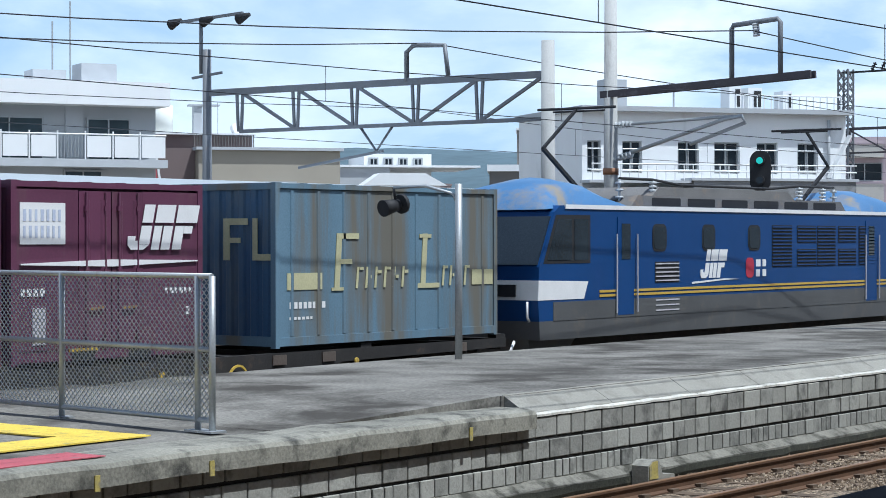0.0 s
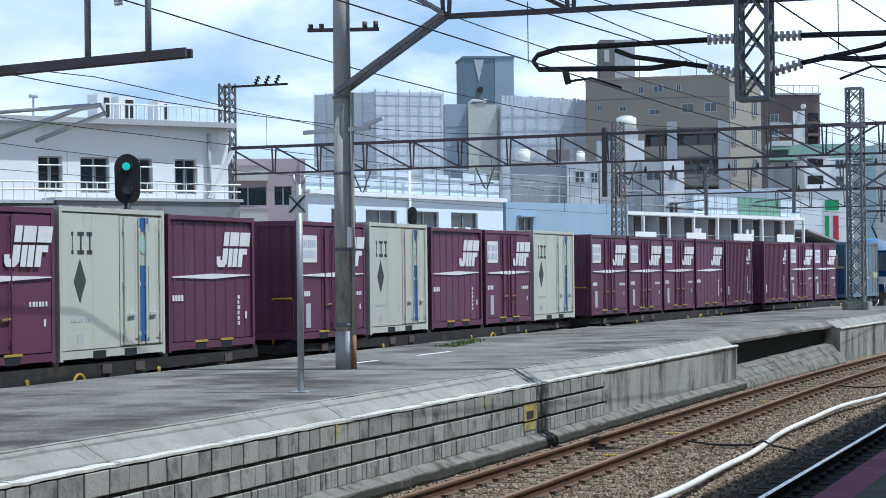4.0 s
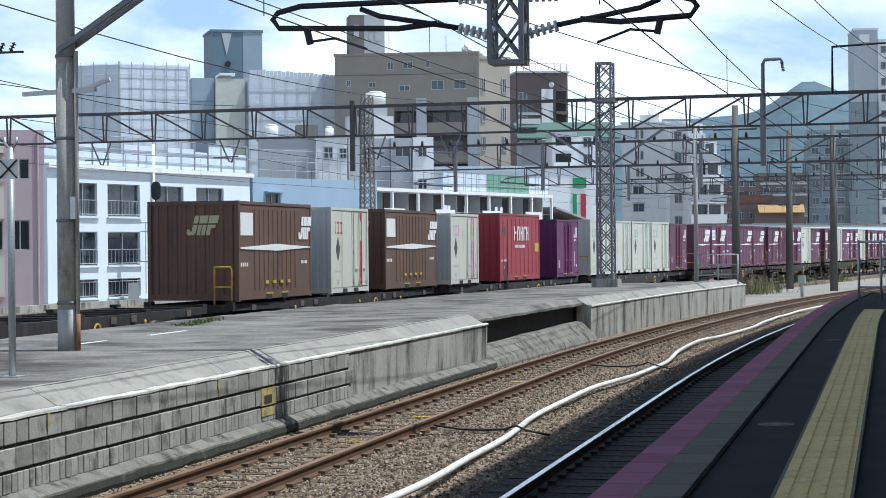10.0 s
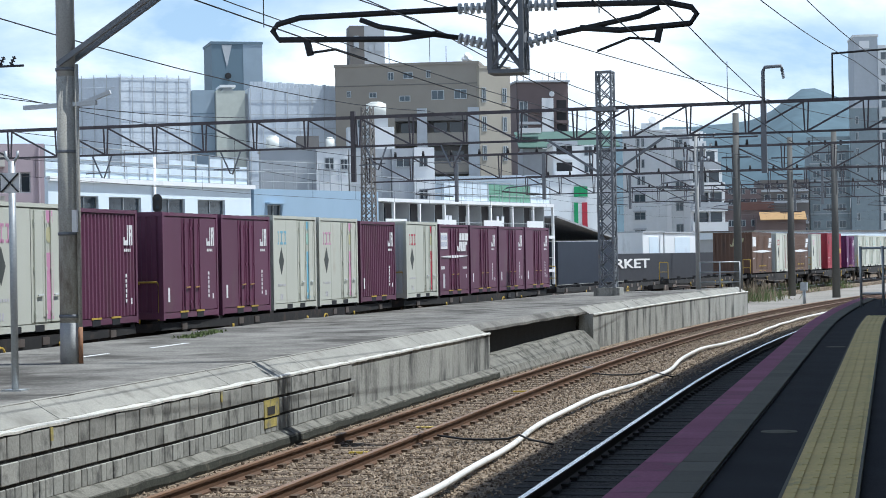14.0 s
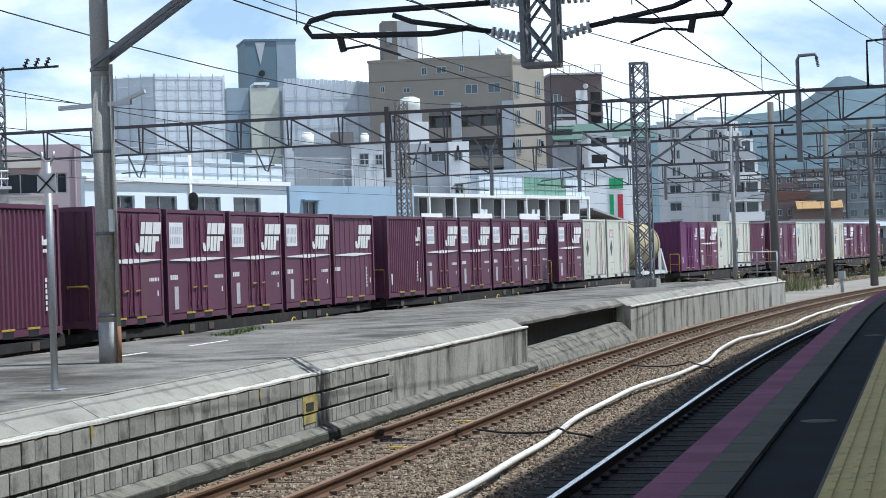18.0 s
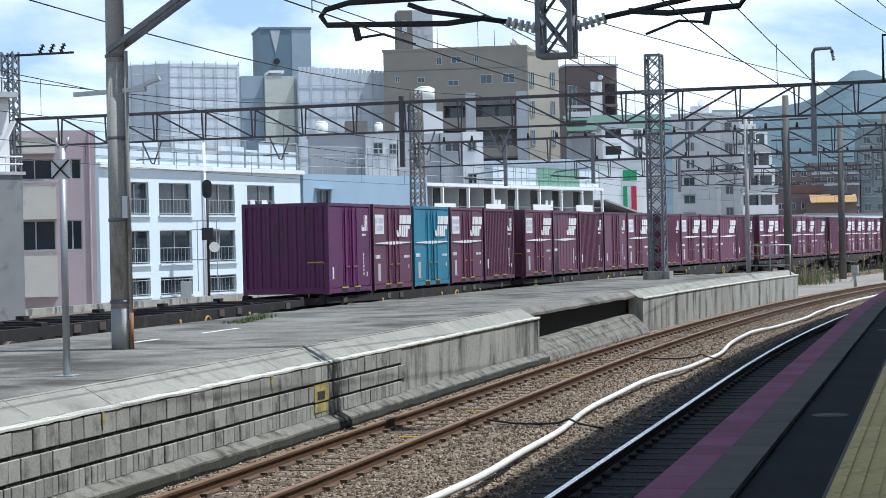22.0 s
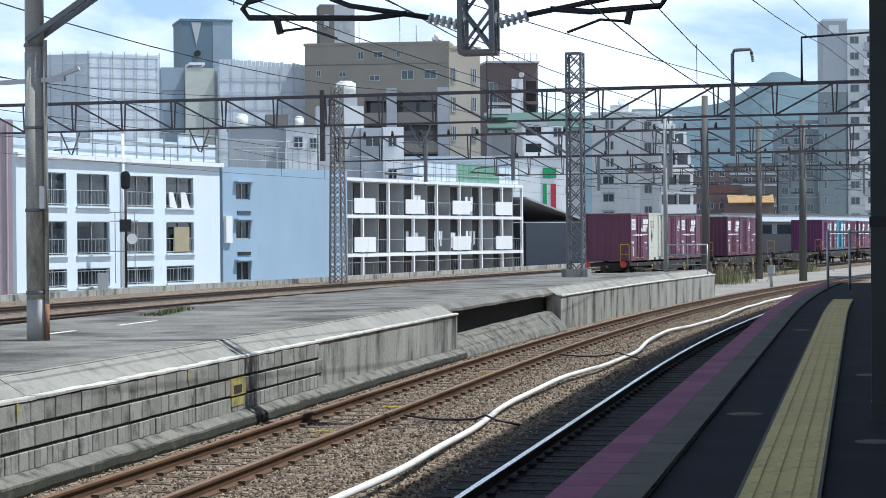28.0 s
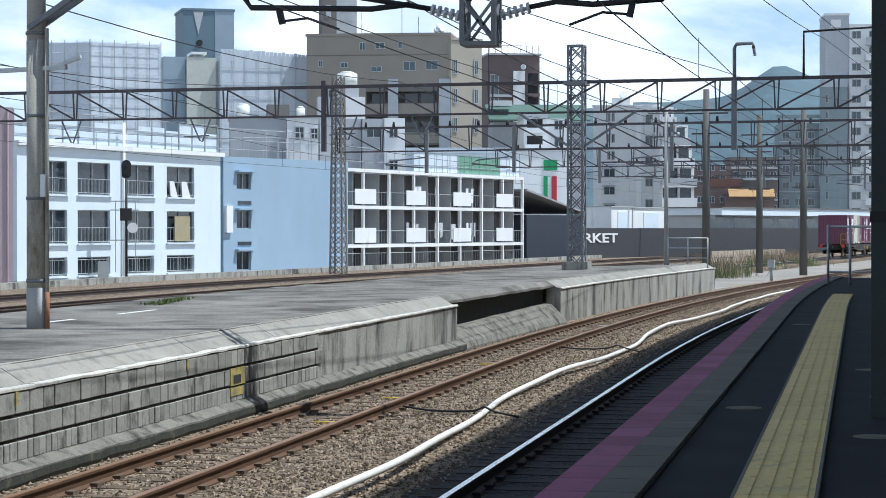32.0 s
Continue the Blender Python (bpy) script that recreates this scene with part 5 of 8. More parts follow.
    for y, z0, z1 in ((-4.0, 1.95, 2.36), (-4.0, 1.36, 1.66), (1.0, 2.2, 3.1), (2.2, 2.72, 3.1), (2.2, 2.2, 2.58), (3.2, 2.2, 3.1), (4.3, 2.72, 3.1), (4.3, 2.2, 2.58), (5.4, 2.2, 3.1)):
        bm = B()
        box(bm, x + 0.001, x + 0.006, y - 0.48, y + 0.48, z0, z1)
        g = part("air_grille", bm, M_BLACK, c)
        bm = B()
        k = int((z1 - z0) / 0.075)
        for i in range(k):
            z = z0 + (i + 0.5) * (z1 - z0) / k
            box(bm, x + 0.005, x + 0.022, y - 0.46, y + 0.46, z - 0.012, z + 0.012)
        part("grille_slats", bm, M_MARK_G if z0 < 2 else MB, g)
    bm = B()
    emblem(bm, -2.1, 2.3, 1.0, 0.58, x + 0.002)
    prism(bm, [(-3.0, 1.90), (-1.6, 1.96), (-1.0, 1.97), (-1.6, 1.99), (-3.0, 1.94)], x + 0.002, x + 0.01)
    part("emblem", bm, M_MARK, c)
    bm = B()
    bars(bm, -0.25, 0.35, 1.98, 2.4, x + 0.002, 2, 2, 7)
    part("white_lettering_bars", bm, M_MARK, c)
    bm = B()
    rounded(bm, -0.5, 2.2, 0.36, 0.42, 0.12, x + 0.002, x + 0.01)
    part("red_mark", bm, STRIPES["red"], c)
    # roof equipment
    bm = B()
    prism(bm, [(-4.9, 3.42), (-4.6, 3.66), (4.6, 3.66), (4.9, 3.42)], -1.12, 1.12)
    part("roof_fairing", bm, MRG, c)
    bm = B()
    prism(bm, [(-3.6, 3.66), (-3.3, 3.86), (2.4, 3.86), (2.8, 3.66)], -0.85, 0.85)
    part("roof_box", bm, MRG, c)
    for i in range(6):
        bm = B()
        rounded(bm, -3.5 + i * 1.45, 3.545, 1.15, 0.16, 0.03, 1.112, 1.126)
        part("fairing_grille", bm, M_BLACK, c)
    for y in (-4.7, -3.4, 3.2, 4.4, 5.0):
        bm = B()
        insulator(bm, (0.75, y, 3.66 if abs(y) < 4.6 else 3.42), (0.75, y, 3.98), 0.08, 4)
        part("roof_insulator", bm, M_INSUL, c)
    bm = B()
    bent(bm, [(0.75, -4.7, 4.0), (0.75, -3.4, 4.0), (0.6, -2.0, 3.92), (0.6, 2.0, 3.92), (0.75, 3.2, 4.0), (0.75, 5.0, 4.0)], 0.03, 6)
    part("roof_busbar", bm, M_BLACK, c)
    for sy in (-1, 1):
        bm = B()
        y0 = sy * 5.2
        box(bm, -0.7, 0.7, y0 - 0.7, y0 + 0.7, 3.44, 3.58)
        strut(bm, (0, y0 - sy * 0.5, 3.6), (0, y0 + sy * 1.1, 4.55), 0.07)
        strut(bm, (0, y0 + sy * 1.1, 4.55), (0, y0 - sy * 0.1, 5.35), 0.05)
        tube(bm, (-0.9, y0 - sy * 0.1, 5.38), (0.9, y0 - sy * 0.1, 5.38), 0.03, 6)
        tube(bm, (-0.6, y0 - sy * 0.2, 5.33), (0.6, y0 - sy * 0.2, 5.33), 0.02, 6)
        part("pantograph", bm, M_BLACK, c)
    bm = B()
    box(bm, -1.1, 1.1, -hb + 1.6, hb - 1.6, 0.45, 1.0)
    part("underframe", bm, M_UNDER, c)
    for y0 in (-6.2, 0.0, 6.2):
        bm = B()
        for sx in (-1, 1):
            box(bm, sx * 1.02 - 0.06, sx * 1.02 + 0.06, y0 - 1.5, y0 + 1.5, 0.45, 0.68)
        g = part("bogie_frame", bm, M_UNDER, c)
        for dy in (-1.2, 1.2):
            bm = B()
            for sx in (-1, 1):
                tube(bm, (sx * 0.566 - 0.06, y0 + dy, 0.56), (sx * 0.566 + 0.06, y0 + dy, 0.56), 0.55, 20)
            part("wheelset", bm, M_WHEEL, g)
    return c


PROTO = {}
MAKERS = {
    "K": plum_k,
    "P": plum_p,
    "C": plum_j,
    "J": lambda: plum_j(False, label="plum freight container with plain doors and a white block mark"),
    "D": lambda: plum_j(True, M_PURPLE, False, True, "plum ribbed container with a yellow diamond sign"),
    "S": lambda: plum_j(True, None, True, False, "plum ribbed container with a green sticker on its end"),
    "V": lambda: plum_j(False, M_PURPLE_D, label="dark violet container with a white block mark"),
    "b": lambda: cream("blue"), "r": lambda: cream("red"), "p": lambda: cream("pink"), "c": lambda: cream("cyan"), "g": lambda: cream("green"),
    "T": lambda: plum_k(body=M_TEAL, panel=False, label="teal blue steel freight container"),
    "F": lambda: long_box("fl"), "R": lambda: long_box("red"), "N": lambda: long_box("brown"), "O": tank,
}
# wagon fronts and their loads: letters of the makers, or (distance, letter) pairs
LOADS = [
    (-0.2, [(3.0, "F"), (9.5, "K"), (13.4, "K"), (17.3, "S")]),
    (20.7, "CPKKK"), (41.4, "bKPbK"), (62.7, "PbKDP"), (82.9, "PPPKP"), (104.2, "Jgggg"),
    (125.0, [(127.3, "V"), (134.8, "R"), (142.5, "p")]),
    (145.8, [(148.9, "N"), (155.4, "r"), (161.9, "N")]),
    (166.6, ""), (187.3, ""), (207.9, "JJJKr"), (228.2, "CpcJJ"), (248.8, "CpcKV"),
    (270.6, [(273.7, "O"), (279.6, "p"), (283.5, "p"), (287.4, "K")]),
    (290.6, "KKKKC"), (311.0, "PKKKK"), (331.7, "CPKKS"), (353.0, "KJCPK"), (373.6, "CKTKV"),
    (394.3, ""), (415.0, [(420.6, "P"), (424.5, "J"), (428.4, "K")]), (435.7, "JKJrK"),
]
first_wagon = None
for front, load in LOADS:
    if first_wagon is None:
        w = first_wagon = wagon()
    else:
        w = copy_thing(first_wagon, Matrix.Identity(4))
    MOVERS.append((w, front + 9.7, 0.0))
    if isinstance(load, str):
        load = [(front + 1.93 + 3.87 * i, k) for i, k in enumerate(load)]
    for mid, k in load:
        if k not in PROTO:
            PROTO[k] = MAKERS[k]()
            o = PROTO[k]
        else:
            o = copy_thing(PROTO[k], Matrix.Identity(4))
        MOVERS.append((o, mid, DECK))
loco = locomotive()
MOVERS.append((loco, -1.0 - 8.65, 0.0))
# tail discs on the last wagon
bm = B()
for sx in (-0.95, 0.95):
    tube(bm, (sx, 0.0, 0.0), (sx, -0.03, 0.0), 0.17, 16)
M_DISC = mat("red_disc", (0.5, 0.04, 0.03), 0.4, bump=0)
tail = tagged(part("tail_discs", bm, M_DISC), label="pair of red round tail discs on the last wagon", category="tail disc")
MOVERS.append((tail, 435.7 + 19.75, 0.98))


def motions():
    times = [0, 0.1, 0.3, 1] + list(range(2, 31, 2)) + [31, 31.7, 31.9, 32]
    for ob, behind, z in MOVERS:
        walk(ob, [(t, on_track(run(t) - behind, TRAIN_N, z)) for t in times])


# ---- overhead line ----
def lattice_mast(name, label, m, z0, z1, w, material, mat_base=None, taper=0.0, step=0.55, parent=None):
    c = thing(name, label, "catenary mast", "catenary masts", m) if parent is None else parent
    h = w / 2
    for sx in (-1, 1):
        for sy in (-1, 1):
            bm = B()
            strut(bm, (sx * h, sy * h, z0), (sx * h * (1 - taper), sy * h * (1 - taper), z1), 0.075)
            part("mast_leg", bm, material, c)
    bm = B()
    k = max(2, int((z1 - z0) / step))
    for i in range(k):
        a, b = z0 + (z1 - z0) * i / k, z0 + (z1 - z0) * (i + 1) / k
        f = 1 if i % 2 else -1
        ha = h * (1 - taper * (a - z0) / (z1 - z0))
        for sd in (-1, 1):
            strut(bm, (-f * ha, sd * ha, a), (f * ha, sd * ha, b), 0.04)
            strut(bm, (f * ha, sd * ha, a), (-f * ha, sd * ha, b), 0.04)
            strut(bm, (sd * ha, -f * ha, a), (sd * ha, f * ha, b), 0.04)
            strut(bm, (sd * ha, f * ha, a), (sd * ha, -f * ha, b), 0.04)
    part("lattice", bm, material, c)
    if mat_base:
        bm = B()
        box(bm, -h - 0.2, h + 0.2, -h - 0.2, h + 0.2, z0 - 0.02, z0 + 0.32)
        part("concrete_base", bm, mat_base, c)
    return c


def truss(c, n0, n1, zt, zb, bay, material, wt=0.16, wl=0.09, start=0.0, planes=(-0.18, 0.18), web=0.05):
    """Flat truss beam along the local x axis."""
    bm = B()
    for y in planes:
        strut(bm, (n0, y, zt), (n1, y, zt), wl, wt)
    part("top_chord", bm, material, c)
    bm = B()
    for y in planes:
        strut(bm, (n0 + start, y, zb), (n1, y, zb), wl, wl)
    part("bottom_chord", bm, material, c)
    k = max(1, int(round((n1 - n0 - start) / bay)))
    for i in range(k + 1):
        x = n0 + start + (n1 - n0 - start) * i / k
        bm = B()
        for y in planes:
            strut(bm, (x - 0.05, y, zb), (x - 0.1, y, zt), web)
            strut(bm, (x + 0.05, y, zb), (x + 0.1, y, zt), web)
        part("truss_post", bm, material, c)
        if i < k:
            x2 = n0 + start + (n1 - n0 - start) * (i + 1) / k
            bm = B()
            up = (i + 0.5) < k * 0.62
            for y in planes:
                strut(bm, (x if up else x2, y, zt), (x2 if up else x, y, zb), web * 1.2)
            part("truss_diagonal", bm, material, c)


def cantilever(c, side, z_up, z_low, reach, x0, material=None):
    """Insulated bracket arm of a drop post, to one side."""
    material = material or M_BLACK
    bm = B()
    f = side
    bent(bm, [(x0 + f * 0.75, 0, z_up), (x0 + f * (reach - 0.45), 0, z_up - 0.03), (x0 + f * (reach - 0.08), 0, z_up - 0.12), (x0 + f * reach, 0, z_up - 0.22), (x0 + f * (reach - 0.1), 0, z_up - 0.36), (x0 + f * 1.7, 0, z_low + 0.12), (x0 + f * 1.1, 0, z_low + 0.18)], 0.045, 8)
    bent(bm, [(x0 + f * 0.75, 0, z_low + 0.1), (x0 + f * 2.0, 0, z_up - 0.22), (x0 + f * 2.3, 0, z_up - 0.1)], 0.04, 8)
    part("bracket_arm", bm, material, c)
    for za, zb in ((z_up, z_up), (z_low - 0.02, z_low + 0.1)):
        bm = B()
        insulator(bm, (x0 + f * 0.3, 0, za), (x0 + f * 0.78, 0, zb), 0.085)
        part("insulator", bm, M_INSUL, c)
    bm = B()
    strut(bm, (x0 + f * (reach - 0.55), 0, z_up - 0.40), (x0 + f * (reach - 0.6), 0, z_up - 0.62), 0.09)
    bent(bm, [(x0 + f * (reach - 0.6), 0, z_up - 0.58), (x0 + f * (reach - 1.0), 0, z_up - 0.54), (x0 + f * (reach - 1.5), 0, z_up - 0.72)], 0.02, 6)
    part("registration_arm", bm, material, c)


# portal A over the near tracks
GATE = Matrix.Translation((0, 0, 2.45)) @ Matrix.Scale(0.9177, 4) @ Matrix.Translation((0, 0, -2.45))


def gate(n, z):
    return GATE @ at(31.0, n, z)


postA = thing("catenary_portal", "round concrete post with a purple-grey truss beam over the tracks", "catenary portal", "catenary portals", GATE @ on_track(31.0, 0))
bm = B()
tube(bm, (-12.74, 0, 5.4), (-12.74, 0, 8.45), 0.15, 16, 0.14)
part("concrete_post", bm, M_POLE, postA)
bm = B()
tube(bm, (-12.74, 0, PZ), (-12.74, 0, 1.52), 0.16, 16)
part("post_foot", bm, M_POLE, postA)
bm = B()
tube(bm, (-12.74, 0, 1.5), (-12.74, 0, 5.42), 0.157, 16, 0.152)
part("dark_wrap", bm, M_POLE_DARK, postA, "dark painted lower sleeve")
bm = B()
tube(bm, (-12.545, -0.05, 1.45), (-12.545, -0.05, 5.6), 0.035, 8)
part("conduit", bm, M_POLE_DARK, postA)
bm = B()
tube(bm, (-12.545, -0.05, PZ), (-12.545, -0.05, 1.45), 0.04, 8)
part("rusty_conduit_foot", bm, M_RUSTPIPE, postA, "rusty orange conduit foot")
for z in (1.6, 2.9, 4.2, 5.5):
    bm = B()
    tube(bm, (-12.74, 0, z), (-12.74, 0, z + 0.05), 0.168, 16)
    part("clamp_band", bm, M_STEEL_GREY, postA)
bm = B()
box(bm, -12.60, -12.52, -0.2, -0.14, 2.95, 3.3)
part("number_plate_bar", bm, M_MARK, postA)
truss(postA, -12.74, 2.2, 7.93, 6.82, 2.05, M_BEAM, start=1.9, planes=(0.0,), wt=0.15, web=0.06)
bm = B()
strut(bm, (-12.74, 0.36, 7.95), (2.2, 0.36, 7.95), 0.07, 0.07)
part("rear_chord", bm, M_BEAM, postA)
bm = B()
for y in (-0.16, 0.16):
    strut(bm, (-12.8, y, 5.6), (-10.85, y, 6.86), 0.08)
    strut(bm, (-12.6, y, 7.9), (-10.85, y, 6.86), 0.07)
part("knee_brace", bm, M_STEEL_GREY, postA)
bm = B()
strut(bm, (-13.4, 0.1, 6.72), (-12.1, 0.1, 6.68), 0.08, 0.06)
for x in (-13.35, -13.15, -12.35, -12.15):
    tube(bm, (x, 0.1, 6.7), (x, 0.1, 6.82), 0.045, 8)
part("cross_arm", bm, M_BEAM, postA)
bm = B()
strut(bm, (-13.5, 0.1, 4.95), (-12.2, -0.1, 4.98), 0.07)
strut(bm, (-12.7, 0.0, 4.9), (-12.0, 0.0, 5.15), 0.06)
part("side_arm", bm, M_INSUL, postA)
for x in (-10.0, -3.0):
    bm = B()
    bent(bm, [(x, 0, 7.95), (x, 0, 9.0), (x + 0.1, 0, 9.15), (x + 0.5, 0, 9.2)], 0.045)
    part("wire_hook", bm, M_STEEL_GREY, postA)
    bm = B()
    insulator(bm, (x + 0.5, 0, 9.2), (x + 0.55, 0, 8.85), 0.06)
    part("insulator", bm, M_INSUL, postA)
drop = lattice_mast("drop_post", "", None, 5.25, 8.4, 0.48, M_STEEL_GREY, parent=thing("drop_post", "grey lattice drop post with insulated bracket arms under the beam", "drop post", "", GATE @ on_track(31.0, -5.62)))
bm = B()
tube(bm, (0, 0, 8.4), (0, 0, 9.3), 0.05, 8)
box(bm, -0.27, 0.27, -0.27, 0.27, 5.2, 5.26)
part("end_plate", bm, M_STEEL_GREY, drop)
cantilever(drop, -1, 6.22, 5.68, 3.7, 0.0)
cantilever(drop, 1, 6.22, 5.68, 2.85, 0.0)

# X sign post
xs = thing("cross_sign_post", "thin grey post with a black cross sign on the platform", "sign post", "", on_track(22.2, -9.8, 0.13))
bm = B()
tube(bm, (0, 0, PZ), (0, 0, 3.5), 0.042, 10)
part("post", bm, M_GALV, xs)
bm = B()
box(bm, -0.12, 0.12, -0.12, 0.12, PZ, PZ + 0.03)
part("foot_plate", bm, M_GALV, xs)
bm = B()
box(bm, -0.115, 0.115, -0.055, -0.045, 3.14, 3.37)
bd = part("sign_board", bm, M_MARK, xs)
bm = B()
strut(bm, (-0.105, -0.062, 3.15), (0.105, -0.062, 3.36), 0.035, 0.012)
strut(bm, (-0.105, -0.062, 3.36), (0.105, -0.062, 3.15), 0.035, 0.012)
part("cross", bm, M_BLACK, bd)
bm = B()
bent(bm, [(0, 0, 3.46), (-0.07, 0, 3.55), (-0.075, 0, 3.62)], 0.018)
bent(bm, [(0, 0, 3.46), (0.07, 0, 3.55), (0.075, 0, 3.62)], 0.018)
part("fork", bm, M_GALV, xs)

# portal B
mastB = lattice_mast("lattice_mast", "grey steel lattice mast on a concrete base at the platform", on_track(78.2, -12.4), PZ, 9.45, 0.56, M_STEEL_GREY, M_WALL)
bm = B()
box(bm, -0.42, 0.42, -0.42, 0.42, 7.92, 8.06)
strut(bm, (-0.28, -0.28, 9.4), (0.28, -0.28, 9.4), 0.08)
box(bm, -0.30, 0.30, -0.30, 0.30, 9.40, 9.46)
part("cap_plate", bm, M_STEEL_GREY, mastB)
portB = thing("catenary_portal", "long dark steel truss portal across all tracks", "catenary portal", "catenary portals", on_track(78.2, 0))
truss(portB, -40.0, 4.0, 8.05, 6.9, 2.2, M_BEAM, wt=0.13, wl=0.08, planes=(0.0,), web=0.055)
bm = B()
for sx in (-1, 1):
    strut(bm, (-12.4 + sx * 0.3, 0, 5.6), (-12.4 + sx * 2.3, 0, 6.9), 0.09)
part("knee_brace", bm, M_STEEL_GREY, portB)
bm = B()
bent(bm, [(-6.37, 0, 6.0), (-6.37, 0, 9.2), (-6.3, 0, 9.35), (-5.7, 0, 9.38), (-5.65, 0, 9.2)], 0.07, 8)
strut(bm, (-6.37, 0, 5.4), (-6.37, 0, 8.0), 0.2)
insulator(bm, (-5.65, 0, 9.2), (-5.6, 0, 8.9), 0.06)
part("wire_hook", bm, M_STEEL_GREY, portB)
bm = B()
bent(bm, [(-3.8, 0, 8.0), (-3.8, 0, 9.75), (-1.3, 0, 9.85), (-1.3, 0, 8.0)], 0.05, 8)
part("wire_frame", bm, M_BLACK, portB)
for x in (-33.5, -27.8, -21.6, -18.5):
    bm = B()
    bent(bm, [(x - 0.5, 0, 6.85), (x - 0.1, 0, 6.0), (x, 0, 5.95), (x + 0.35, 0, 6.85)], 0.035)
    part("hanger_frame", bm, M_STEEL_GREY, portB)
    bm = B()
    strut(bm, (x - 0.8, 0, 6.15), (x + 0.3, 0, 6.2), 0.05)
    part("hanger_bar", bm, M_STEEL_GREY, portB)
bm = B()
strut(bm, (-22.62, 0, 5.5), (-22.62, 0, 8.3), 0.17)
part("hanging_post", bm, M_BEAM, portB)
mastBl = lattice_mast("lattice_mast", "grey lattice mast beyond the far tracks", on_track(78.2, -40.1), -0.3, 10.9, 0.52, M_STEEL_GREY)
bm = B()
strut(bm, (-0.3, 0, 10.75), (3.0, 0, 10.75), 0.09)
part("insulator_arm", bm, M_BLACK, mastBl)
for x in (1.4, 1.9, 2.4):
    bm = B()
    insulator(bm, (x, 0, 10.8), (x + 0.2, 0, 11.15), 0.1, 3)
    part("insulator", bm, M_BLACK, mastBl)

# portals further off
for s_, nL, nR, zt in ((112.0, -35.4, 2.0, 8.2), (150.0, -38.0, 4.0, 8.4), (188.0, -40.0, 6.0, 8.6)):
    pt = thing("catenary_portal", "dark steel truss portal over the tracks far off", "catenary portal", "catenary portals", on_track(s_, 0))
    truss(pt, nL, nR, zt, zt - 1.35, 2.6, M_BEAM, wt=0.13, wl=0.08, planes=(0.0,), web=0.06)
    for x in (-31.6, -26.4, -17.4):
        bm = B()
        strut(bm, (x + 1.6, 0, zt), (x + 1.6, 0, zt - 2.6), 0.18)
        part("drop_post", bm, M_STEEL_GREY, pt)
        bm = B()
        bent(bm, [(x + 1.6, 0, zt - 1.7), (x - 0.6, 0, zt - 1.9), (x - 0.9, 0, zt - 2.1), (x + 1.4, 0, zt - 2.3)], 0.04)
        part("drop_arm", bm, M_STEEL_GREY, pt)
    x = nL + 1.7
    while x < -13:
        bm = B()
        tube(bm, (x, 0, zt + 0.06), (x, 0, zt + 0.34), 0.09, 8, 0.06)
        part("insulator_stud", bm, M_BLACK, pt)
        x += 1.7
lattice_mast("lattice_mast", "grey-brown lattice mast beside the apartments", on_track(112, -35.4), -0.2, 11.2, 0.75, mat("weathered_lattice", (0.21, 0.195, 0.18), 0.8, metal=0.2, var=0.3, bump=0.1), None, 0.3)
polec = thing("catenary_pole", "slim concrete pole with wire brackets", "catenary pole", "catenary poles", on_track(112, -13.9))
bm = B()
tube(bm, (0, 0, -0.3), (0, 0, 10.0), 0.25, 12, 0.17)
part("shaft", bm, mat("dark_weathered_pole", (0.11, 0.108, 0.10), 0.85, var=0.3, scale=2, bump=0.2, streak=0.2), polec)
bm = B()
for z, w in ((8.7, 1.2), (7.6, 0.8), (5.2, 0.7)):
    strut(bm, (-w, 0, z), (w, 0, z), 0.08)
part("cross_arm", bm, M_BEAM, polec)
for x_, y_ in ((-6.35, 135.85), (-3.4, 130.0)):
    copy_thing(polec, pose(x_, y_, -0.2, 0, 0, -8))

# early masts beyond the train track
poleC = thing("catenary_pole", "tall round concrete pole with a cantilever beam over the track", "catenary pole", "catenary poles", pose(-20.73, 31.0, 0))
bm = B()
tube(bm, (0, 0, -0.3), (0, 0, 8.45), 0.19, 16, 0.145)
part("shaft", bm, M_POLE, poleC)
bm = B()
tube(bm, (0, 0, 4.3), (0, 0, 4.45), 0.185, 16)
part("orange_band", bm, M_RUSTPIPE, poleC)
bm = B()
for y in (-0.12, 0.12):
    strut(bm, (-0.2, y, 6.16), (5.15, y, 6.4), 0.07, 0.16)
part("beam", bm, M_BEAM, poleC)
bm = B()
bent(bm, [(3.16, 0, 6.35), (3.16, 0, 7.5), (3.2, 0, 7.58), (4.3, 0, 7.66), (4.36, 0, 7.58), (4.36, 0, 6.4)], 0.06, 8)
part("wire_frame", bm, M_STEEL_GREY, poleC)
bm = B()
insulator(bm, (3.75, 0, 7.6), (3.78, 0, 7.3), 0.08)
part("frame_insulator", bm, M_INSUL, poleC)
bm = B()
bent(bm, [(0.2, 0, 4.7), (3.0, 0, 5.5), (3.4, 0, 5.55), (3.5, 0, 5.4), (2.1, 0, 4.95)], 0.045, 8)
bent(bm, [(0.2, 0, 5.45), (3.2, 0, 5.55)], 0.035, 8)
part("bracket_arm", bm, M_GALV, poleC)
bm = B()
insulator(bm, (0.1, 0, 5.45), (0.6, 0, 5.46), 0.08)
insulator(bm, (0.1, 0, 4.66), (0.6, 0, 4.78), 0.08)
part("insulator", bm, M_INSUL, poleC)
trB = thing("catenary_portal", "round concrete pole with a grey truss beam to a timber pole", "catenary portal", "catenary portals", pose(3.24, 28.6, 0))
bm = B()
tube(bm, (-24.15, 0, -0.3), (-24.15, 0, 7.25), 0.175, 16, 0.15)
part("concrete_post", bm, M_POLE, trB)
bm = B()
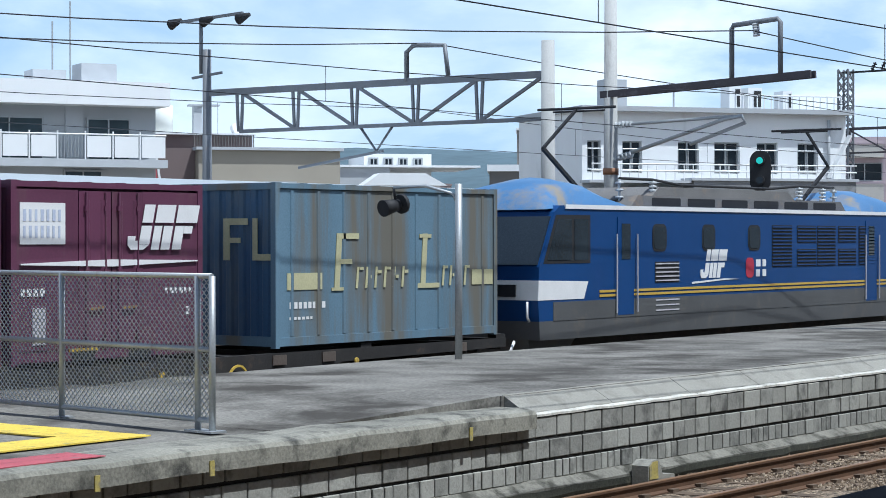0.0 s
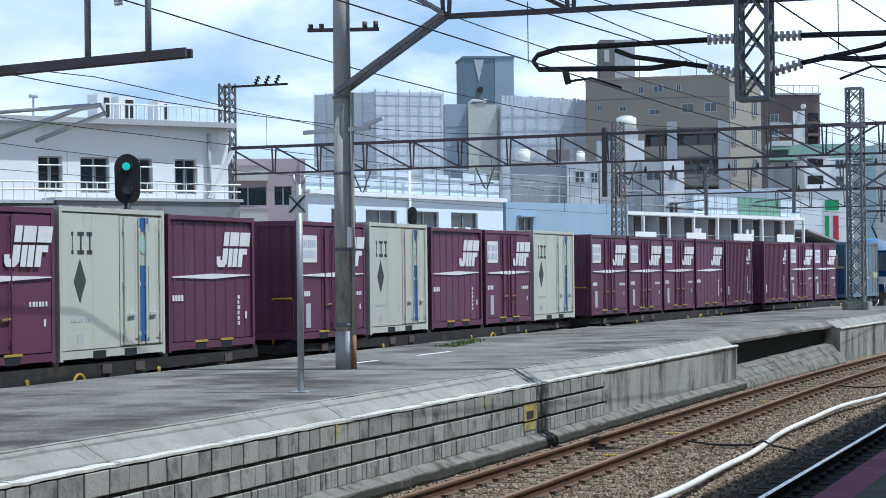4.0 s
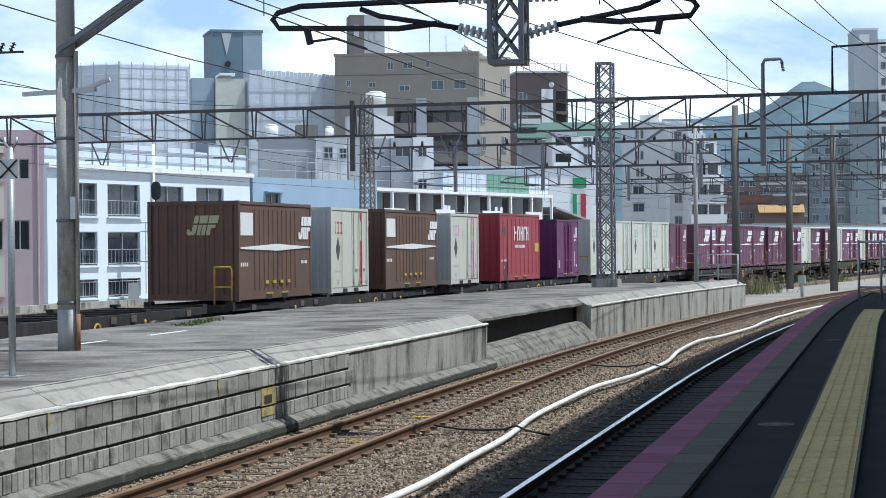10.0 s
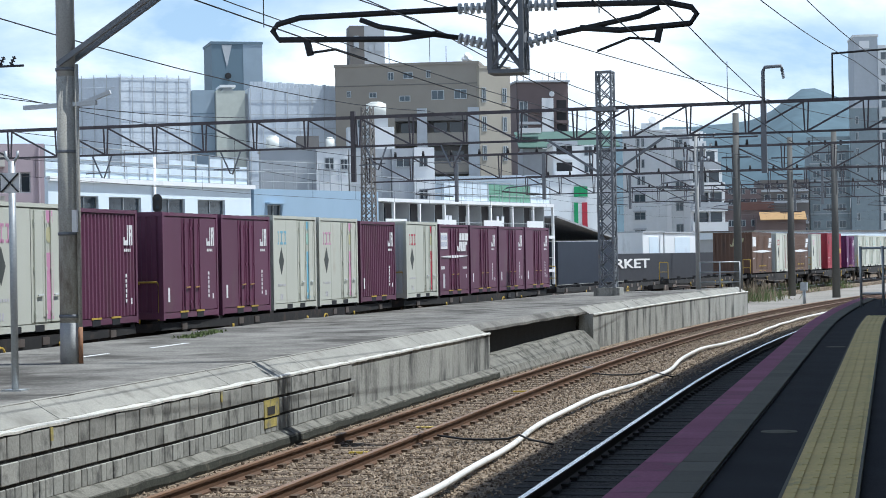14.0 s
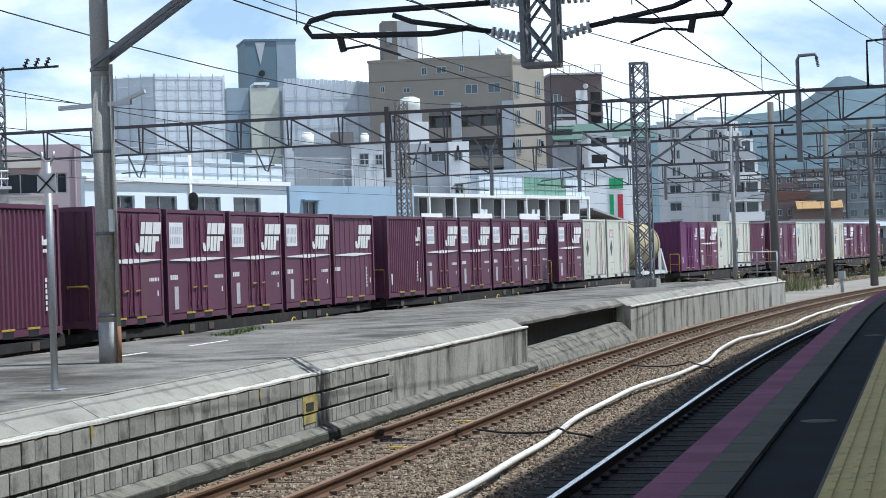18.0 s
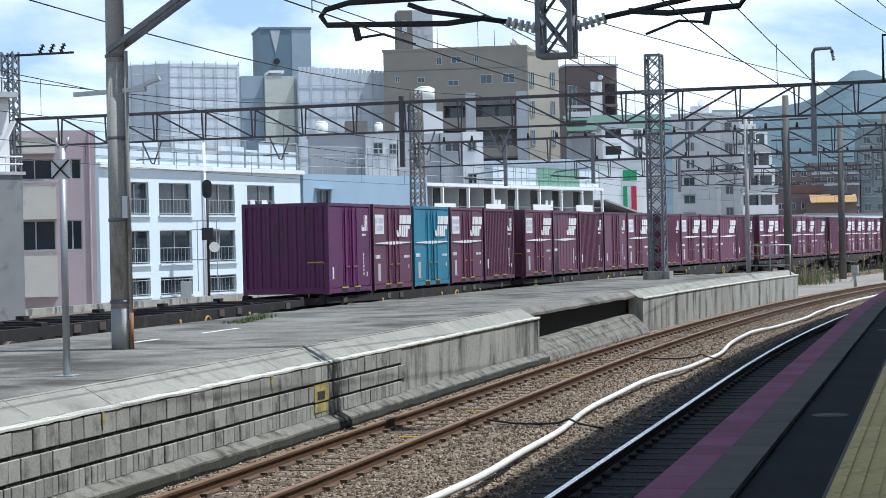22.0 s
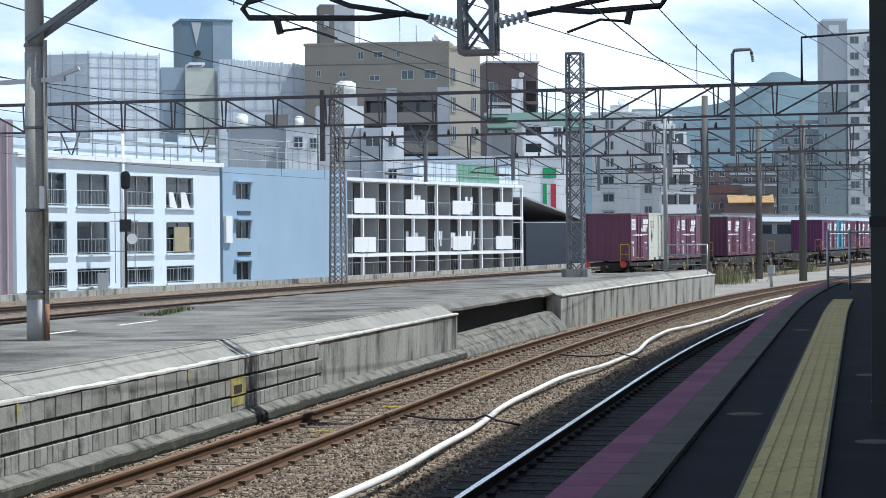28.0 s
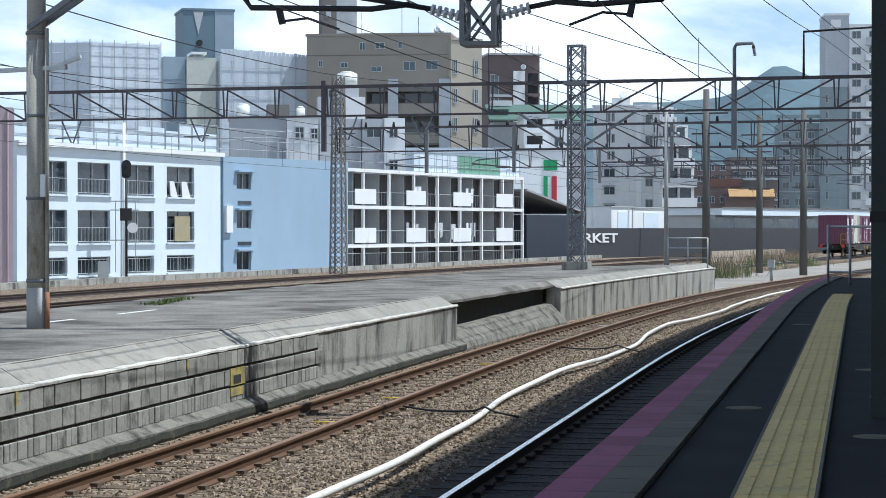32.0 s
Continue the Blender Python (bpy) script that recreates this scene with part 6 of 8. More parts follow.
tube(bm, (-34.4, 0, -0.3), (-34.4, 0, 7.6), 0.14, 12, 0.11)
strut(bm, (-35.3, 0, 8.35), (-33.2, 0, 8.45), 0.07)
tube(bm, (-34.6, 0, 7.0), (-34.6, 0, 8.4), 0.05)
strut(bm, (-34.9, 0, 6.9), (-33.9, 0, 7.0), 0.06)
part("timber_pole", bm, M_STEEL_GREY, trB)
bm = B()
for x in (-35.4, -34.3, -33.1):
    tube(bm, (x - 0.25, 0, 8.3), (x + 0.12, 0, 8.4), 0.14, 10, 0.05)
part("insulator", bm, M_BLACK, trB)
truss(trB, -34.3, -24.2, 6.5, 5.5, 1.7, M_STEEL_GREY, start=1.0, planes=(0.0,), web=0.06)
bm = B()
bent(bm, [(-28.1, 0, 6.5), (-28.1, 0, 7.2), (-27.9, 0, 7.35), (-27.0, 0, 7.3), (-26.9, 0, 6.6)], 0.06, 8)
bent(bm, [(-29.5, 0, 5.5), (-29.0, 0, 4.9), (-28.5, 0, 5.5)], 0.035)
strut(bm, (-31.4, 0, 4.55), (-28.8, 0, 4.9), 0.06)
part("wire_frame", bm, M_STEEL_GREY, trB)


# colour light signals
def signal(m, h, lit):
    c = thing("railway_signal", "black oval two-lamp railway signal with hoods", "railway signal", "railway signals", m)
    bm = B()
    tube(bm, (0, 0, 0), (0, 0, h - 0.5), 0.07, 10)
    part("post", bm, M_BLACK, c)
    bm = B()
    pts = [(0.27 * math.cos(a), (0.52 if math.sin(a) >= 0 else -0.52) * 0.5 + 0.27 * math.sin(a)) for a in [2 * math.pi * i / 24 for i in range(24)]]
    a_ = [bm.verts.new((px_, -0.02, h + pz_)) for px_, pz_ in pts]
    b_ = [bm.verts.new((px_, 0.05, h + pz_)) for px_, pz_ in pts]
    bm.faces.new(a_[::-1])
    bm.faces.new(b_)
    for i in range(24):
        j = (i + 1) % 24
        bm.faces.new((a_[i], a_[j], b_[j], b_[i]))
    part("back_board", bm, M_BLACK, c)
    for dz, k in ((0.26, "g"), (-0.24, "r")):
        bm = B()
        tube(bm, (0, -0.22, h + dz), (0, -0.02, h + dz), 0.12, 14)
        hd = part("lamp_hood", bm, M_BLACK, c)
        bm = B()
        tube(bm, (0, -0.235, h + dz), (0, -0.225, h + dz), 0.085, 14)
        part("lens", bm, lit if k == "g" else M_GLASS, hd)
    return c


M_GREENLAMP = glow("green_lamp", (0.05, 0.55, 0.45), 0.5)
signal(pose(-20.1, 37.3, 0.0, 0, 0, 22), 4.54, M_GREENLAMP)
sg2 = signal(pose(-40.65, 112.0, -0.4, 0, 0, 20), 6.2, M_GLASS)
bm = B()
for z in (4.4, 3.9, 2.2):
    strut(bm, (-0.9, 0, z), (0.7, 0, z), 0.06)
for x in (-0.6, 0.5):
    strut(bm, (x, 0, 0.4), (x, 0, 4.4), 0.05)
part("ladder", bm, M_GALV, sg2)
bm = B()
tube(bm, (0.35, -0.2, 2.9), (0.35, -0.15, 2.9), 0.3, 14)
part("round_plate", bm, M_MARK, sg2)
bm = B()
box(bm, -0.35, 0.3, -0.2, 0.2, 3.3, 4.0)
part("relay_box", bm, M_BLACK, sg2)
bm = B()
box(bm, -1.6, -1.0, -0.2, 0.2, 0.0, 1.0)
part("cable_box", bm, M_GALV, sg2)

# lamp post with a bent arm and a floodlight
lp = thing("platform_lamp_post", "slim grey lamp post with a dark floodlight on the platform", "lamp post", "", pose(-13.7, 15.0, PZ + 0.12))
bm = B()
tube(bm, (0, 0, 0), (0, 0, 2.65), 0.055, 10)
part("post", bm, M_GALV, lp)
bm = B()
bent(bm, [(0, 0, 2.3), (-0.08, -0.03, 2.5), (-0.5, -0.15, 2.62), (-1.0, -0.3, 2.6)], 0.025, 8)
part("arm", bm, M_GALV, lp)
bm = B()
tube(bm, (-1.05, -0.5, 2.28), (-1.0, -0.2, 2.34), 0.13, 14, 0.09)
tube(bm, (-1.0, -0.25, 2.36), (-1.0, -0.3, 2.6), 0.02)
tube(bm, (-0.98, -0.16, 2.35), (-0.97, -0.10, 2.36), 0.15, 14)
part("floodlight", bm, M_BLACK, lp)

# wire-mesh fence across the platform
fn = thing("mesh_fence", "grey steel fence with diamond wire mesh across the platform", "fence", "", pose(-9.42, 4.77, PZ + 0.02, 0, 0, -8))
W_, H_ = 5.2, 1.55
for x in (0.0, -0.22, -2.5, -4.9):
    bm = B()
    tube(bm, (x, 0, 0), (x, 0, H_), 0.035, 10)
    box(bm, x - 0.1, x + 0.1, -0.1, 0.1, 0, 0.02)
    part("post", bm, M_GALV, fn)
for z in (0.12, 0.82, H_):
    bm = B()
    tube(bm, (0, 0, z), (-W_, 0, z), 0.028, 8)
    part("rail", bm, M_GALV, fn)
bm = B()
d = 0.075
k = int((W_ + H_) / d)
for i in range(k):
    x0 = -W_ + i * d - H_
    a = (max(x0, -W_), 0.0, max(0.0, -W_ - x0))
    bx = min(x0 + H_, 0.0)
    strut(bm, (a[0], 0.004, 0.12 + a[2] * 0.92), (bx, 0.004, 0.12 + (bx - x0) * 0.92), 0.008)
    strut(bm, (a[0], -0.004, H_ - a[2] * 0.92), (bx, -0.004, H_ - (bx - x0) * 0.92), 0.008)
part("wire_mesh", bm, M_GALV, fn)
# far fence and steel rails at the platform's end
ff_ = thing("steel_guard_fence", "pale steel guard rail fence at the platform end", "fence", "", pose(-6.78, 84.1, 0, 0, 0, -5))
for x in (-0.8, 0.0, 0.8):
    bm = B()
    tube(bm, (x, 0, PZ), (x, 0, PZ + 1.2), 0.03, 8)
    part("post", bm, M_GALV, ff_)
for z in (0.4, 0.8, 1.2):
    bm = B()
    tube(bm, (-0.8, 0, PZ + z), (0.8, 0, PZ + z), 0.025, 8)
    part("rail", bm, M_GALV, ff_)
og = thing("platform_end_gate", "grey steel barrier at the end of the dark platform", "barrier", "", on_track(53.8, -0.9))
for x in (-0.2, 0.35, 1.0, 1.7, 2.4):
    bm = B()
    tube(bm, (x, 0, OZ - 0.03), (x, 0, OZ + 1.5), 0.035, 8)
    part("post", bm, M_GALV, og)
for z in (0.3, 1.45):
    bm = B()
    tube(bm, (-0.2, 0, OZ + z), (2.4, 0, OZ + z), 0.03, 8)
    part("rail", bm, M_GALV, og)
up_ = thing("utility_pole", "slim pale utility pole with small cross arms at the platform end", "utility pole", "", pose(-7.75, 85.2, 0, 0, 0, -5))
bm = B()
tube(bm, (0, 0, PZ - 0.01), (0, 0, 7.4), 0.10, 10, 0.075)
part("shaft", bm, M_POLE, up_)
for z, w in ((7.15, 0.75), (6.75, 0.6), (6.2, 0.5)):
    bm = B()
    strut(bm, (-w, 0, z), (w, 0, z), 0.06)
    part("cross_arm", bm, M_STEEL_GREY, up_)
    for x in (-w, -w / 2, w / 2, w):
        bm = B()
        tube(bm, (x, 0, z + 0.03), (x, 0, z + 0.17), 0.045, 8)
        part("insulator", bm, M_INSUL, up_)
pk = thing("track_marker", "short grey trackside marker post", "marker", "", on_track(104, -8.9))
bm = B()
tube(bm, (0, 0, -0.2), (0, 0, 0.6), 0.08, 8)
box(bm, -0.16, 0.16, -0.16, 0.16, 0.5, 0.9)
part("post", bm, M_GALV, pk)


# ---- wires ----
def wire(pts, r=0.02, sag=0.25, name="overhead_wire", label="dark overhead wire", seg=8):
    bm = B()
    q = [Vector(pts[0])]
    for a, b in zip(pts, pts[1:]):
        a, b = Vector(a), Vector(b)
        for i in range(1, seg + 1):
            t = i / seg
            p = a.lerp(b, t)
            p.z -= sag * 4 * t * (1 - t)
            q.append(p)
    bent(bm, q, r, 5)
    return tagged(part(name, bm, M_WIRE), label=label, category="wire", group="overhead wires")


SUP = [-20, 31, 78.2, 112, 150, 188, 240]


def hung(s, n, z):
    return gate(n, z) if s == 31 and n > -12 else at(s, n, z)


for n_, zc in ((-3.16, 5.15), (-7.07, 5.15), (-17.43, 5.1), (-26.4, 5.1)):
    wire([hung(s_, n_ + (0.15 if i % 2 else -0.15), zc) for i, s_ in enumerate(SUP)], 0.008, 0.0, "contact_wire", "thin dark contact wire over the track")
    wire([hung(s_, n_, zc + 0.95) for s_ in SUP], 0.009, 0.45, "messenger_wire", "sagging messenger wire over the track")
    bm = B()
    for a, b in zip(SUP, SUP[1:]):
        for i in range(1, 7):
            t = i / 7
            p_ = hung(a, n_, zc).lerp(hung(b, n_, zc), t)
            tube(bm, p_, p_ + Vector((0, 0, 0.95 - 0.45 * 4 * t * (1 - t))), 0.006, 4)
    tagged(part("wire_droppers", bm, M_WIRE), label="thin droppers between messenger and contact wire", category="wire", group="overhead wires")
wire([at(-20, -5.5, 8.3), gate(-4.4, 8.5), at(78.2, -3.0, 9.45), at(150, -4, 9.6)], 0.013, 0.3, "feeder_wire", "dark feeder wire above the beams")
wire([at(-20, -14.3, 8.6), gate(-14.3, 9.1), at(78.2, -7.1, 8.45), at(112, -6, 9.2)], 0.014, 0.2, "feeder_wire", "dark feeder wire above the beams")
wire([at(-20, -4.3, 8.3), gate(-3.2, 8.5), at(78.2, -2.1, 9.45), at(150, -3, 9.6)], 0.013, 0.3, "feeder_wire", "dark feeder wire above the beams")
wire([at(-20, -13.4, 7.4), gate(-14.2, 8.2), at(112, -14.9, 8.7), at(150, -14, 8.7)], 0.012, 0.8, "line_wire", "dark line wire along the platform posts")
wire([at(-20, -11.2, 7.4), gate(-11.4, 8.2), at(112, -12.0, 8.7), at(150, -12, 8.7)], 0.012, 0.8, "line_wire", "dark line wire along the platform posts")
wire([(-30.04, 2.86, 7.4), (-16.66, 30.22, 7.35), at(78.2, -19.5, 8.2), at(112, -19.5, 8.4)], 0.014, 0.5, "feeder_wire", "dark feeder wire above the beams")
wire([(-31.59, -2, 7.3), (-24.45, 28.99, 7.42), at(78.2, -27, 8.2)], 0.014, 0.6, "feeder_wire", "dark feeder wire above the beams")


# ---- buildings ----
def grid_wall(name, parent, L, z0, z1, cols, rows, material, thick=0.3, label=""):
    """One wall sheet along local x with real openings through it."""
    bm = B()
    xs_ = [0.0] + [v for ab in cols for v in ab] + [L]
    zs_ = [z0] + [v for ab in rows for v in ab] + [z1]
    nx, nz = len(xs_) - 1, len(zs_) - 1
    solid = [[not (i % 2 == 1 and k % 2 == 1) for k in range(nz)] for i in range(nx)]
    fv = [[bm.verts.new((x, 0, z)) for z in zs_] for x in xs_]
    bv = [[bm.verts.new((x, thick, z)) for z in zs_] for x in xs_]

    def full(i, k):
        return 0 <= i < nx and 0 <= k < nz and solid[i][k]

    for i in range(nx):
        for k in range(nz):
            if not solid[i][k]:
                continue
            bm.faces.new((fv[i][k], fv[i + 1][k], fv[i + 1][k + 1], fv[i][k + 1]))
            bm.faces.new((bv[i][k], bv[i][k + 1], bv[i + 1][k + 1], bv[i + 1][k]))
            for di, dk, p, q in ((-1, 0, (i, k), (i, k + 1)), (1, 0, (i + 1, k), (i + 1, k + 1)), (0, -1, (i, k), (i + 1, k)), (0, 1, (i, k + 1), (i + 1, k + 1))):
                if not full(i + di, k + dk):
                    bm.faces.new((fv[p[0]][p[1]], fv[q[0]][q[1]], bv[q[0]][q[1]], bv[p[0]][p[1]]))
    return part(name, bm, material, parent, label)


def window_unit(c, x0, x1, z0, z1, y, frame_mat, pane_mat, mull=1, rail=False):
    bm = B()
    t = 0.05
    box(bm, x0, x0 + t, y - 0.03, y + 0.03, z0, z1)
    box(bm, x1 - t, x1, y - 0.03, y + 0.03, z0, z1)
    box(bm, x0 + t, x1 - t, y - 0.03, y + 0.03, z0, z0 + t)
    box(bm, x0 + t, x1 - t, y - 0.03, y + 0.03, z1 - t, z1)
    for i in range(mull):
        xm = x0 + (x1 - x0) * (i + 1) / (mull + 1)
        box(bm, xm - 0.03, xm + 0.03, y - 0.03, y + 0.03, z0 + t, z1 - t)
    w = part("window", bm, frame_mat, c)
    bm = B()
    box(bm, x0 + t, x1 - t, y + 0.032, y + 0.05, z0 + t, z1 - t)
    part("pane", bm, pane_mat, w)
    if rail:
        bm = B()
        for z in (z0 + 0.12, z0 + 0.9):
            tube(bm, (x0, y - 0.16, z), (x1, y - 0.16, z), 0.025, 6)
        k = int((x1 - x0) / 0.35)
        for i in range(k + 1):
            tube(bm, (x0 + (x1 - x0) * i / k, y - 0.16, z0 + 0.12), (x0 + (x1 - x0) * i / k, y - 0.16, z0 + 0.9), 0.014, 5)
        part("window_rail", bm, M_GALV, w)
    return w


def building(name, label, A, Bp, depth, z0, z1, wall, cols=(), rows=(), win=M_GLASS, trim=None, mull=1, rail=False, parapet=0.35, sill=False, category="building"):
    A, Bp = Vector((*A, 0)), Vector((*Bp, 0))
    L = (Bp - A).length
    yaw = math.degrees(math.atan2(Bp.y - A.y, Bp.x - A.x))
    c = thing(name, label, category, "buildings behind the railway", pose(A.x, A.y, 0, 0, 0, yaw))
    if cols and rows:
        grid_wall("front_wall", c, L, z0, z1, cols, rows, wall)
    else:
        bm = B()
        box(bm, 0, L, 0, 0.3, z0, z1)
        part("front_wall", bm, wall, c)
    for a_, b_, p_, q_ in ((0, 0.3, 0.3, depth), (L - 0.3, L, 0.3, depth), (0.3, L - 0.3, depth - 0.3, depth)):
        bm = B()
        box(bm, a_, b_, p_, q_, z0, z1)
        part("side_wall", bm, wall, c)
    bm = B()
    box(bm, 0.3, L - 0.3, 0.3, depth - 0.3, z1 - parapet - 0.3, z1 - parapet)
    part("roof", bm, M_FLATROOF, c)
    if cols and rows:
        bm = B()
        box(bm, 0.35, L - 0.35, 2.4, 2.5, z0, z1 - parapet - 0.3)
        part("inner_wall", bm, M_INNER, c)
    for r in rows:
        for k in cols:
            window_unit(c, k[0], k[1], r[0], r[1], 0.16, trim or M_GALV, win, mull, rail)
    if sill:
        for r in rows:
            for k in cols:
                bm = B()
                box(bm, k[0] - 0.1, k[1] + 0.1, -0.14, 0.0, r[0] - 0.09, r[0] - 0.004)
                part("window_sill", bm, wall, c)
    return c, L


M_GREENSCR = mat("green_screen", (0.16, 0.33, 0.24), 0.7, var=0.15, bump=0.05)
M_SCREEN = mat("pale_blue_screen", (0.60, 0.68, 0.75), 0.7, var=0.15, scale=1.5, bump=0.05)
M_BEIGE_S = mat("beige_stone", (0.38, 0.33, 0.26), 0.9, var=0.3, scale=2, bump=0.3)
M_FLATROOF = mat("flat_roof", (0.32, 0.33, 0.34), 0.9, var=0.2, bump=0.1)
# inner walls carry the indoor shade in their dark colour
M_INNER = mat("interior_shade", (0.10, 0.095, 0.10), 0.9, var=0.4, scale=0.7, bump=0)
M_PALE = mat("pale_blue_white_render", (0.68, 0.76, 0.82), 0.85, var=0.07, scale=0.8, bump=0.1, stain=(0.56, 0.61, 0.66), stain_scale=0.8, stain_at=0.58, streak=0.3)
M_BLUE = mat("light_blue_render", (0.31, 0.42, 0.53), 0.85, var=0.10, scale=0.5, fine=18, bump=0.3, stain=(0.29, 0.40, 0.50), stain_scale=0.9, stain_at=0.55, streak=0.4)
M_PINKB = mat("dusty_pink_render", (0.45, 0.37, 0.40), 0.85, var=0.1, scale=0.6, bump=0.1)
M_WHITEB = mat("white_render", (0.78, 0.79, 0.79), 0.8, var=0.07, scale=0.6, bump=0.08, stain=(0.55, 0.55, 0.54), stain_scale=0.8, stain_at=0.6, streak=0.3)
M_GREYB = mat("grey_render", (0.43, 0.45, 0.47), 0.85, var=0.1, scale=0.5, bump=0.08)
M_BEIGE = mat("taupe_tile_render", (0.29, 0.262, 0.222), 0.85, var=0.1, scale=0.5, bump=0.08)
M_BEIGE_D = mat("dark_taupe", (0.16, 0.15, 0.14), 0.85, var=0.15, scale=0.5, bump=0.05)
M_SLATE = mat("slate_blue_panel", (0.13, 0.19, 0.235), 0.6, var=0.1, scale=0.4, bump=0.03)
M_BROWNB = mat("brown_brick_tile", (0.17, 0.13, 0.125), 0.85, var=0.15, scale=0.5, bump=0.05)
M_NAVY = mat("navy_metal_sheet", (0.03, 0.038, 0.055), 0.5, var=0.15, scale=1, bump=0.05)
M_GREENP = mat("green_sign_paint", (0.02, 0.30, 0.11), 0.5, bump=0)
M_REDP = mat("red_sign_paint", (0.45, 0.03, 0.05), 0.5, bump=0)
M_LAUNDRY = mat("white_cloth", (0.75, 0.76, 0.78), 0.9, var=0.12, bump=0.1)
M_ORANGEB = mat("orange_awning", (0.40, 0.25, 0.11), 0.8, var=0.1, bump=0)

# low wall beside the far track
bm = B()
sweep(bm, [(-38.2, -0.4), (-38.2, 0.12), (-37.9, 0.12), (-37.9, -0.4)], 40, 190, 4)
structure("yard_wall", bm, M_WALL, "low grey concrete wall beside the far track")

# pale building with barred windows
pale, Lp = building("pale_apartment_house", "pale blue-white three-storey house with dark barred windows", (-44.4, 105.3), (-39.4, 125.7), 12, -0.4, 7.15, M_PALE,
    cols=((2.2, 4.6), (5.6, 8.8), (10.3, 13.4), (14.8, 17.9)), rows=((-0.2, 0.85), (1.6, 3.5), (4.35, 6.2)), rail=True, sill=True)
bm = B()
box(bm, -0.15, Lp + 0.15, -0.25, 0.0, 6.95, 7.2)
tube(bm, (10.0, -0.15, -0.3), (10.0, -0.15, 8.6), 0.09, 8)
part("cornice", bm, M_WHITEB, pale)
bm = B()
for i in range(15):
    x = i * Lp / 14
    tube(bm, (x, 0.2, 7.15), (x, 0.2, 8.9), 0.035, 6)
for z in (7.6, 8.2, 8.9):
    tube(bm, (0, 0.2, z), (Lp, 0.2, z), 0.03, 6)
part("roof_rail", bm, M_GALV, pale)
for i in range(14):
    bm = B()
    x = i * Lp / 14
    box(bm, x + 0.06, x + Lp / 14 - 0.06, 0.25, 0.28, 7.25, 8.0 + 0.5 * (i % 3 != 1) + (0.35 if i > 9 else 0))
    part("roof_screen", bm, M_SCREEN, pale)
bm = B()
for x0, x1, z0_, z1_ in ((15.0, 15.9, 4.3, 5.3), (16.3, 17.4, 4.2, 5.3)):
    prism(bm, [(x0, z1_), (x1 * 0.5 + x0 * 0.5, z1_), (x1, z0_), (x0 + 0.1, z0_ + 0.1)], 0, 0.04, Matrix(((0, 1, 0, 0), (1, 0, 0, -0.1), (0, 0, 1, 0), (0, 0, 0, 1))))
part("laundry", bm, M_LAUNDRY, pale, "white laundry over the window rail")
bm = B()
box(bm, 15.6, 17.3, -0.06, 0.0, 1.7, 3.2)
part("hanging_blanket", bm, M_TAN, pale, "yellow blanket hung at a window")
# blue house
blue, Lb = building("blue_house", "light blue rendered house with small windows", (-39.3, 126.0), (-34.2, 138.0), 10, -0.4, 7.0, M_BLUE,
    cols=((1.3, 2.7),), rows=((-0.2, 1.0), (2.45, 3.6), (4.95, 6.0)), mull=1)
bm = B()
for z in (1.05, 3.65, 6.05):
    box(bm, 1.1, 2.9, -0.35, 0.0, z, z + 0.09)
part("window_hood", bm, M_BLUE, blue)
bm = B()
for z in (4.0, 1.4):
    box(bm, 1.4, 2.7, -0.05, 0.0, z, z + 0.22)
part("vent", bm, M_GLASS, blue)
bm = B()
for i in range(12):
    tube(bm, (i * Lb / 11, 0.4, 7.0), (i * Lb / 11, 0.4, 8.8), 0.03, 6)
for z in (7.5, 8.1, 8.8):
    tube(bm, (0, 0.4, z), (Lb, 0.4, z), 0.025, 6)
part("roof_rail", bm, M_GALV, blue)
bm = B()
box(bm, 0.1, 0.7, -0.2, 0.0, 2.2, 3.9)
part("meter_box", bm, M_WHITEB, blue)

# white gallery apartments
A_, B_ = Vector((-34.8, 141.9, 0)), Vector((-27.2, 170.0, 0))
Lg = (B_ - A_).length
gal = thing("gallery_apartments", "white framed three-storey apartments with open galleries and laundry", "building", "buildings behind the railway", pose(A_.x, A_.y, 0, 0, 0, math.degrees(math.atan2(B_.y - A_.y, B_.x - A_.x))))
for z in (6.45, 3.85, 1.1):
    bm = B()
    box(bm, -2.4, Lg, 0.0, 2.2, z, z + 0.24)
    part("gallery_slab", bm, M_WHITEB, gal)
for i in range(9):
    x = -2.3 + i * (Lg + 2.2) / 8
    bm = B()
    box(bm, x - 0.085, x + 0.085, 0.004, 0.2, -0.3, 6.45)
    part("gallery_post", bm, M_WHITEB, gal)
    bm = B()
    box(bm, x - 0.05, x + 0.05, 0.9, 2.2, -0.3, 6.45)
    part("partition", bm, M_GREYB, gal)
# wall behind the galleries, its shade put into the colour
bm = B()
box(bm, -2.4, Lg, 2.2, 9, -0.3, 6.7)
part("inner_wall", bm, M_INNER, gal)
for i in range(8):
    x = -2.3 + i * (Lg + 2.2) / 8
    for z in (4.1, 1.35, -0.25):
        bm = B()
        box(bm, x + 0.5, x + 2.5, 2.12, 2.2, z, z + (2.05 if z > 0 else 1.2))
        part("glass_door", bm, M_GLASS, gal)
        bm = B()
        tube(bm, (x + 0.1, 0.05, z + 0.95), (x + 3.6, 0.05, z + 0.95), 0.025, 6)
        rail = part("balcony_rail", bm, M_GALV, gal)
        for k in range(9):
            bm = B()
            tube(bm, (x + 0.3 + k * 0.4, 0.05, z), (x + 0.3 + k * 0.4, 0.05, z + 0.95), 0.012, 5)
            part("baluster", bm, M_GALV, rail)
    if i % 2 == 0:
        for z in (4.1, 1.35):
            bm = B()
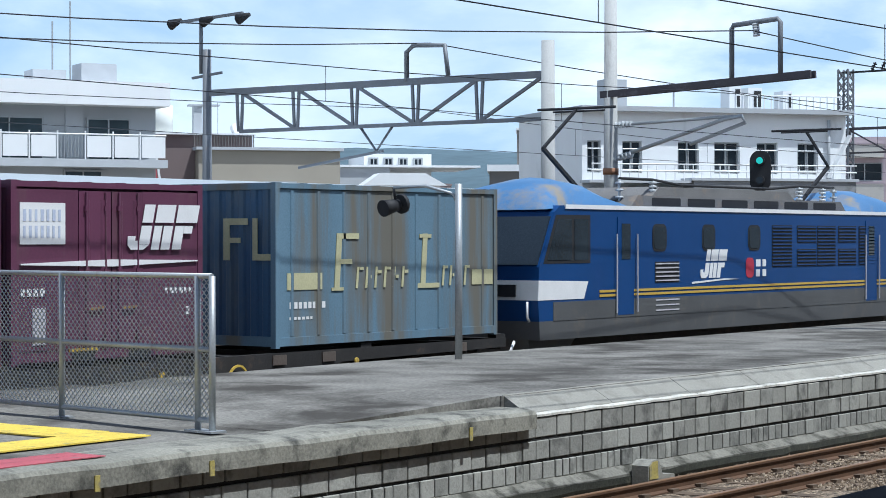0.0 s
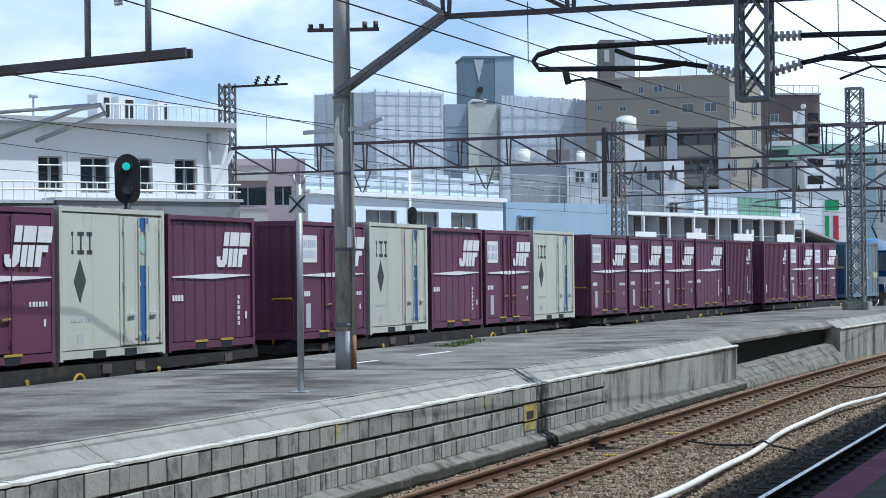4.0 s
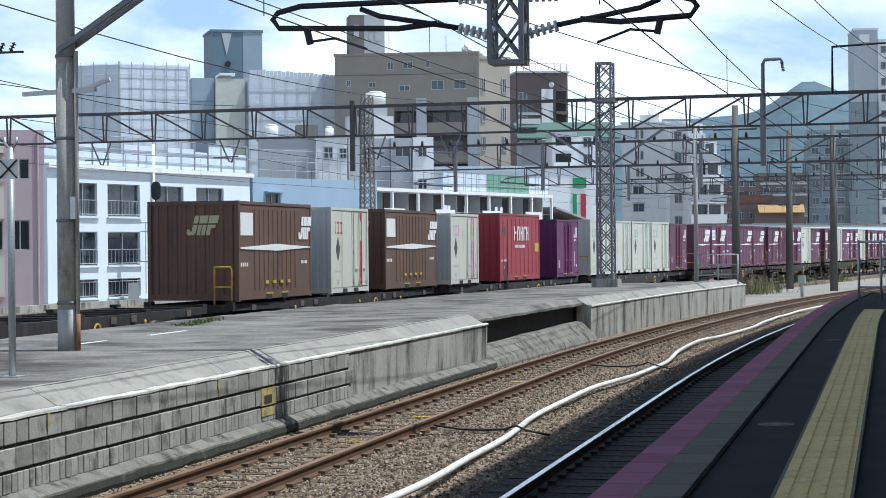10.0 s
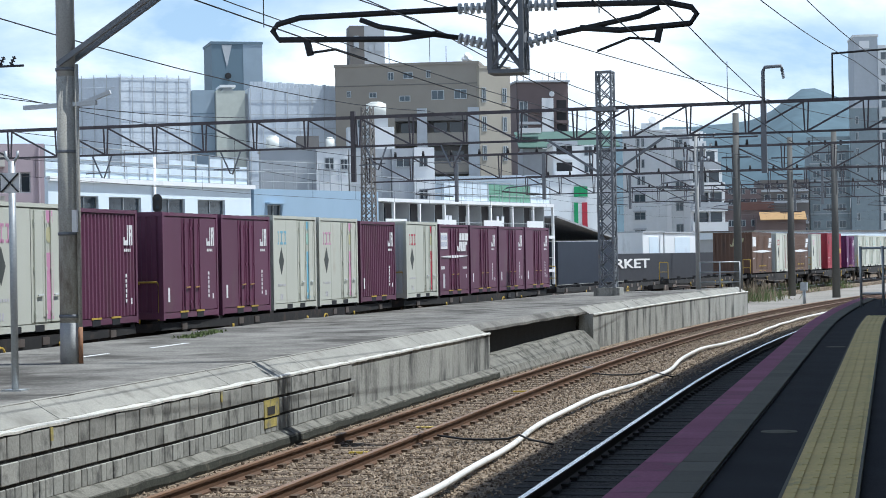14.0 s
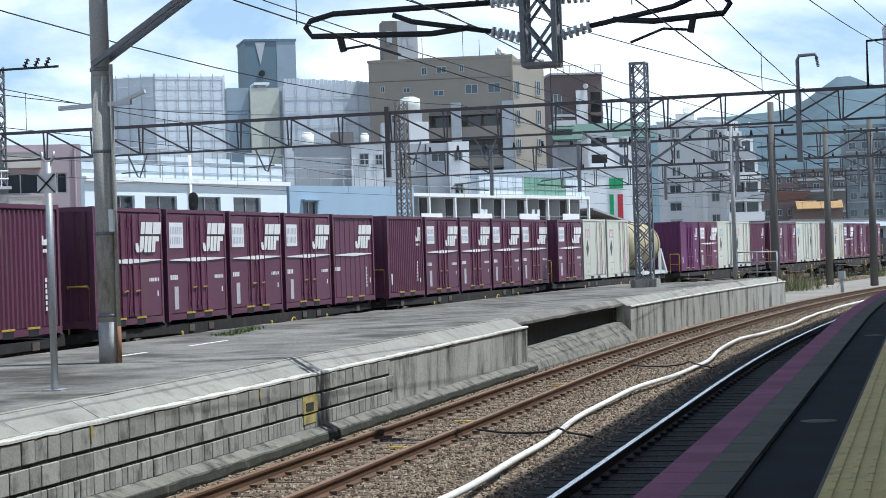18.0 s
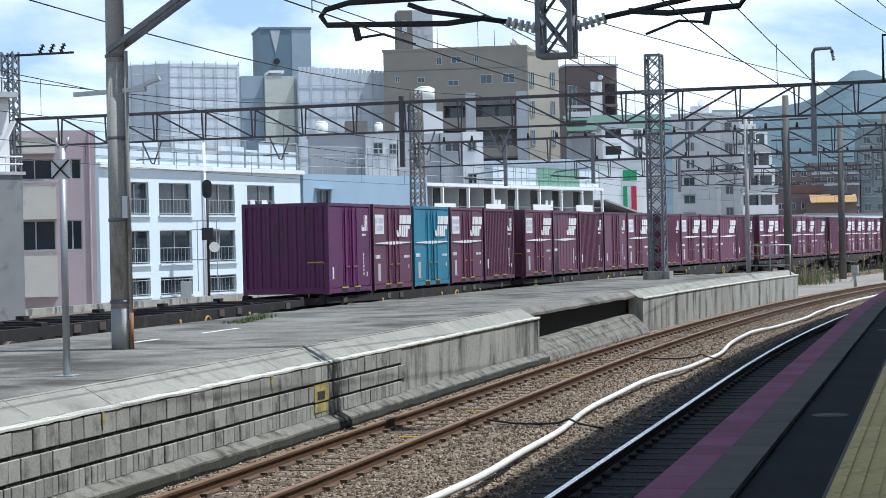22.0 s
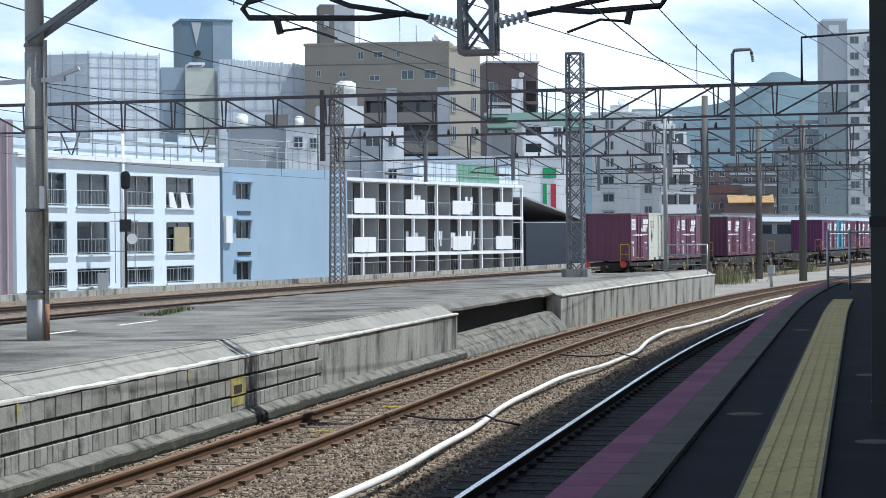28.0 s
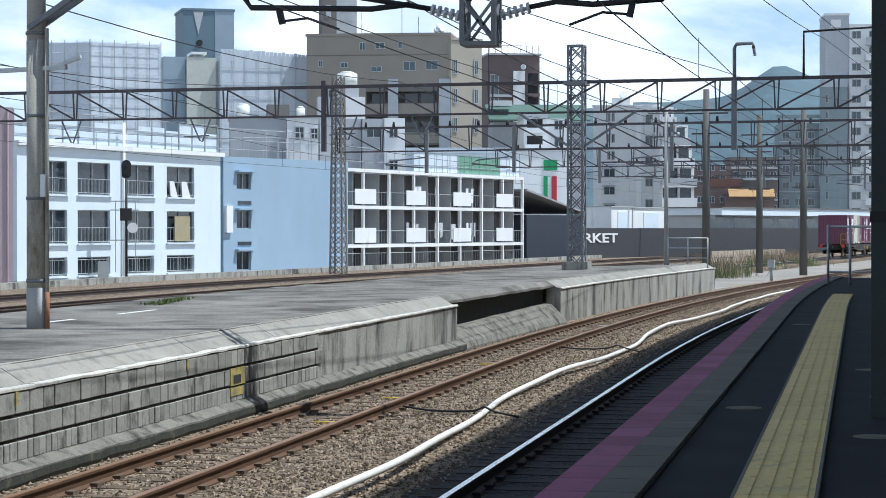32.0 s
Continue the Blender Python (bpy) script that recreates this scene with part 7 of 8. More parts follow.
            box(bm, x + 2.5, x + 5.6, -0.06, -0.01, z + 0.1, z + 1.15)
            part("white_screen", bm, M_WHITEB, gal)
rnd = random.Random(3)
for i in range(16):
    x = rnd.uniform(7, 21)
    bm = B()
    w = rnd.uniform(0.3, 0.7)
    z = rnd.choice((2.9, 2.9, 2.8, 5.6))
    h = rnd.uniform(0.6, 1.2)
    prism(bm, [(x, z - h), (x + w * 0.8, z - h * 0.95), (x + w, z), (x + 0.02, z)], 0, 0.03, Matrix(((0, 1, 0, 0), (1, 0, 0, 0.4), (0, 0, 1, 0), (0, 0, 0, 1))))
    part("laundry", bm, M_LAUNDRY if i % 3 else M_GREYB, gal)
bm = B()
for i in range(25):
    x = -2.3 + i * (Lg + 2.2) / 24
    tube(bm, (x, 0.3, 6.7), (x, 0.3, 8.2), 0.02, 5)
for z in (7.2, 8.2):
    tube(bm, (-2.3, 0.3, z), (Lg, 0.3, z), 0.025, 5)
part("roof_fence", bm, M_GALV, gal)
for i in range(10):
    bm = B()
    x = 10.0 + i * 1.9
    box(bm, x, x + 1.8, 0.35, 0.38, 6.75, 8.1)
    part("roof_screen", bm, M_GREENSCR if 3 < i < 8 else M_SCREEN, gal)

# pink house
ph, Lph = building("pink_house", "dusty pink house with cream balconies and wide dark windows", (-46.86, 89.6), (-39.4, 93.0), 3.2, -0.4, 8.2, M_PINKB, cols=((0.6, 2.2), (4.45, 6.3), (6.65, 7.55)), rows=((2.5, 3.92), (5.87, 6.84)), mull=1)
M_CREAMB = mat("cream_balcony_render", (0.58, 0.55, 0.50), 0.85, var=0.12, scale=0.8, bump=0.1, stain=(0.40, 0.37, 0.33), stain_scale=1.2, stain_at=0.58)
for z0, z1 in ((0.3, 2.5), (3.98, 5.78), (7.1, 7.85)):
    for x0, x1 in ((4.35, 6.36), (0.5, 2.3)):
        bm = B()
        box(bm, x0, x1, -0.55, -0.004, z0, z1)
        part("balcony_parapet", bm, M_CREAMB, ph, "cream rendered parapet")
    bm = B()
    box(bm, 4.3, 6.41, -0.58, -0.55, z1 - 0.07, z1 + 0.02)
    part("parapet_cap", bm, M_PINKB, ph)
bm = B()
box(bm, 1.0, 3.0, 0.8, 2.2, 7.9, 8.75)
part("roof_unit", bm, M_WHITEB, ph)
bm = B()
tube(bm, (7.95, -0.05, -0.3), (7.95, -0.05, 8.1), 0.05, 6)
part("drain_pipe", bm, M_PINKB, ph)
# navy lean-to
nv = thing("navy_shed", "navy metal shed with a pale sloping roof", "shed", "buildings behind the railway", pose(-27.2, 171.5, 0, 0, 0, 66))
bm = B()
box(bm, 0, 9, 0, 8, -0.4, 3.6)
part("wall", bm, M_NAVY, nv)
bm = B()
prism(bm, [(-0.3, 5.6), (9.3, 3.7), (9.3, 3.85), (-0.3, 5.75)], -0.2, 8.2, Matrix(((0, 1, 0, 0), (1, 0, 0, 0), (0, 0, 1, 0), (0, 0, 0, 1))))
part("roof", bm, M_FLATROOF, nv)
# dark hoarding with white lettering
mk = thing("dark_hoarding", "long dark grey hoarding with white capital lettering", "hoarding", "", pose(-24.8, 179, 0, 0, 0, 68))
bm = B()
box(bm, 0, 75, 0, 0.25, -0.4, 2.5)
part("panel", bm, mat("charcoal_sheet", (0.045, 0.047, 0.055), 0.6, var=0.15, bump=0.05), mk)
txt_c = bpy.data.curves.new("lettering", 'FONT')
txt_c.body = "MARKET"
txt_c.size = 1.15
txt_c.offset = 0.022
txt_c.extrude = 0.02
txt_c.align_x = 'RIGHT'
txt_o = new("lettering", txt_c)
txt_o.data.materials.append(M_MARK)
txt_o.parent = mk
txt_o.matrix_basis = pose(9.0, -0.04, 1.23, 90, 0, 0) @ Matrix.Diagonal((2.35, 1.0, 1.0, 1.0))
tagged(txt_o, label="white capital lettering")
# station hall behind it
hall = thing("low_station_hall", "low white hall with a window band behind the hoarding", "building", "buildings behind the railway", pose(-15, 208, 0, 0, 0, 66))
bm = B()
box(bm, 2.0, 70, 0, 12, -0.4, 3.8)
part("wall", bm, M_GREYB, hall)
bm = B()
box(bm, 1.5, 71, -1, 13, 3.8, 4.5)
part("roof_band", bm, M_PALE, hall)
bm = B()
box(bm, 1.4, 71.1, -1.1, 13.1, 4.5, 4.62)
part("roof_edge", bm, M_BEIGE_D, hall)
for i in range(14):
    bm = B()
    box(bm, 1 + i * 5, 4.6 + i * 5, -0.06, 0.0, 2.3, 3.5)
    part("window", bm, M_GLASS_B, hall)


# white site huts and a row of stone blocks
for k, (x, w, h) in enumerate(((8.6, 3.9, 4.4), (12.8, 6.6, 4.35))):
    ht = thing("white_site_hut", "white panel site hut behind the hoarding", "hut", "site huts", pose(-24.8, 180.5, 0, 0, 0, 68) @ pose(x, 0.6, 0))
    bm = B()
    box(bm, 0, w, 0, 3, -0.4, h)
    part("wall", bm, M_WHITEB, ht)
    bm = B()
    box(bm, w * 0.3, w * 0.75, -0.05, -0.004, 2.4, h - 0.4)
    part("door", bm, M_PALE, ht)
    bm = B()
    box(bm, -0.1, w + 0.1, -0.1, 3.1, h, h + 0.12)
    part("roof", bm, M_GREYB, ht)
br = thing("stone_block_row", "low row of beige stone blocks beside the track", "low wall", "", pose(-11.5, 165.0, -0.4, 0, 0, 76))
rnd = random.Random(4)
for k in range(2):
    for i in range(26):
        bm = B()
        w = 0.8
        box(bm, i * w + 0.02 + 0.3 * k, i * w + w - 0.02 + 0.3 * k, rnd.uniform(-0.03, 0.03), 0.5, k * 0.55, k * 0.55 + rnd.uniform(0.48, 0.54))
        part("block", bm, M_BEIGE_S, br)


# taller blocks behind
def block(name, label, x, y, w, d, z0, z1, yaw, wall, cols=0, rows=0, wz=1.2, ww=1.3, win=M_GLASS, zlo=None, band=None, side=True):
    c = thing(name, label, "building", "tall buildings behind", pose(x, y, 0, 0, 0, yaw))
    bm = B()
    box(bm, 0, w, 0, d, z0, z1)
    part("wall", bm, wall, c)
    bm = B()
    for a, b, p, q in ((-0.1, w + 0.1, -0.1, 0.25), (-0.1, w + 0.1, d - 0.25, d + 0.1), (-0.1, 0.25, 0.25, d - 0.25), (w - 0.25, w + 0.1, 0.25, d - 0.25)):
        box(bm, a, b, p, q, z1, z1 + 0.5)
    part("parapet", bm, wall, c)
    zl = z0 + 1 if zlo is None else zlo
    for r in range(rows):
        z = zl + (z1 - 0.8 - zl) * r / max(1, rows)
        for k in range(cols):
            xx = w * (k + 0.5) / cols
            bm = B()
            box(bm, xx - ww / 2, xx + ww / 2, -0.05, 0.06, z + 0.5, z + 0.5 + wz)
            wd = part("window", bm, win, c)
            bm = B()
            for a, b, p, q in ((-ww / 2 - 0.07, ww / 2 + 0.07, -0.08, 0.0), (-ww / 2 - 0.07, ww / 2 + 0.07, wz, wz + 0.07)):
                box(bm, xx + a, xx + b, -0.14, -0.0, z + 0.5 + p, z + 0.5 + q)
            part("window_trim", bm, M_GALV, wd)
        if side and rows:
            for k in range(max(1, int(d / 4))):
                yy_ = d * (k + 0.5) / max(1, int(d / 4))
                bm = B()
                box(bm, w - 0.06, w + 0.05, yy_ - ww / 2, yy_ + ww / 2, z + 0.5, z + 0.5 + wz)
                part("window", bm, win, c)
    return c


M_NET = mat("grey_netting", (0.56, 0.61, 0.665), 0.9, var=0.12, scale=0.6, fine=6, bump=0.2, stain=(0.63, 0.67, 0.72), stain_scale=0.5, stain_at=0.52, streak=0.4)
M_NET_D = mat("blue_grey_panel", (0.30, 0.37, 0.43), 0.85, var=0.1, scale=0.6, bump=0.1)
M_SHAFT = mat("pale_green_grey", (0.52, 0.54, 0.48), 0.8, var=0.1, bump=0.05)
M_TANK = mat("cream_tank", (0.72, 0.73, 0.68), 0.6, var=0.08, bump=0.05)
M_TILE_L = mat("pale_taupe_tile", (0.36, 0.325, 0.265), 0.85, var=0.1, scale=0.5, bump=0.08)
M_CONC_P = mat("grey_pilaster", (0.46, 0.48, 0.50), 0.85, var=0.1, bump=0.05)
M_TOWER_G = mat("cool_grey_tile", (0.43, 0.46, 0.49), 0.8, var=0.08, bump=0.05)
M_TEAL_G = mat("teal_grey_tile", (0.24, 0.29, 0.31), 0.8, var=0.1, bump=0.05)
M_APT = mat("grey_white_tile", (0.70, 0.72, 0.72), 0.8, var=0.08, bump=0.05)
M_GREEN_R = mat("green_sheet_roof", (0.085, 0.15, 0.12), 0.6, var=0.15, scale=1, bump=0.05)


def bit(c, name, material, x0, x1, z0, z1, y0=-0.06, y1=0.02, label=""):
    bm = B()
    box(bm, x0, x1, y0, y1, z0, z1)
    return part(name, bm, material, c, label)


def opening(c, x0, x1, z0, z1, pane=M_GLASS_B, y=0.0):
    """A framed window with its pane set back in a raised surround."""
    bm = B()
    t = 0.07
    for a, b, p, q in ((x0 - t, x0, z0 - t, z1 + t), (x1, x1 + t, z0 - t, z1 + t), (x0, x1, z0 - t, z0), (x0, x1, z1, z1 + t), ((x0 + x1) / 2 - 0.025, (x0 + x1) / 2 + 0.025, z0, z1)):
        box(bm, a, b, y - 0.10, y - 0.004, p, q)
    w = part("window", bm, M_GALV, c)
    bm = B()
    box(bm, x0, x1, y - 0.05, y - 0.005, z0, z1)
    part("pane", bm, pane, w)
    return w


def rail_line(c, x0, x1, y, z, h, step, material=M_GALV):
    bm = B()
    tube(bm, (x0, y, z + h), (x1, y, z + h), 0.03, 5)
    part("rail", bm, material, c)
    k = max(1, int((x1 - x0) / step))
    for i in range(k + 1):
        bm = B()
        x = x0 + (x1 - x0) * i / k
        tube(bm, (x, y, z), (x, y, z + h), 0.028, 5)
        part("rail_post", bm, material, c)


def water_tank(c, x, y, z, r, h, material=M_TANK):
    bm = B()
    tube(bm, (x, y, z), (x, y, z + h * 0.85), r, 14)
    tube(bm, (x, y, z + h * 0.85), (x, y, z + h), r * 0.96, 14, r * 0.55)
    part("water_tank", bm, material, c)


# block in scaffold netting, its corner towards the railway
nb = thing("netted_building", "tall block wrapped in pale grey scaffold netting", "building", "tall buildings behind", pose(-66, 172.8, 0))
ca, sa = math.cos(math.radians(38.9)), math.sin(math.radians(38.9))
bm = B()
foot = [(0, 0), (6.46 * ca, 6.46 * sa), (6.46 * ca - 6.0, 6.46 * sa + 6), (-6.0, 6.4), (-6.0, 0.33)]
lo_ = [bm.verts.new((x, y, -0.4)) for x, y in foot]
hi_ = [bm.verts.new((x, y, 18.75)) for x, y in foot]
bm.faces.new(lo_[::-1])
bm.faces.new(hi_)
for i in range(5):
    j = (i + 1) % 5
    bm.faces.new((lo_[i], lo_[j], hi_[j], hi_[i]))
part("netting", bm, M_NET, nb)
for m_, L_, k_ in ((pose(0, 0, 0, 0, 0, 38.9), 6.46, 6), (pose(0, 0, 0, 0, 0, 176.9) @ pose(0, 0, 0), 6.0, 5)):
    s_ = -1 if L_ > 6.2 else 1
    for i in range(k_ + 1):
        bm = B()
        x = L_ * i / k_
        tube(bm, m_ @ Vector((x, s_ * 0.14, -0.4)), m_ @ Vector((x, s_ * 0.14, 19.0)), 0.035, 5)
        part("scaffold_standard", bm, M_GALV, nb)
    for i in range(15):
        bm = B()
        z = 6.2 + i * 0.9
        tube(bm, m_ @ Vector((0, s_ * 0.10, z)), m_ @ Vector((L_, s_ * 0.10, z)), 0.02, 5)
        part("scaffold_ledger", bm, M_NET, nb)
# slate tower and the blocks in front of it
tw = thing("slate_tower", "slate blue lift tower above the roofs", "building", "tall buildings behind", pose(-70.1, 210.6, 0, 0, 0, 26.4))
bit(tw, "wall", M_SLATE, 0, 5.4, -0.4, 25.5, 0, 6)
# paler sheet gives the right side its sunlit tone by colour
bit(tw, "dark_side", M_NET_D, 3.36, 5.42, 8, 25.5, -0.03, -0.004)
bit(tw, "roof_kerb", M_SLATE, -0.1, 5.5, 25.5, 25.75, -0.1, 6.1)
bm = B()
prism(bm, [(1.07, 25.4), (2.16, 25.4), (1.6, 23.0)], -0.06, -0.01, Matrix(((0, 1, 0, 0), (1, 0, 0, 0), (0, 0, 1, 0), (0, 0, 0, 1))))
part("pale_wedge", bm, M_CONC_P, tw)
bm = B()
tube(bm, (1.7, -0.35, 22.1), (1.7, -0.02, 22.1), 0.32, 14)
part("round_fan", bm, M_BLACK, tw)
sbk = thing("slate_block", "blue-grey panelled block below the tower", "building", "tall buildings behind", pose(-66.9, 194.8, 0, 0, 0, 24.9))
bit(sbk, "wall", M_NET_D, 0, 2.2, -0.4, 19.3, 0, 5)
for i in range(5):
    bit(sbk, "panel_joint", M_SLATE, 0.05, 2.15, 9.0 + 2 * i, 9.06 + 2 * i, -0.03, -0.004)
sh_ = thing("pale_shaft", "pale stair shaft with a roof slab", "building", "tall buildings behind", pose(-66.9, 194.8, 0, 0, 0, 24.9))
bit(sh_, "wall", M_SHAFT, 2.25, 5.1, -0.4, 19.2, -0.8, 4)
bit(sh_, "shaded_wall", M_CONC_P, 5.12, 5.5, -0.4, 18.9, -0.5, 4)
bit(sh_, "roof_slab", M_WHITEB, 2.66, 4.16, 19.5, 19.75, -0.9, 3)
bit(sh_, "roof_stand", M_GREYB, 3.0, 3.9, 19.2, 19.5, -0.5, 2)
tn = thing("sheeted_block", "wide block under pale blue-grey sheeting with a ragged top", "building", "tall buildings behind", pose(-61.7, 195.5, 0, 0, 0, 25.5))
bit(tn, "sheeting", M_NET, 0.4, 9.2, -0.4, 19.4, 0, 6)
rnd = random.Random(31)
for i in range(22):
    x = 0.5 + i * 0.4
    bit(tn, "sheet_edge", M_NET, x, x + 0.34, 19.4, 19.5 + rnd.uniform(0.02, 0.14) + 0.5 * (1 - i / 22), 0.0, 0.2)
for i in range(8):
    bm = B()
    tube(bm, (0.5 + i * 1.22, -0.08, 8), (0.5 + i * 1.22, -0.08, 19.4), 0.03, 5)
    part("scaffold_standard", bm, M_CONC_P, tn)
for i in range(8):
    bm = B()
    tube(bm, (0.4, -0.07, 8.4 + i * 1.4), (9.2, -0.07, 8.4 + i * 1.4), 0.025, 5)
    part("scaffold_ledger", bm, M_CONC_P, tn)
# taupe hotel
bg = thing("taupe_hotel", "large taupe tiled block with a few small windows and dark loggias", "building", "tall buildings behind", pose(-52.7, 196.0, 0, 0, 0, 5.1))
bit(bg, "wall", M_BEIGE, 0, 14.06, 16.3, 21.1, 0, 8)
bit(bg, "wall", M_BEIGE, 0, 5.8, -0.4, 16.3, 0, 8)
bit(bg, "loggia_back", M_BEIGE_D, 5.8, 14.06, -0.4, 16.3, 1.6, 8)
bit(bg, "lintel", M_BEIGE_D, 5.8, 14.06, 15.7, 16.3, 0.0, 1.6)
for z in (13.6, 10.8, 8.0, 5.2):
    bit(bg, "loggia_parapet", M_BEIGE, 5.8, 14.06, z - 0.1, z + 0.95, 0.1, 0.25)
    bit(bg, "loggia_floor", M_BEIGE_D, 5.8, 14.06, z - 0.3, z - 0.1, 0.1, 1.6)
    for x in (6.2, 9.4, 11.0):
        bit(bg, "glass_door", M_GLASS, x, x + 1.3, z - 0.1, z + 2.0, 1.5, 1.6)
for x0, x1 in ((8.0, 8.95), (12.96, 14.06)):
    bit(bg, "pilaster", M_CONC_P, x0, x1, -0.4, 16.9, -0.25, 0.1)
for w_ in ((5.26, 5.7, 19.77, 20.42), (6.75, 7.6, 19.87, 20.4), (9.0, 9.3, 19.9, 20.5), (6.36, 7.3, 17.68, 18.11), (9.5, 10.6, 17.76, 18.57), (11.7, 12.8, 17.8, 18.6), (1.2, 1.5, 18.2, 18.7), (3.4, 4.0, 18.1, 18.5), (2.2, 2.9, 15.2, 15.9), (3.9, 4.6, 12.6, 13.3)):
    opening(bg, *w_)
bit(bg, "parapet", M_BEIGE, -0.1, 14.1, 21.1, 21.35, -0.12, 8.1)
bit(bg, "string_course", M_BEIGE_D, 0, 14.06, 19.2, 19.27, -0.05, -0.004)
for x, z in ((5.2, 23.4), (9.2, 24.2), (10.8, 23.0)):
    bm = B()
    tube(bm, (x, 1.0, 21.3), (x, 1.0, z), 0.03, 5)
    part("aerial", bm, M_BLACK, bg)
bm = B()
for a in range(3):
    tube(bm, (12.6 + a * 0.25, 0.6, 21.6 + 0.3 * (a % 2)), (12.75 + a * 0.25, 0.3, 21.75 + 0.3 * (a % 2)), 0.28, 12)
part("satellite_dish", bm, M_WHITEB, bg)
bs = thing("taupe_hotel_wing", "pale taupe side wing with slit windows", "building", "tall buildings behind", pose(-38.6, 196.9, 0, 0, 0, 41.1))
bit(bs, "wall", M_TILE_L, 0, 3.46, -0.4, 20.6, 0, 6)
for z in (17.4, 14.6, 11.8):
    for x in (0.3, 2.6):
        opening(bs, x, x + 0.34, z, z + 1.3)
bit(bs, "parapet", M_TILE_L, -0.05, 3.5, 20.6, 20.85, -0.1, 6)
pent = thing("sign_tower", "dark grey rooftop sign tower with pale marks", "building", "tall buildings behind", pose(-51.8, 198.4, 0, 0, 0, 20.6))
bit(pent, "dark_face", M_BEIGE_D, 0, 1.45, 20.5, 25.4, 0, 3)
bit(pent, "face", M_GREYB, 1.45, 3.45, 20.5, 25.4, 0.0, 3)
for x0, x1, z0_, z1_ in ((1.9, 3.0, 23.9, 24.5), (1.9, 2.2, 22.9, 23.5), (2.5, 3.1, 22.9, 23.6), (0.4, 0.9, 23.2, 24.4)):
    bit(pent, "pale_mark", M_TOWER_G, x0, x1, z0_, z1_, -0.05, -0.004)
# small houses before the hotel
gf = thing("grey_flat_house", "low grey flat-roofed house with a railed roof and tanks", "building", "buildings behind the railway", pose(-38.6, 155.3, 0, 0, 0, 18.9))
bit(gf, "wall", M_GREYB, -8.8, -4.64, -0.4, 10.9, 0, 6)
bit(gf, "roof_wall", M_BEIGE_D, -5.9, -4.2, 10.9, 12.1, 3, 5)
bit(gf, "roof_ledge", M_CONC_P, -8.9, -4.64, 10.9, 11.05, -0.1, 6)
water_tank(gf, -7.85, 1.5, 11.05, 0.5, 1.0)
water_tank(gf, -3.3, 3.5, 11.0, 0.35, 1.0)
rail_line(gf, -8.7, -3.0, -1.6, 7.0, 2.3, 1.0, M_CONC_P)
wf = thing("white_flat_house", "small white house with square windows", "building", "buildings behind the railway", pose(-38.6, 155.3, 0, 0, 0, 18.9))
bit(wf, "wall", M_WHITEB, -4.63, -2.2, -0.4, 10.85, -0.6, 6)
for w_ in ((-3.95, -3.35, 9.3, 10.15), (-2.75, -2.3, 9.35, 10.05), (-3.95, -3.35, 6.6, 7.4)):
    opening(wf, *w_, pane=M_GLASS, y=-0.6)
bit(wf, "eave_board", M_CONC_P, -4.7, -2.15, 10.85, 10.98, -0.7, 6)
hh_ = thing("roof_hut_house", "white house with a roof hut and a cream water tank", "building", "buildings behind the railway", pose(-38.6, 155.3, 0, 0, 0, 18.9))
bit(hh_, "wall", M_CONC_P, -2.0, 1.2, -0.4, 10.9, 0.8, 6)
bit(hh_, "roof_hut", M_WHITEB, -0.0, 1.5, 10.9, 12.6, 0.8, 4)
bit(hh_, "tank_stand", M_GREYB, -0.6, 1.1, 12.6, 13.6, 1.6, 3.4)
water_tank(hh_, 0.27, 2.4, 13.6, 0.78, 1.05)
bit(hh_, "roof_hut", M_CONC_P, -2.0, -0.2, 10.9, 12.7, 2.4, 4)
wg = thing("white_cube_house", "white cube house with dark windows", "building", "buildings behind the railway", pose(-38.6, 155.3, 0, 0, 0, 18.9))
bit(wg, "grey_wall", M_GREYB, 1.24, 2.9, -0.4, 10.9, 0.2, 5)
bit(wg, "wall", M_WHITEB, 2.92, 4.5, -0.4, 10.95, 0.0, 5)
for w_ in ((3.35, 3.9, 9.5, 10.15), (3.35, 3.9, 7.0, 7.7)):
    opening(wg, *w_, pane=M_GLASS)
opening(wg, 1.6, 2.6, 9.5, 10.15, pane=M_GLASS, y=0.2)
block("pale_blue_house", "pale blue house behind the galleries", -41.5, 182, 11.0, 8, -0.4, 9.2, 12, M_PALE, 0, 0)
# brown block with white balconies
bb = thing("brown_block", "brown tiled block with a white panel and dark loggias", "building", "tall buildings behind", pose(-41.2, 232.4, 0, 0, 0, 20.1))
bit(bb, "wall", M_BROWNB, 0, 5.86, -0.4, 22.1, 0, 8)
bit(bb, "white_panel", M_WHITEB, 2.79, 4.1, 8, 20.3, -0.3, -0.004)
bit(bb, "roof_slab", M_GREYB, -0.2, 6.0, 22.1, 22.3, -0.4, 8)
for i in range(6):
    z = 19.13 - i * 1.35
    # flat black sheet on the wall for the shade in each loggia
    bit(bb, "loggia", M_BLACK, 4.5, 5.65, z, z + 0.95, -0.04, -0.004)
    bit(bb, "balcony_front", M_BROWNB, 4.4, 5.8, z - 0.35, z - 0.02, -0.5, -0.05)
    opening(bb, 0.25, 1.1, z - 0.1, z + 0.75, y=0.0)
    bit(bb, "balcony_front", M_CONC_P, 0.1, 2.6, z - 0.45, z - 0.15, -0.4, -0.12)
bm = B()
tube(bm, (3.85, -0.5, 20.76), (3.95, -0.35, 20.76), 0.3, 12)
part("satellite_dish", bm, M_WHITEB, bb)
rail_line(bb, 0.1, 5.8, 0.2, 22.3, 0.9, 0.7, M_BEIGE_D)
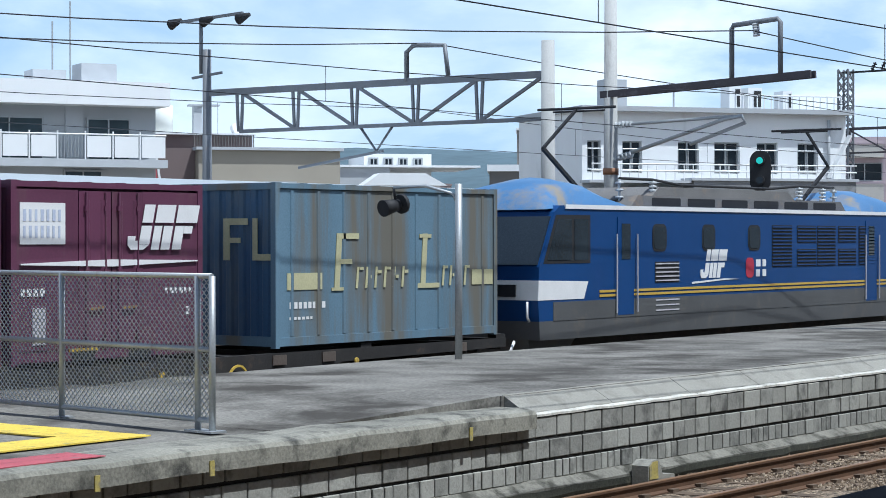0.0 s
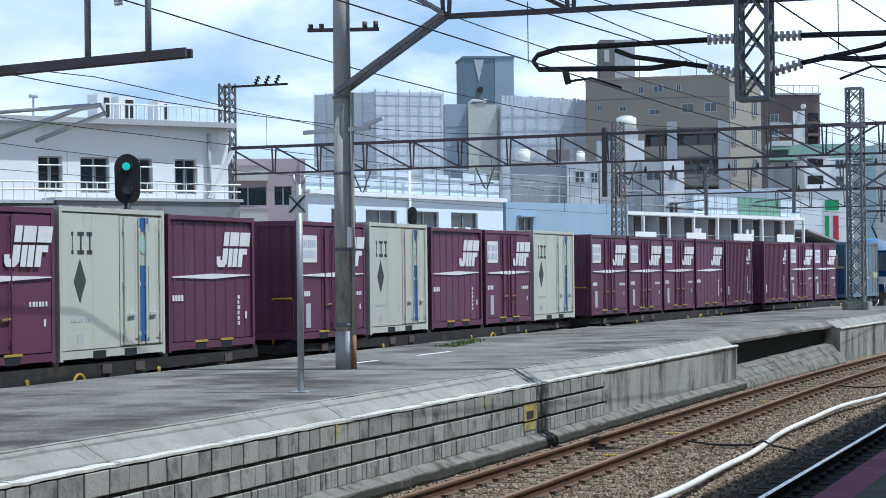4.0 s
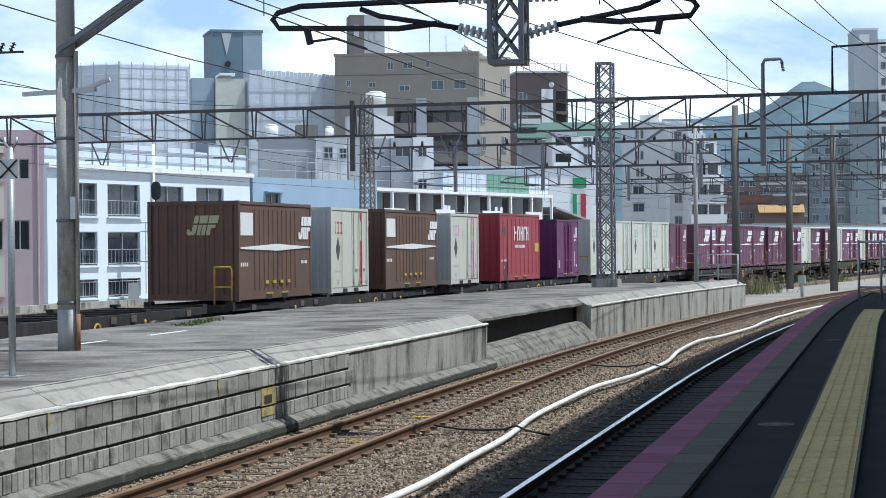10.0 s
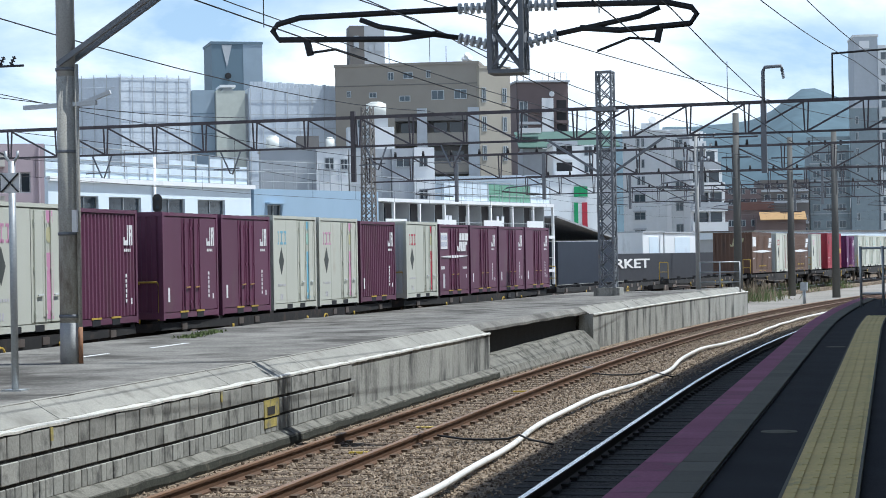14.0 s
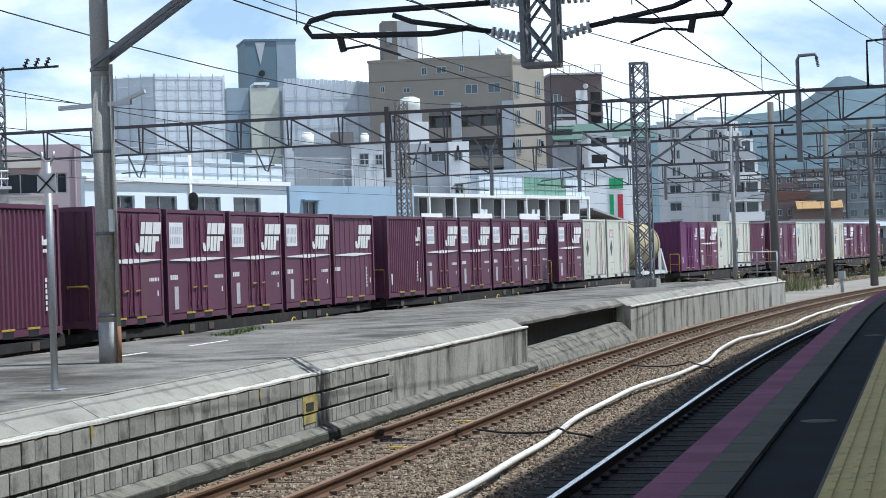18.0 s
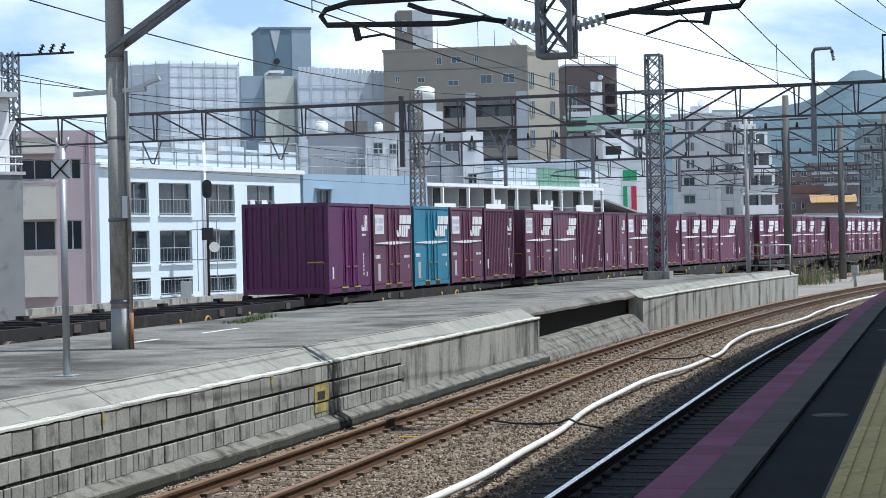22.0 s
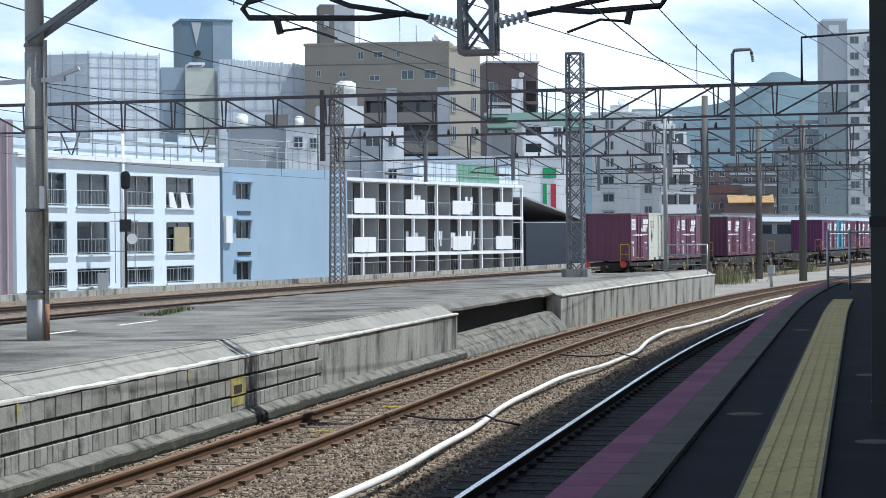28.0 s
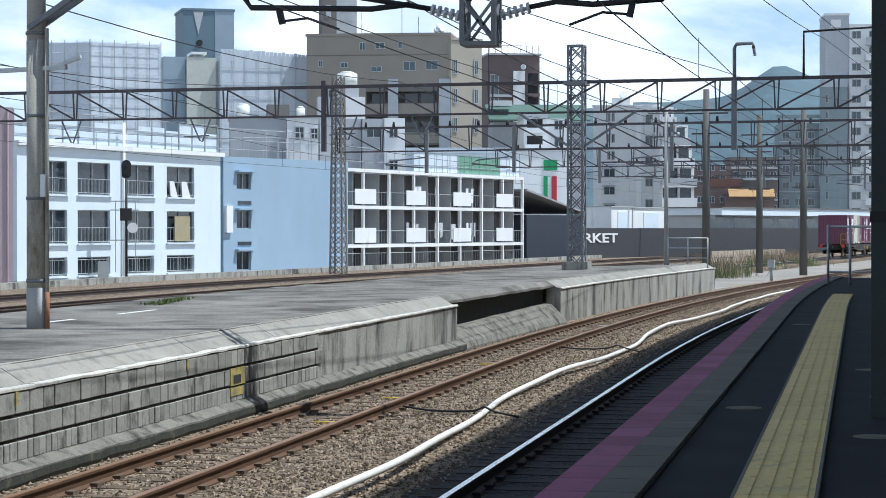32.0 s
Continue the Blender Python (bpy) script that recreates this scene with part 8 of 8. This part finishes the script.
# green roof
gr_ = thing("green_roof_hall", "low hall with a long green sheet roof", "building", "buildings behind the railway", pose(-36.0, 212.0, 0, 0, 0, 14.6))
bit(gr_, "wall", M_CONC_P, -1.0, 8.5, -0.4, 13.5, 0.8, 8)
bm = B()
prism(bm, [(0.0, 13.55), (0.0, 13.7), (6.0, 15.6), (6.0, 15.4)], -1.5, 9.0)
part("roof", bm, M_GREEN_R, gr_)
bit(gr_, "pale_dormer", M_WHITEB, -1.2, 1.0, 15.2, 15.75, 1.5, 4)
# white stacked house
wsh = thing("white_stack_house", "white house with dark recessed balconies", "building", "buildings behind the railway", pose(-31.6, 197.5, 0, 0, 0, 14.1))
bit(wsh, "wall", M_WHITEB, 0.0, 4.6, -0.4, 13.0, 0, 8)
bit(wsh, "roof_slab", M_CONC_P, -0.1, 2.3, 13.0, 13.4, -0.4, 6)
for z in (12.0, 10.4, 8.4, 6.6):
    # recess is only its shade, a black sheet flush with the wall
    bit(wsh, "dark_recess", M_BLACK, 0.3, 1.8, z, z + 0.95, -0.03, -0.004)
    bit(wsh, "balcony_front", M_WHITEB, 0.1, 2.0, z - 0.4, z + 0.1, -0.5, -0.05)
    opening(wsh, 3.0, 3.7, z, z + 0.8, pane=M_GLASS)
sb = thing("green_sign_house", "white gable wall with green and red flag-coloured sign", "building", "buildings behind the railway", pose(-30.5, 192, 0, 0, 0, 20))
bit(sb, "wall", M_WHITEB, -1.5, 3.6, -0.4, 9.6, 0, 8)
bit(sb, "parapet", M_CONC_P, -1.6, 3.7, 9.6, 9.75, -0.1, 8)
bit(sb, "green_sign", M_GREENP, 1.66, 2.95, 7.9, 8.85, -0.08, -0.02)
bit(sb, "green_sign", M_GREENP, 1.65, 2.03, 4.9, 7.35, -0.08, -0.02)
bit(sb, "red_sign", M_REDP, 2.41, 2.9, 4.9, 7.35, -0.08, -0.02)
# apartment tower with a pilaster and stepped balconies
ap2 = thing("grey_white_tower", "grey-white apartment tower with a white pilaster and few windows", "building", "tall buildings behind", pose(-32.3, 256.0, 0, 0, 0, 1.2))
bit(ap2, "wall", M_APT, 0, 8.1, -0.4, 17.5, 0, 12)
bit(ap2, "top_storey", M_APT, 2.2, 4.5, 17.5, 18.6, 1.0, 5)
bit(ap2, "pilaster", M_WHITEB, 5.36, 5.92, -0.4, 17.5, -0.4, -0.004)
bit(ap2, "roof_kerb", M_WHITEB, -0.15, 8.2, 17.5, 17.7, -0.15, 12)
for z in (15.7, 13.1, 11.0):
    for x in (1.8, 2.36):
        opening(ap2, x, x + 0.26, z, z + 0.95)
for z in (8.9, 6.7, 4.5, 2.3):
    opening(ap2, 1.4, 2.65, z, z + 0.85)
    bit(ap2, "window_hood", M_CONC_P, 1.2, 2.8, z + 0.95, z + 1.1, -0.4, -0.004)
for z in (15.5, 12.9, 10.3, 7.7, 5.1):
    opening(ap2, 6.5, 7.3, z, z + 0.9)
bm = B()
tube(bm, (3.6, 0.8, 18.9), (3.7, 0.5, 19.0), 0.45, 14)
part("satellite_dish", bm, M_WHITEB, ap2)
stair = thing("stepped_apartments", "white stepped apartments with dark balcony recesses", "building", "tall buildings behind", pose(-23.8, 252.9, 0, 0, 0, 19.4))
for k, (x1, zb, zt) in enumerate(((1.75, 15.0, 17.2), (3.5, 12.5, 15.0), (4.0, 10.0, 12.5), (4.3, 7.6, 10.0), (4.3, 5.2, 7.6), (4.4, 2.6, 5.2), (4.4, -0.4, 2.6))):
    bit(stair, "storey", M_WHITEB, 0, x1, zb, zt, 0, 10)
    # dark sheet on the storey's face for the shade behind its balcony
    bit(stair, "dark_recess", M_GLASS, 0.4, x1 - 0.4, zb + 1.0, zt - 0.25, -0.05, -0.004)
    bit(stair, "balcony_front", M_WHITEB if k % 2 == 0 else M_CONC_P, 0.0, x1 + 0.1, zb + 0.05, zb + 0.95, -1.0, -0.85)
    bit(stair, "balcony_floor", M_WHITEB, 0.0, x1 + 0.1, zb - 0.12, zb + 0.05, -1.0, -0.004)
    bit(stair, "partition", M_WHITEB, x1 * 0.5, x1 * 0.5 + 0.12, zb + 0.05, zt - 0.13, -0.8, -0.06)
# far tall tower with side balconies
ft = thing("far_grey_tower", "tall pale grey apartment tower with a stair tower", "building", "tall buildings behind", pose(-4.9, 304.0, 0, 0, 0, 6.9))
bit(ft, "stair_tower", M_TOWER_G, 0, 3.37, -0.4, 33.0, 0, 8)
bit(ft, "wall", M_APT, 3.38, 9.5, -0.4, 31.7, -0.3, 8)
bit(ft, "low_wing", M_TEAL_G, -0.8, 3.0, -0.4, 22.7, -1.2, -0.01)
bit(ft, "wing_kerb", M_CONC_P, -0.9, 3.1, 22.7, 22.95, -1.3, 0.0)
bit(ft, "roof_kerb", M_APT, -0.1, 3.5, 33.0, 33.3, -0.1, 8)
bit(ft, "pale_sign", M_WHITEB, 0.8, 2.2, 31.3, 32.4, -0.04, -0.004)
for i in range(12):
    z = 29.7 - i * 2.3
    opening(ft, 3.8, 4.95, z, z + 0.95, y=-0.3)
    bit(ft, "balcony_front", M_WHITEB if i % 3 else M_TOWER_G, 5.6, 8.6, z - 0.9, z + 0.1, -1.3, -1.15)
    bit(ft, "balcony_floor", M_TOWER_G, 5.6, 8.6, z - 1.05, z - 0.9, -1.3, -0.31)
    bit(ft, "glass_door", M_GLASS, 6.2, 8.0, z - 0.9, z + 1.0, -0.36, -0.304)
    if i > 3:
        opening(ft, 0.0, 0.3, z, z + 1.0, y=-1.2)
mg = thing("teal_grey_flats", "teal-grey flats with a roof frame and small windows", "building", "tall buildings behind", pose(-4.9, 304.0, 0, 0, 0, 6.9))
bit(mg, "wall", M_TEAL_G, -6.5, -0.82, -0.4, 17.6, 0.5, 9)
bit(mg, "roof_beam", M_TEAL_G, -6.9, -0.82, 18.3, 18.8, 0.0, 0.5)
for x in (-6.7, -4.4, -2.2):
    bit(mg, "roof_post", M_BLACK, x, x + 0.3, 17.6, 18.3, 0.1, 0.4)
for i in range(6):
    for x in (-6.0, -4.2, -2.4):
        opening(mg, x, x + 0.9, 15.4 - i * 2.4, 16.3 - i * 2.4, y=0.5)
    bit(mg, "floor_band", M_CONC_P, -6.5, -0.82, 14.9 - i * 2.4, 15.05 - i * 2.4, 0.42, 0.496)
dbh = thing("dark_brown_houses", "brown flats behind the station hall", "building", "tall buildings behind", pose(-23.3, 299.1, 0, 0, 0, 10.5))
bit(dbh, "wall", M_BROWNB, 0, 5.2, -0.4, 11.4, 0, 8)
bit(dbh, "wall", M_BEIGE_D, 5.22, 12.1, -0.4, 12.7, 0.4, 8)
bit(dbh, "red_band", mat("dull_red_sheet", (0.15, 0.075, 0.06), 0.7, var=0.15), 2.0, 7.0, 8.4, 9.6, -0.4, -0.1)
for z in (11.0, 9.4, 6.4, 4.6):
    bit(dbh, "floor_band", M_CONC_P, 5.3, 12.0, z, z + 0.3, 0.1, 0.396)
    for x in (5.8, 7.6, 9.4, 11.0):
        opening(dbh, x, x + 0.8, z + 0.45, z + 1.15, pane=M_GLASS, y=0.4)
    for x in (0.6, 2.2, 3.8):
        opening(dbh, x, x + 0.7, z - 0.2, z + 0.6, pane=M_GLASS)
osh = thing("orange_awning_shop", "low shop with a faded orange awning", "building", "buildings behind the railway", pose(-23.3, 296.0, 0, 0, 0, 10.5))
bit(osh, "wall", M_BROWNB, 4.8, 11.8, -0.4, 7.2, 1.0, 4)
bm = B()
prism(bm, [(-0.6, 6.9), (-0.6, 7.0), (1.0, 8.1), (1.0, 7.95)], 5.2, 8.6)
part("awning", bm, M_ORANGEB, osh)
bm = B()
prism(bm, [(-0.6, 6.9), (-0.6, 7.0), (1.0, 8.1), (1.0, 7.95)], 8.65, 11.7)
part("awning", bm, M_ORANGEB, osh)
rnd = random.Random(21)
for i in range(46):
    d_ = rnd.uniform(330, 900)
    ang = math.radians(rnd.uniform(-6, 46))
    w_ = rnd.uniform(10, 30)
    block("distant_building", "distant pale town building", -d_ * math.sin(ang), d_ * math.cos(ang), w_, rnd.uniform(10, 20), -0.4, rnd.uniform(5, 14) + d_ * 0.006, rnd.uniform(-10, 25), rnd.choice((M_GREYB, M_WHITEB, M_PALE, M_BEIGE, M_BROWNB)), 4, 3, 1.2, 1.5, M_GLASS, 2, side=False)

# hills
M_HILL = mat("hazy_wooded_hill", (0.085, 0.13, 0.155), 1.0, var=0.22, scale=0.012, fine=0.05, bump=0)
bm = B()
NX, NY = 240, 15
grid = []
for j in range(NY):
    row = []
    for i in range(NX):
        x = -2600 + 3600 * i / (NX - 1)
        y = 1900 + 1300 * j / (NY - 1)
        prof = max(0.0, math.sin(math.pi * j / (NY - 1))) ** 0.8
        h = 150 + 36 * math.exp(-((x + 78) / 66) ** 2) + 10 * math.exp(-((x + 95) / 24) ** 2) + 6 * math.exp(-((x + 235) / 60) ** 2) + 22 * math.exp(-((x - 300) / 200) ** 2) + 4 * noise.noise(Vector((x * 0.006, y * 0.004, 1))) + 5 * noise.noise(Vector((x * 0.02, y * 0.012, 2))) - 55 * math.exp(-((x + 1200) / 500) ** 2)
        row.append(bm.verts.new((x, y, -1 + max(0.0, h) * prof)))
    grid.append(row)
for j in range(NY - 1):
    for i in range(NX - 1):
        bm.faces.new((grid[j][i], grid[j][i + 1], grid[j + 1][i + 1], grid[j + 1][i]))
tagged(part("hills", bm, M_HILL, smooth=True), label="hazy blue-green wooded hills behind the town", category="hills", kind="structure")

# buildings beyond the train seen at the start
gh, Lgh = building("grey_white_house", "grey-white house with a railed terrace and barred windows", (-36.85, 55.53), (-30.3, 64.36), 7, -0.4, 7.6, M_WHITEB,
    cols=((0.2, 0.75), (1.62, 2.41), (3.89, 4.74), (5.4, 6.45), (7.18, 8.06), (8.92, 9.76)), rows=((5.3, 6.5),), mull=1, rail=True)
bit(gh, "eave_board", M_GREYB, -0.2, 11.1, 7.6, 7.78, -0.45, 7.0)
M_LOWGREY = mat("dark_grey_render", (0.25, 0.255, 0.26), 0.9, var=0.2, scale=1.2, bump=0.15, stain=(0.16, 0.16, 0.155), stain_scale=1.5)
bit(gh, "lower_storey", M_LOWGREY, 4.1, 10.9, -0.4, 5.0, -1.0, -0.004)
bit(gh, "side_annex", M_LOWGREY, -3.0, 4.06, -0.4, 4.55, -1.0, -0.004)
bit(gh, "terrace_kerb", M_CONC_P, 4.0, 11.0, 5.0, 5.1, -1.06, -0.004)
for z in (5.35, 5.6):
    bm = B()
    tube(bm, (0.0, -0.95, z), (10.95, -0.95, z), 0.03, 6)
    part("terrace_rail", bm, M_WHITEB, gh)
for i in range(30):
    bm = B()
    tube(bm, (0.05 + i * 0.367, -0.95, 5.0), (0.05 + i * 0.367, -0.95, 5.6), 0.02, 5)
    part("rail_post", bm, M_WHITEB, gh)
bit(gh, "terrace_deck", M_CONC_P, -0.1, 4.0, 4.9, 5.0, -1.0, -0.004)
for x0, x1, z in ((6.6, 7.1, 8.75), (7.4, 8.0, 8.7), (8.9, 9.3, 8.6), (1.4, 2.3, 8.9)):
    bit(gh, "roof_unit", M_WHITEB if x0 > 5 else M_GREYB, x0, x1, 7.78, z, 1.2, 2.0)
    if x0 > 5:
        bit(gh, "fan_grille", M_BLACK, x0 + 0.25, x1 - 0.06, 7.95, z - 0.12, 1.17, 1.196)
rail_line(gh, 6.4, 10.9, 0.2, 7.78, 0.55, 0.3, M_WHITEB)
bm = B()
tube(bm, (10.2, -0.1, 5.0), (10.2, -0.1, 7.4), 0.07, 8)
part("drain_pipe", bm, M_GREYB, gh)
bm = B()
strut(bm, (10.0, -0.5, 5.15), (10.9, -0.5, 6.8), 0.3, 0.06)
part("outside_stair", bm, M_WHITEB, gh)
bm = B()
tube(bm, (4.6, 2, 7.78), (4.6, 2, 8.6), 0.04, 6)
tube(bm, (4.6, 2, 8.6), (4.6, 2, 8.7), 0.16, 10)
part("roof_vent", bm, M_GREYB, gh)
dk = thing("small_dark_house", "small dark house with white roof edges and a dish", "building", "buildings behind the railway", pose(-48.3, 68.34, 0, 0, 0, 33.73))
bit(dk, "upper_wall", M_BEIGE_D, -0.05, 1.3, 6.2, 7.8, 0.6, 4)
bit(dk, "lower_wall", M_BEIGE_D, -1.3, 1.6, -0.4, 5.9, 0, 5)
bit(dk, "roof_edge", M_WHITEB, -1.4, 1.7, 5.9, 6.2, -0.15, 5)
bit(dk, "roof_edge", M_WHITEB, -0.1, 1.4, 7.8, 7.9, 0.5, 4)
bm = B()
tube(bm, (0.2, -0.6, 5.4), (0.3, -0.45, 5.4), 0.22, 12)
part("satellite_dish", bm, M_WHITEB, dk)

wb = thing("white_balcony_house", "white house with a panelled balcony and a broad flat roof", "building", "buildings behind the railway", pose(-54.74, 43.16, 0, 0, 0, 61.73))
bit(wb, "wall", M_GREYB, -9.0, 6.0, -0.4, 7.9, 0, 9)
bit(wb, "roof_slab", M_WHITEB, -9.3, 6.2, 7.9, 8.8, -1.2, 9.2)
bit(wb, "balcony_floor", M_CONC_P, -9.0, 6.1, 5.55, 5.85, -1.2, -0.004)
for x0, x1 in ((-8.0, -6.4), (-4.6, -3.0), (-1.0, 1.5), (3.3, 4.9)):
    opening(wb, x0, x1, 5.9, 7.4, pane=M_GLASS_B)
for x0, x1 in ((-7.2, -5.6), (-2.4, -0.8), (2.4, 3.8)):
    opening(wb, x0, x1, 4.0, 5.4, pane=M_GLASS_B)
bit(wb, "wall_band", M_CONC_P, 2.4, 3.1, 5.9, 7.9, -0.1, -0.004)
for i in range(14):
    x = -8.9 + i * 1.07
    bm = B()
    tube(bm, (x, -1.15, 5.85), (x, -1.15, 6.9), 0.035, 6)
    part("balcony_post", bm, M_WHITEB, wb)
    if i % 4 != 2:
        bit(wb, "balcony_panel", M_WHITEB, x + 0.07, x + 1.0, 5.92, 6.72, -1.17, -1.13)
    else:
        for k in range(7):
            bm = B()
            tube(bm, (x + 0.13 + k * 0.135, -1.15, 5.9), (x + 0.13 + k * 0.135, -1.15, 6.74), 0.018, 5)
            part("balcony_bar", bm, M_GALV, wb)
bm = B()
tube(bm, (-9.0, -1.15, 6.78), (6.05, -1.15, 6.78), 0.035, 6)
part("balcony_rail", bm, M_WHITEB, wb)
for x0, x1, z in ((3.2, 4.6, 9.6), (1.3, 2.6, 9.3)):
    bit(wb, "roof_unit", M_CONC_P, x0, x1, 8.8, z, 0.5, 1.8)
for x, z in ((2.2, 11.2), (2.9, 12.0)):
    bm = B()
    tube(bm, (x, 1.0, 8.8), (x, 1.0, z), 0.035, 5)
    part("aerial", bm, M_GALV, wb)
cb = thing("concrete_block_house", "beige concrete building with a railed roof and a cream tank", "building", "buildings behind the railway", pose(-54.87, 51.62, 0, 0, 0, 51.63))
bit(cb, "wall", M_TILE_L, 1.72, 7.68, -0.4, 6.5, 0, 7)
bit(cb, "roof_slab", M_CONC_P, 1.6, 7.8, 6.5, 6.62, -0.2, 7)
bit(cb, "dark_wing", M_BROWNB, -0.3, 1.7, -0.4, 6.6, 0.8, 6)
bit(cb, "wing_roof", M_WHITEB, -0.3, 4.4, 7.2, 7.27, 1.5, 6)
bit(cb, "stair_head", M_BROWNB, -0.2, 4.3, 6.62, 7.2, 1.8, 6)
for x0, x1 in ((2.2, 3.6), (4.5, 5.75)):
    opening(cb, x0, x1, 4.3, 5.15, pane=M_GLASS)
for i in range(22):
    bm = B()
    x = 1.76 + i * 0.12
    tube(bm, (x, 1.4, 6.62), (x, 1.4, 7.2), 0.022, 5)
    part("rail_bar", bm, M_BEIGE_D, cb)
water_tank(cb, 0.55, 2.6, 7.27, 0.5, 1.4)
bit(cb, "flue", M_GREYB, 1.9, 2.25, 7.27, 8.5, 2.4, 2.8)
bit(cb, "flue_cap", M_GREYB, 1.7, 3.0, 8.45, 8.52, 2.3, 2.9)
bm = B()
tube(bm, (3.6, 2.0, 7.45), (3.68, 1.85, 7.5), 0.26, 12)
part("satellite_dish", bm, M_WHITEB, cb)
for k, (x, m_) in enumerate(((-0.25, M_RED_PAINT), (-0.12, M_WHITEB))):
    bm = B()
    strut(bm, (x, -0.3, 6.6), (x + 0.3, -0.3, 4.6), 0.09)
    part("stair_string", bm, m_, cb)
lh = thing("low_white_shed", "low white flat-roofed sheds with small openings", "shed", "buildings behind the railway", pose(-54.85, 63.57, 0, 0, 0, 46.63))
bit(lh, "wall", M_CONC_P, -0.1, 2.3, -0.4, 6.1, 0, 6)
bit(lh, "wall", M_WHITEB, 1.4, 4.6, -0.4, 6.8, 2.0, 7)
bit(lh, "roof_edge", M_WHITEB, -0.2, 6.5, 6.1, 6.2, -0.15, 6)
for i in range(4):
    opening(lh, 1.7 + i * 0.7, 2.0 + i * 0.7, 6.3, 6.55, pane=M_GLASS, y=2.0)
bm = B()
prism(bm, [(0.6, 5.2), (4.4, 5.2), (3.4, 5.75), (1.4, 5.75)], -3.0, -1.0, Matrix(((0, 1, 0, 0), (1, 0, 0, 0), (0, 0, 1, 0), (0, 0, 0, 1))))
part("lean_roof", bm, M_WHITEB, lh)
# thin flat canopy beyond the train
bm = B()
sweep(bm, [(-28.9, 3.72), (-28.9, 3.95), (-24.95, 4.05), (-24.95, 3.76)], -30, 43.9, 4)
canopy_far = structure("far_canopy", bm, M_PALE, "pale thin flat canopy roof beyond the train")
for s_ in (-20, -8, 4, 16, 26, 36, 43):
    bm = B()
    tube(bm, at(s_, -28.7, -0.3), at(s_, -28.7, 3.78), 0.09, 8)
    part("canopy_post", bm, M_STEEL_GREY, canopy_far)
# grass tufts
rnd = random.Random(8)


def tufts(name, label, spots, count, h, material, spread):
    bm = B()
    for i in range(count):
        c_ = rnd.choice(spots)
        p = Vector(c_) + Vector((rnd.gauss(0, spread), rnd.gauss(0, spread * 1.8), 0))
        a = rnd.random() * 6.28
        hh = h * rnd.uniform(0.5, 1.2)
        w = 0.012 + 0.012 * rnd.random()
        lean = Vector((rnd.gauss(0, 0.3), rnd.gauss(0, 0.3), 1)).normalized() * hh
        d_ = Vector((math.cos(a) * w, math.sin(a) * w, 0))
        v = [bm.verts.new(p - d_), bm.verts.new(p + d_), bm.verts.new(p + lean * 0.6 + d_ * 0.7 + Vector((0, 0, 0))), bm.verts.new(p + lean), bm.verts.new(p + lean * 0.6 - d_ * 0.7)]
        bm.faces.new(v)
    return tagged(part(name, bm, material), label=label, category="grass", kind="stuff")


tufts("platform_grass", "small green weeds in the platform surface", [at(37.8 + 0.45 * i, -13.15 - 0.08 * i, PZ + 0.13) for i in range(8)], 420, 0.06, M_LEAF, 0.10)
GREEN_SPOTS = [(-7.7, 119, -0.35), (-7.8, 124, -0.35), (-7.9, 130, -0.35), (-8.6, 133, -0.35), (-6.6, 147, -0.35), (-7.0, 151, -0.35), (-4.2, 158, -0.35), (-9.5, 126, -0.35)]
tufts("track_weeds", "green weeds beside the platform end", GREEN_SPOTS, 1500, 0.75, M_LEAF, 0.75)
tufts("dry_weeds", "dry straw-coloured weeds by the track", [(-7.9, 121, -0.35), (-9.4, 140, -0.35), (-7.4, 158, -0.35), (-7.0, 163, -0.35), (-4.9, 175, -0.35), (-5.6, 168, -0.35)], 1300, 1.25, M_DRY, 0.8)

# ---- sleepers and wall blocks ----
bm = B()
box(bm, -1.05, 1.05, -0.11, 0.11, -0.30, -0.150)
for sx in (-1, 1):
    box(bm, sx * 0.566 - 0.13, sx * 0.566 - 0.045, -0.07, 0.07, -0.150, -0.11)
    box(bm, sx * 0.566 + 0.045, sx * 0.566 + 0.13, -0.07, 0.07, -0.150, -0.11)
sl_me = mesh_of("sleeper", bm, M_SLEEPER)
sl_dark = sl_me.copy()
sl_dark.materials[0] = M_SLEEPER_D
for i in range(165):
    piece("sleeper", sl_me, on_track(10 + 0.66 * i, -7.07), TRACK_B)
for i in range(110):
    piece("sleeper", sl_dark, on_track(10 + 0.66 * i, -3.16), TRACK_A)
for i in range(150):
    piece("sleeper", sl_me, on_track(40 + 0.75 * i, -26.4), TRACK_D)

blocks = tagged(new("platform_block_wall"), label="grey weathered concrete block wall of the platform", category="wall", kind="structure")
rnd = random.Random(2)
block_meshes = []
for L_, hh in ((0.30, 0.262), (0.38, 0.262), (0.46, 0.262), (0.28, 0.252), (0.36, 0.252), (0.43, 0.252), (0.15, 0.235), (0.20, 0.235), (0.26, 0.235)):
    bm = B()
    vs = box(bm, -0.05, 0.05, 0.011, L_ - 0.011, 0.02, hh - 0.02)
    bmesh.ops.bevel(bm, geom=[e for e in bm.edges], offset=0.008, segments=1, affect='EDGES')
    block_meshes.append((L_, mesh_of("block", bm, M_BLOCK)))
for z, kind in ((0.06, 2), (0.29, 1), (0.54, 0)):
    s = -2.0 + rnd.random() * 0.3
    while s < 32.05:
        L_, me = block_meshes[kind * 3 + rnd.randrange(3)]
        piece("block", me, on_track(s, -8.472 + rnd.uniform(-0.006, 0.007), z), blocks)
        s += L_
motions()
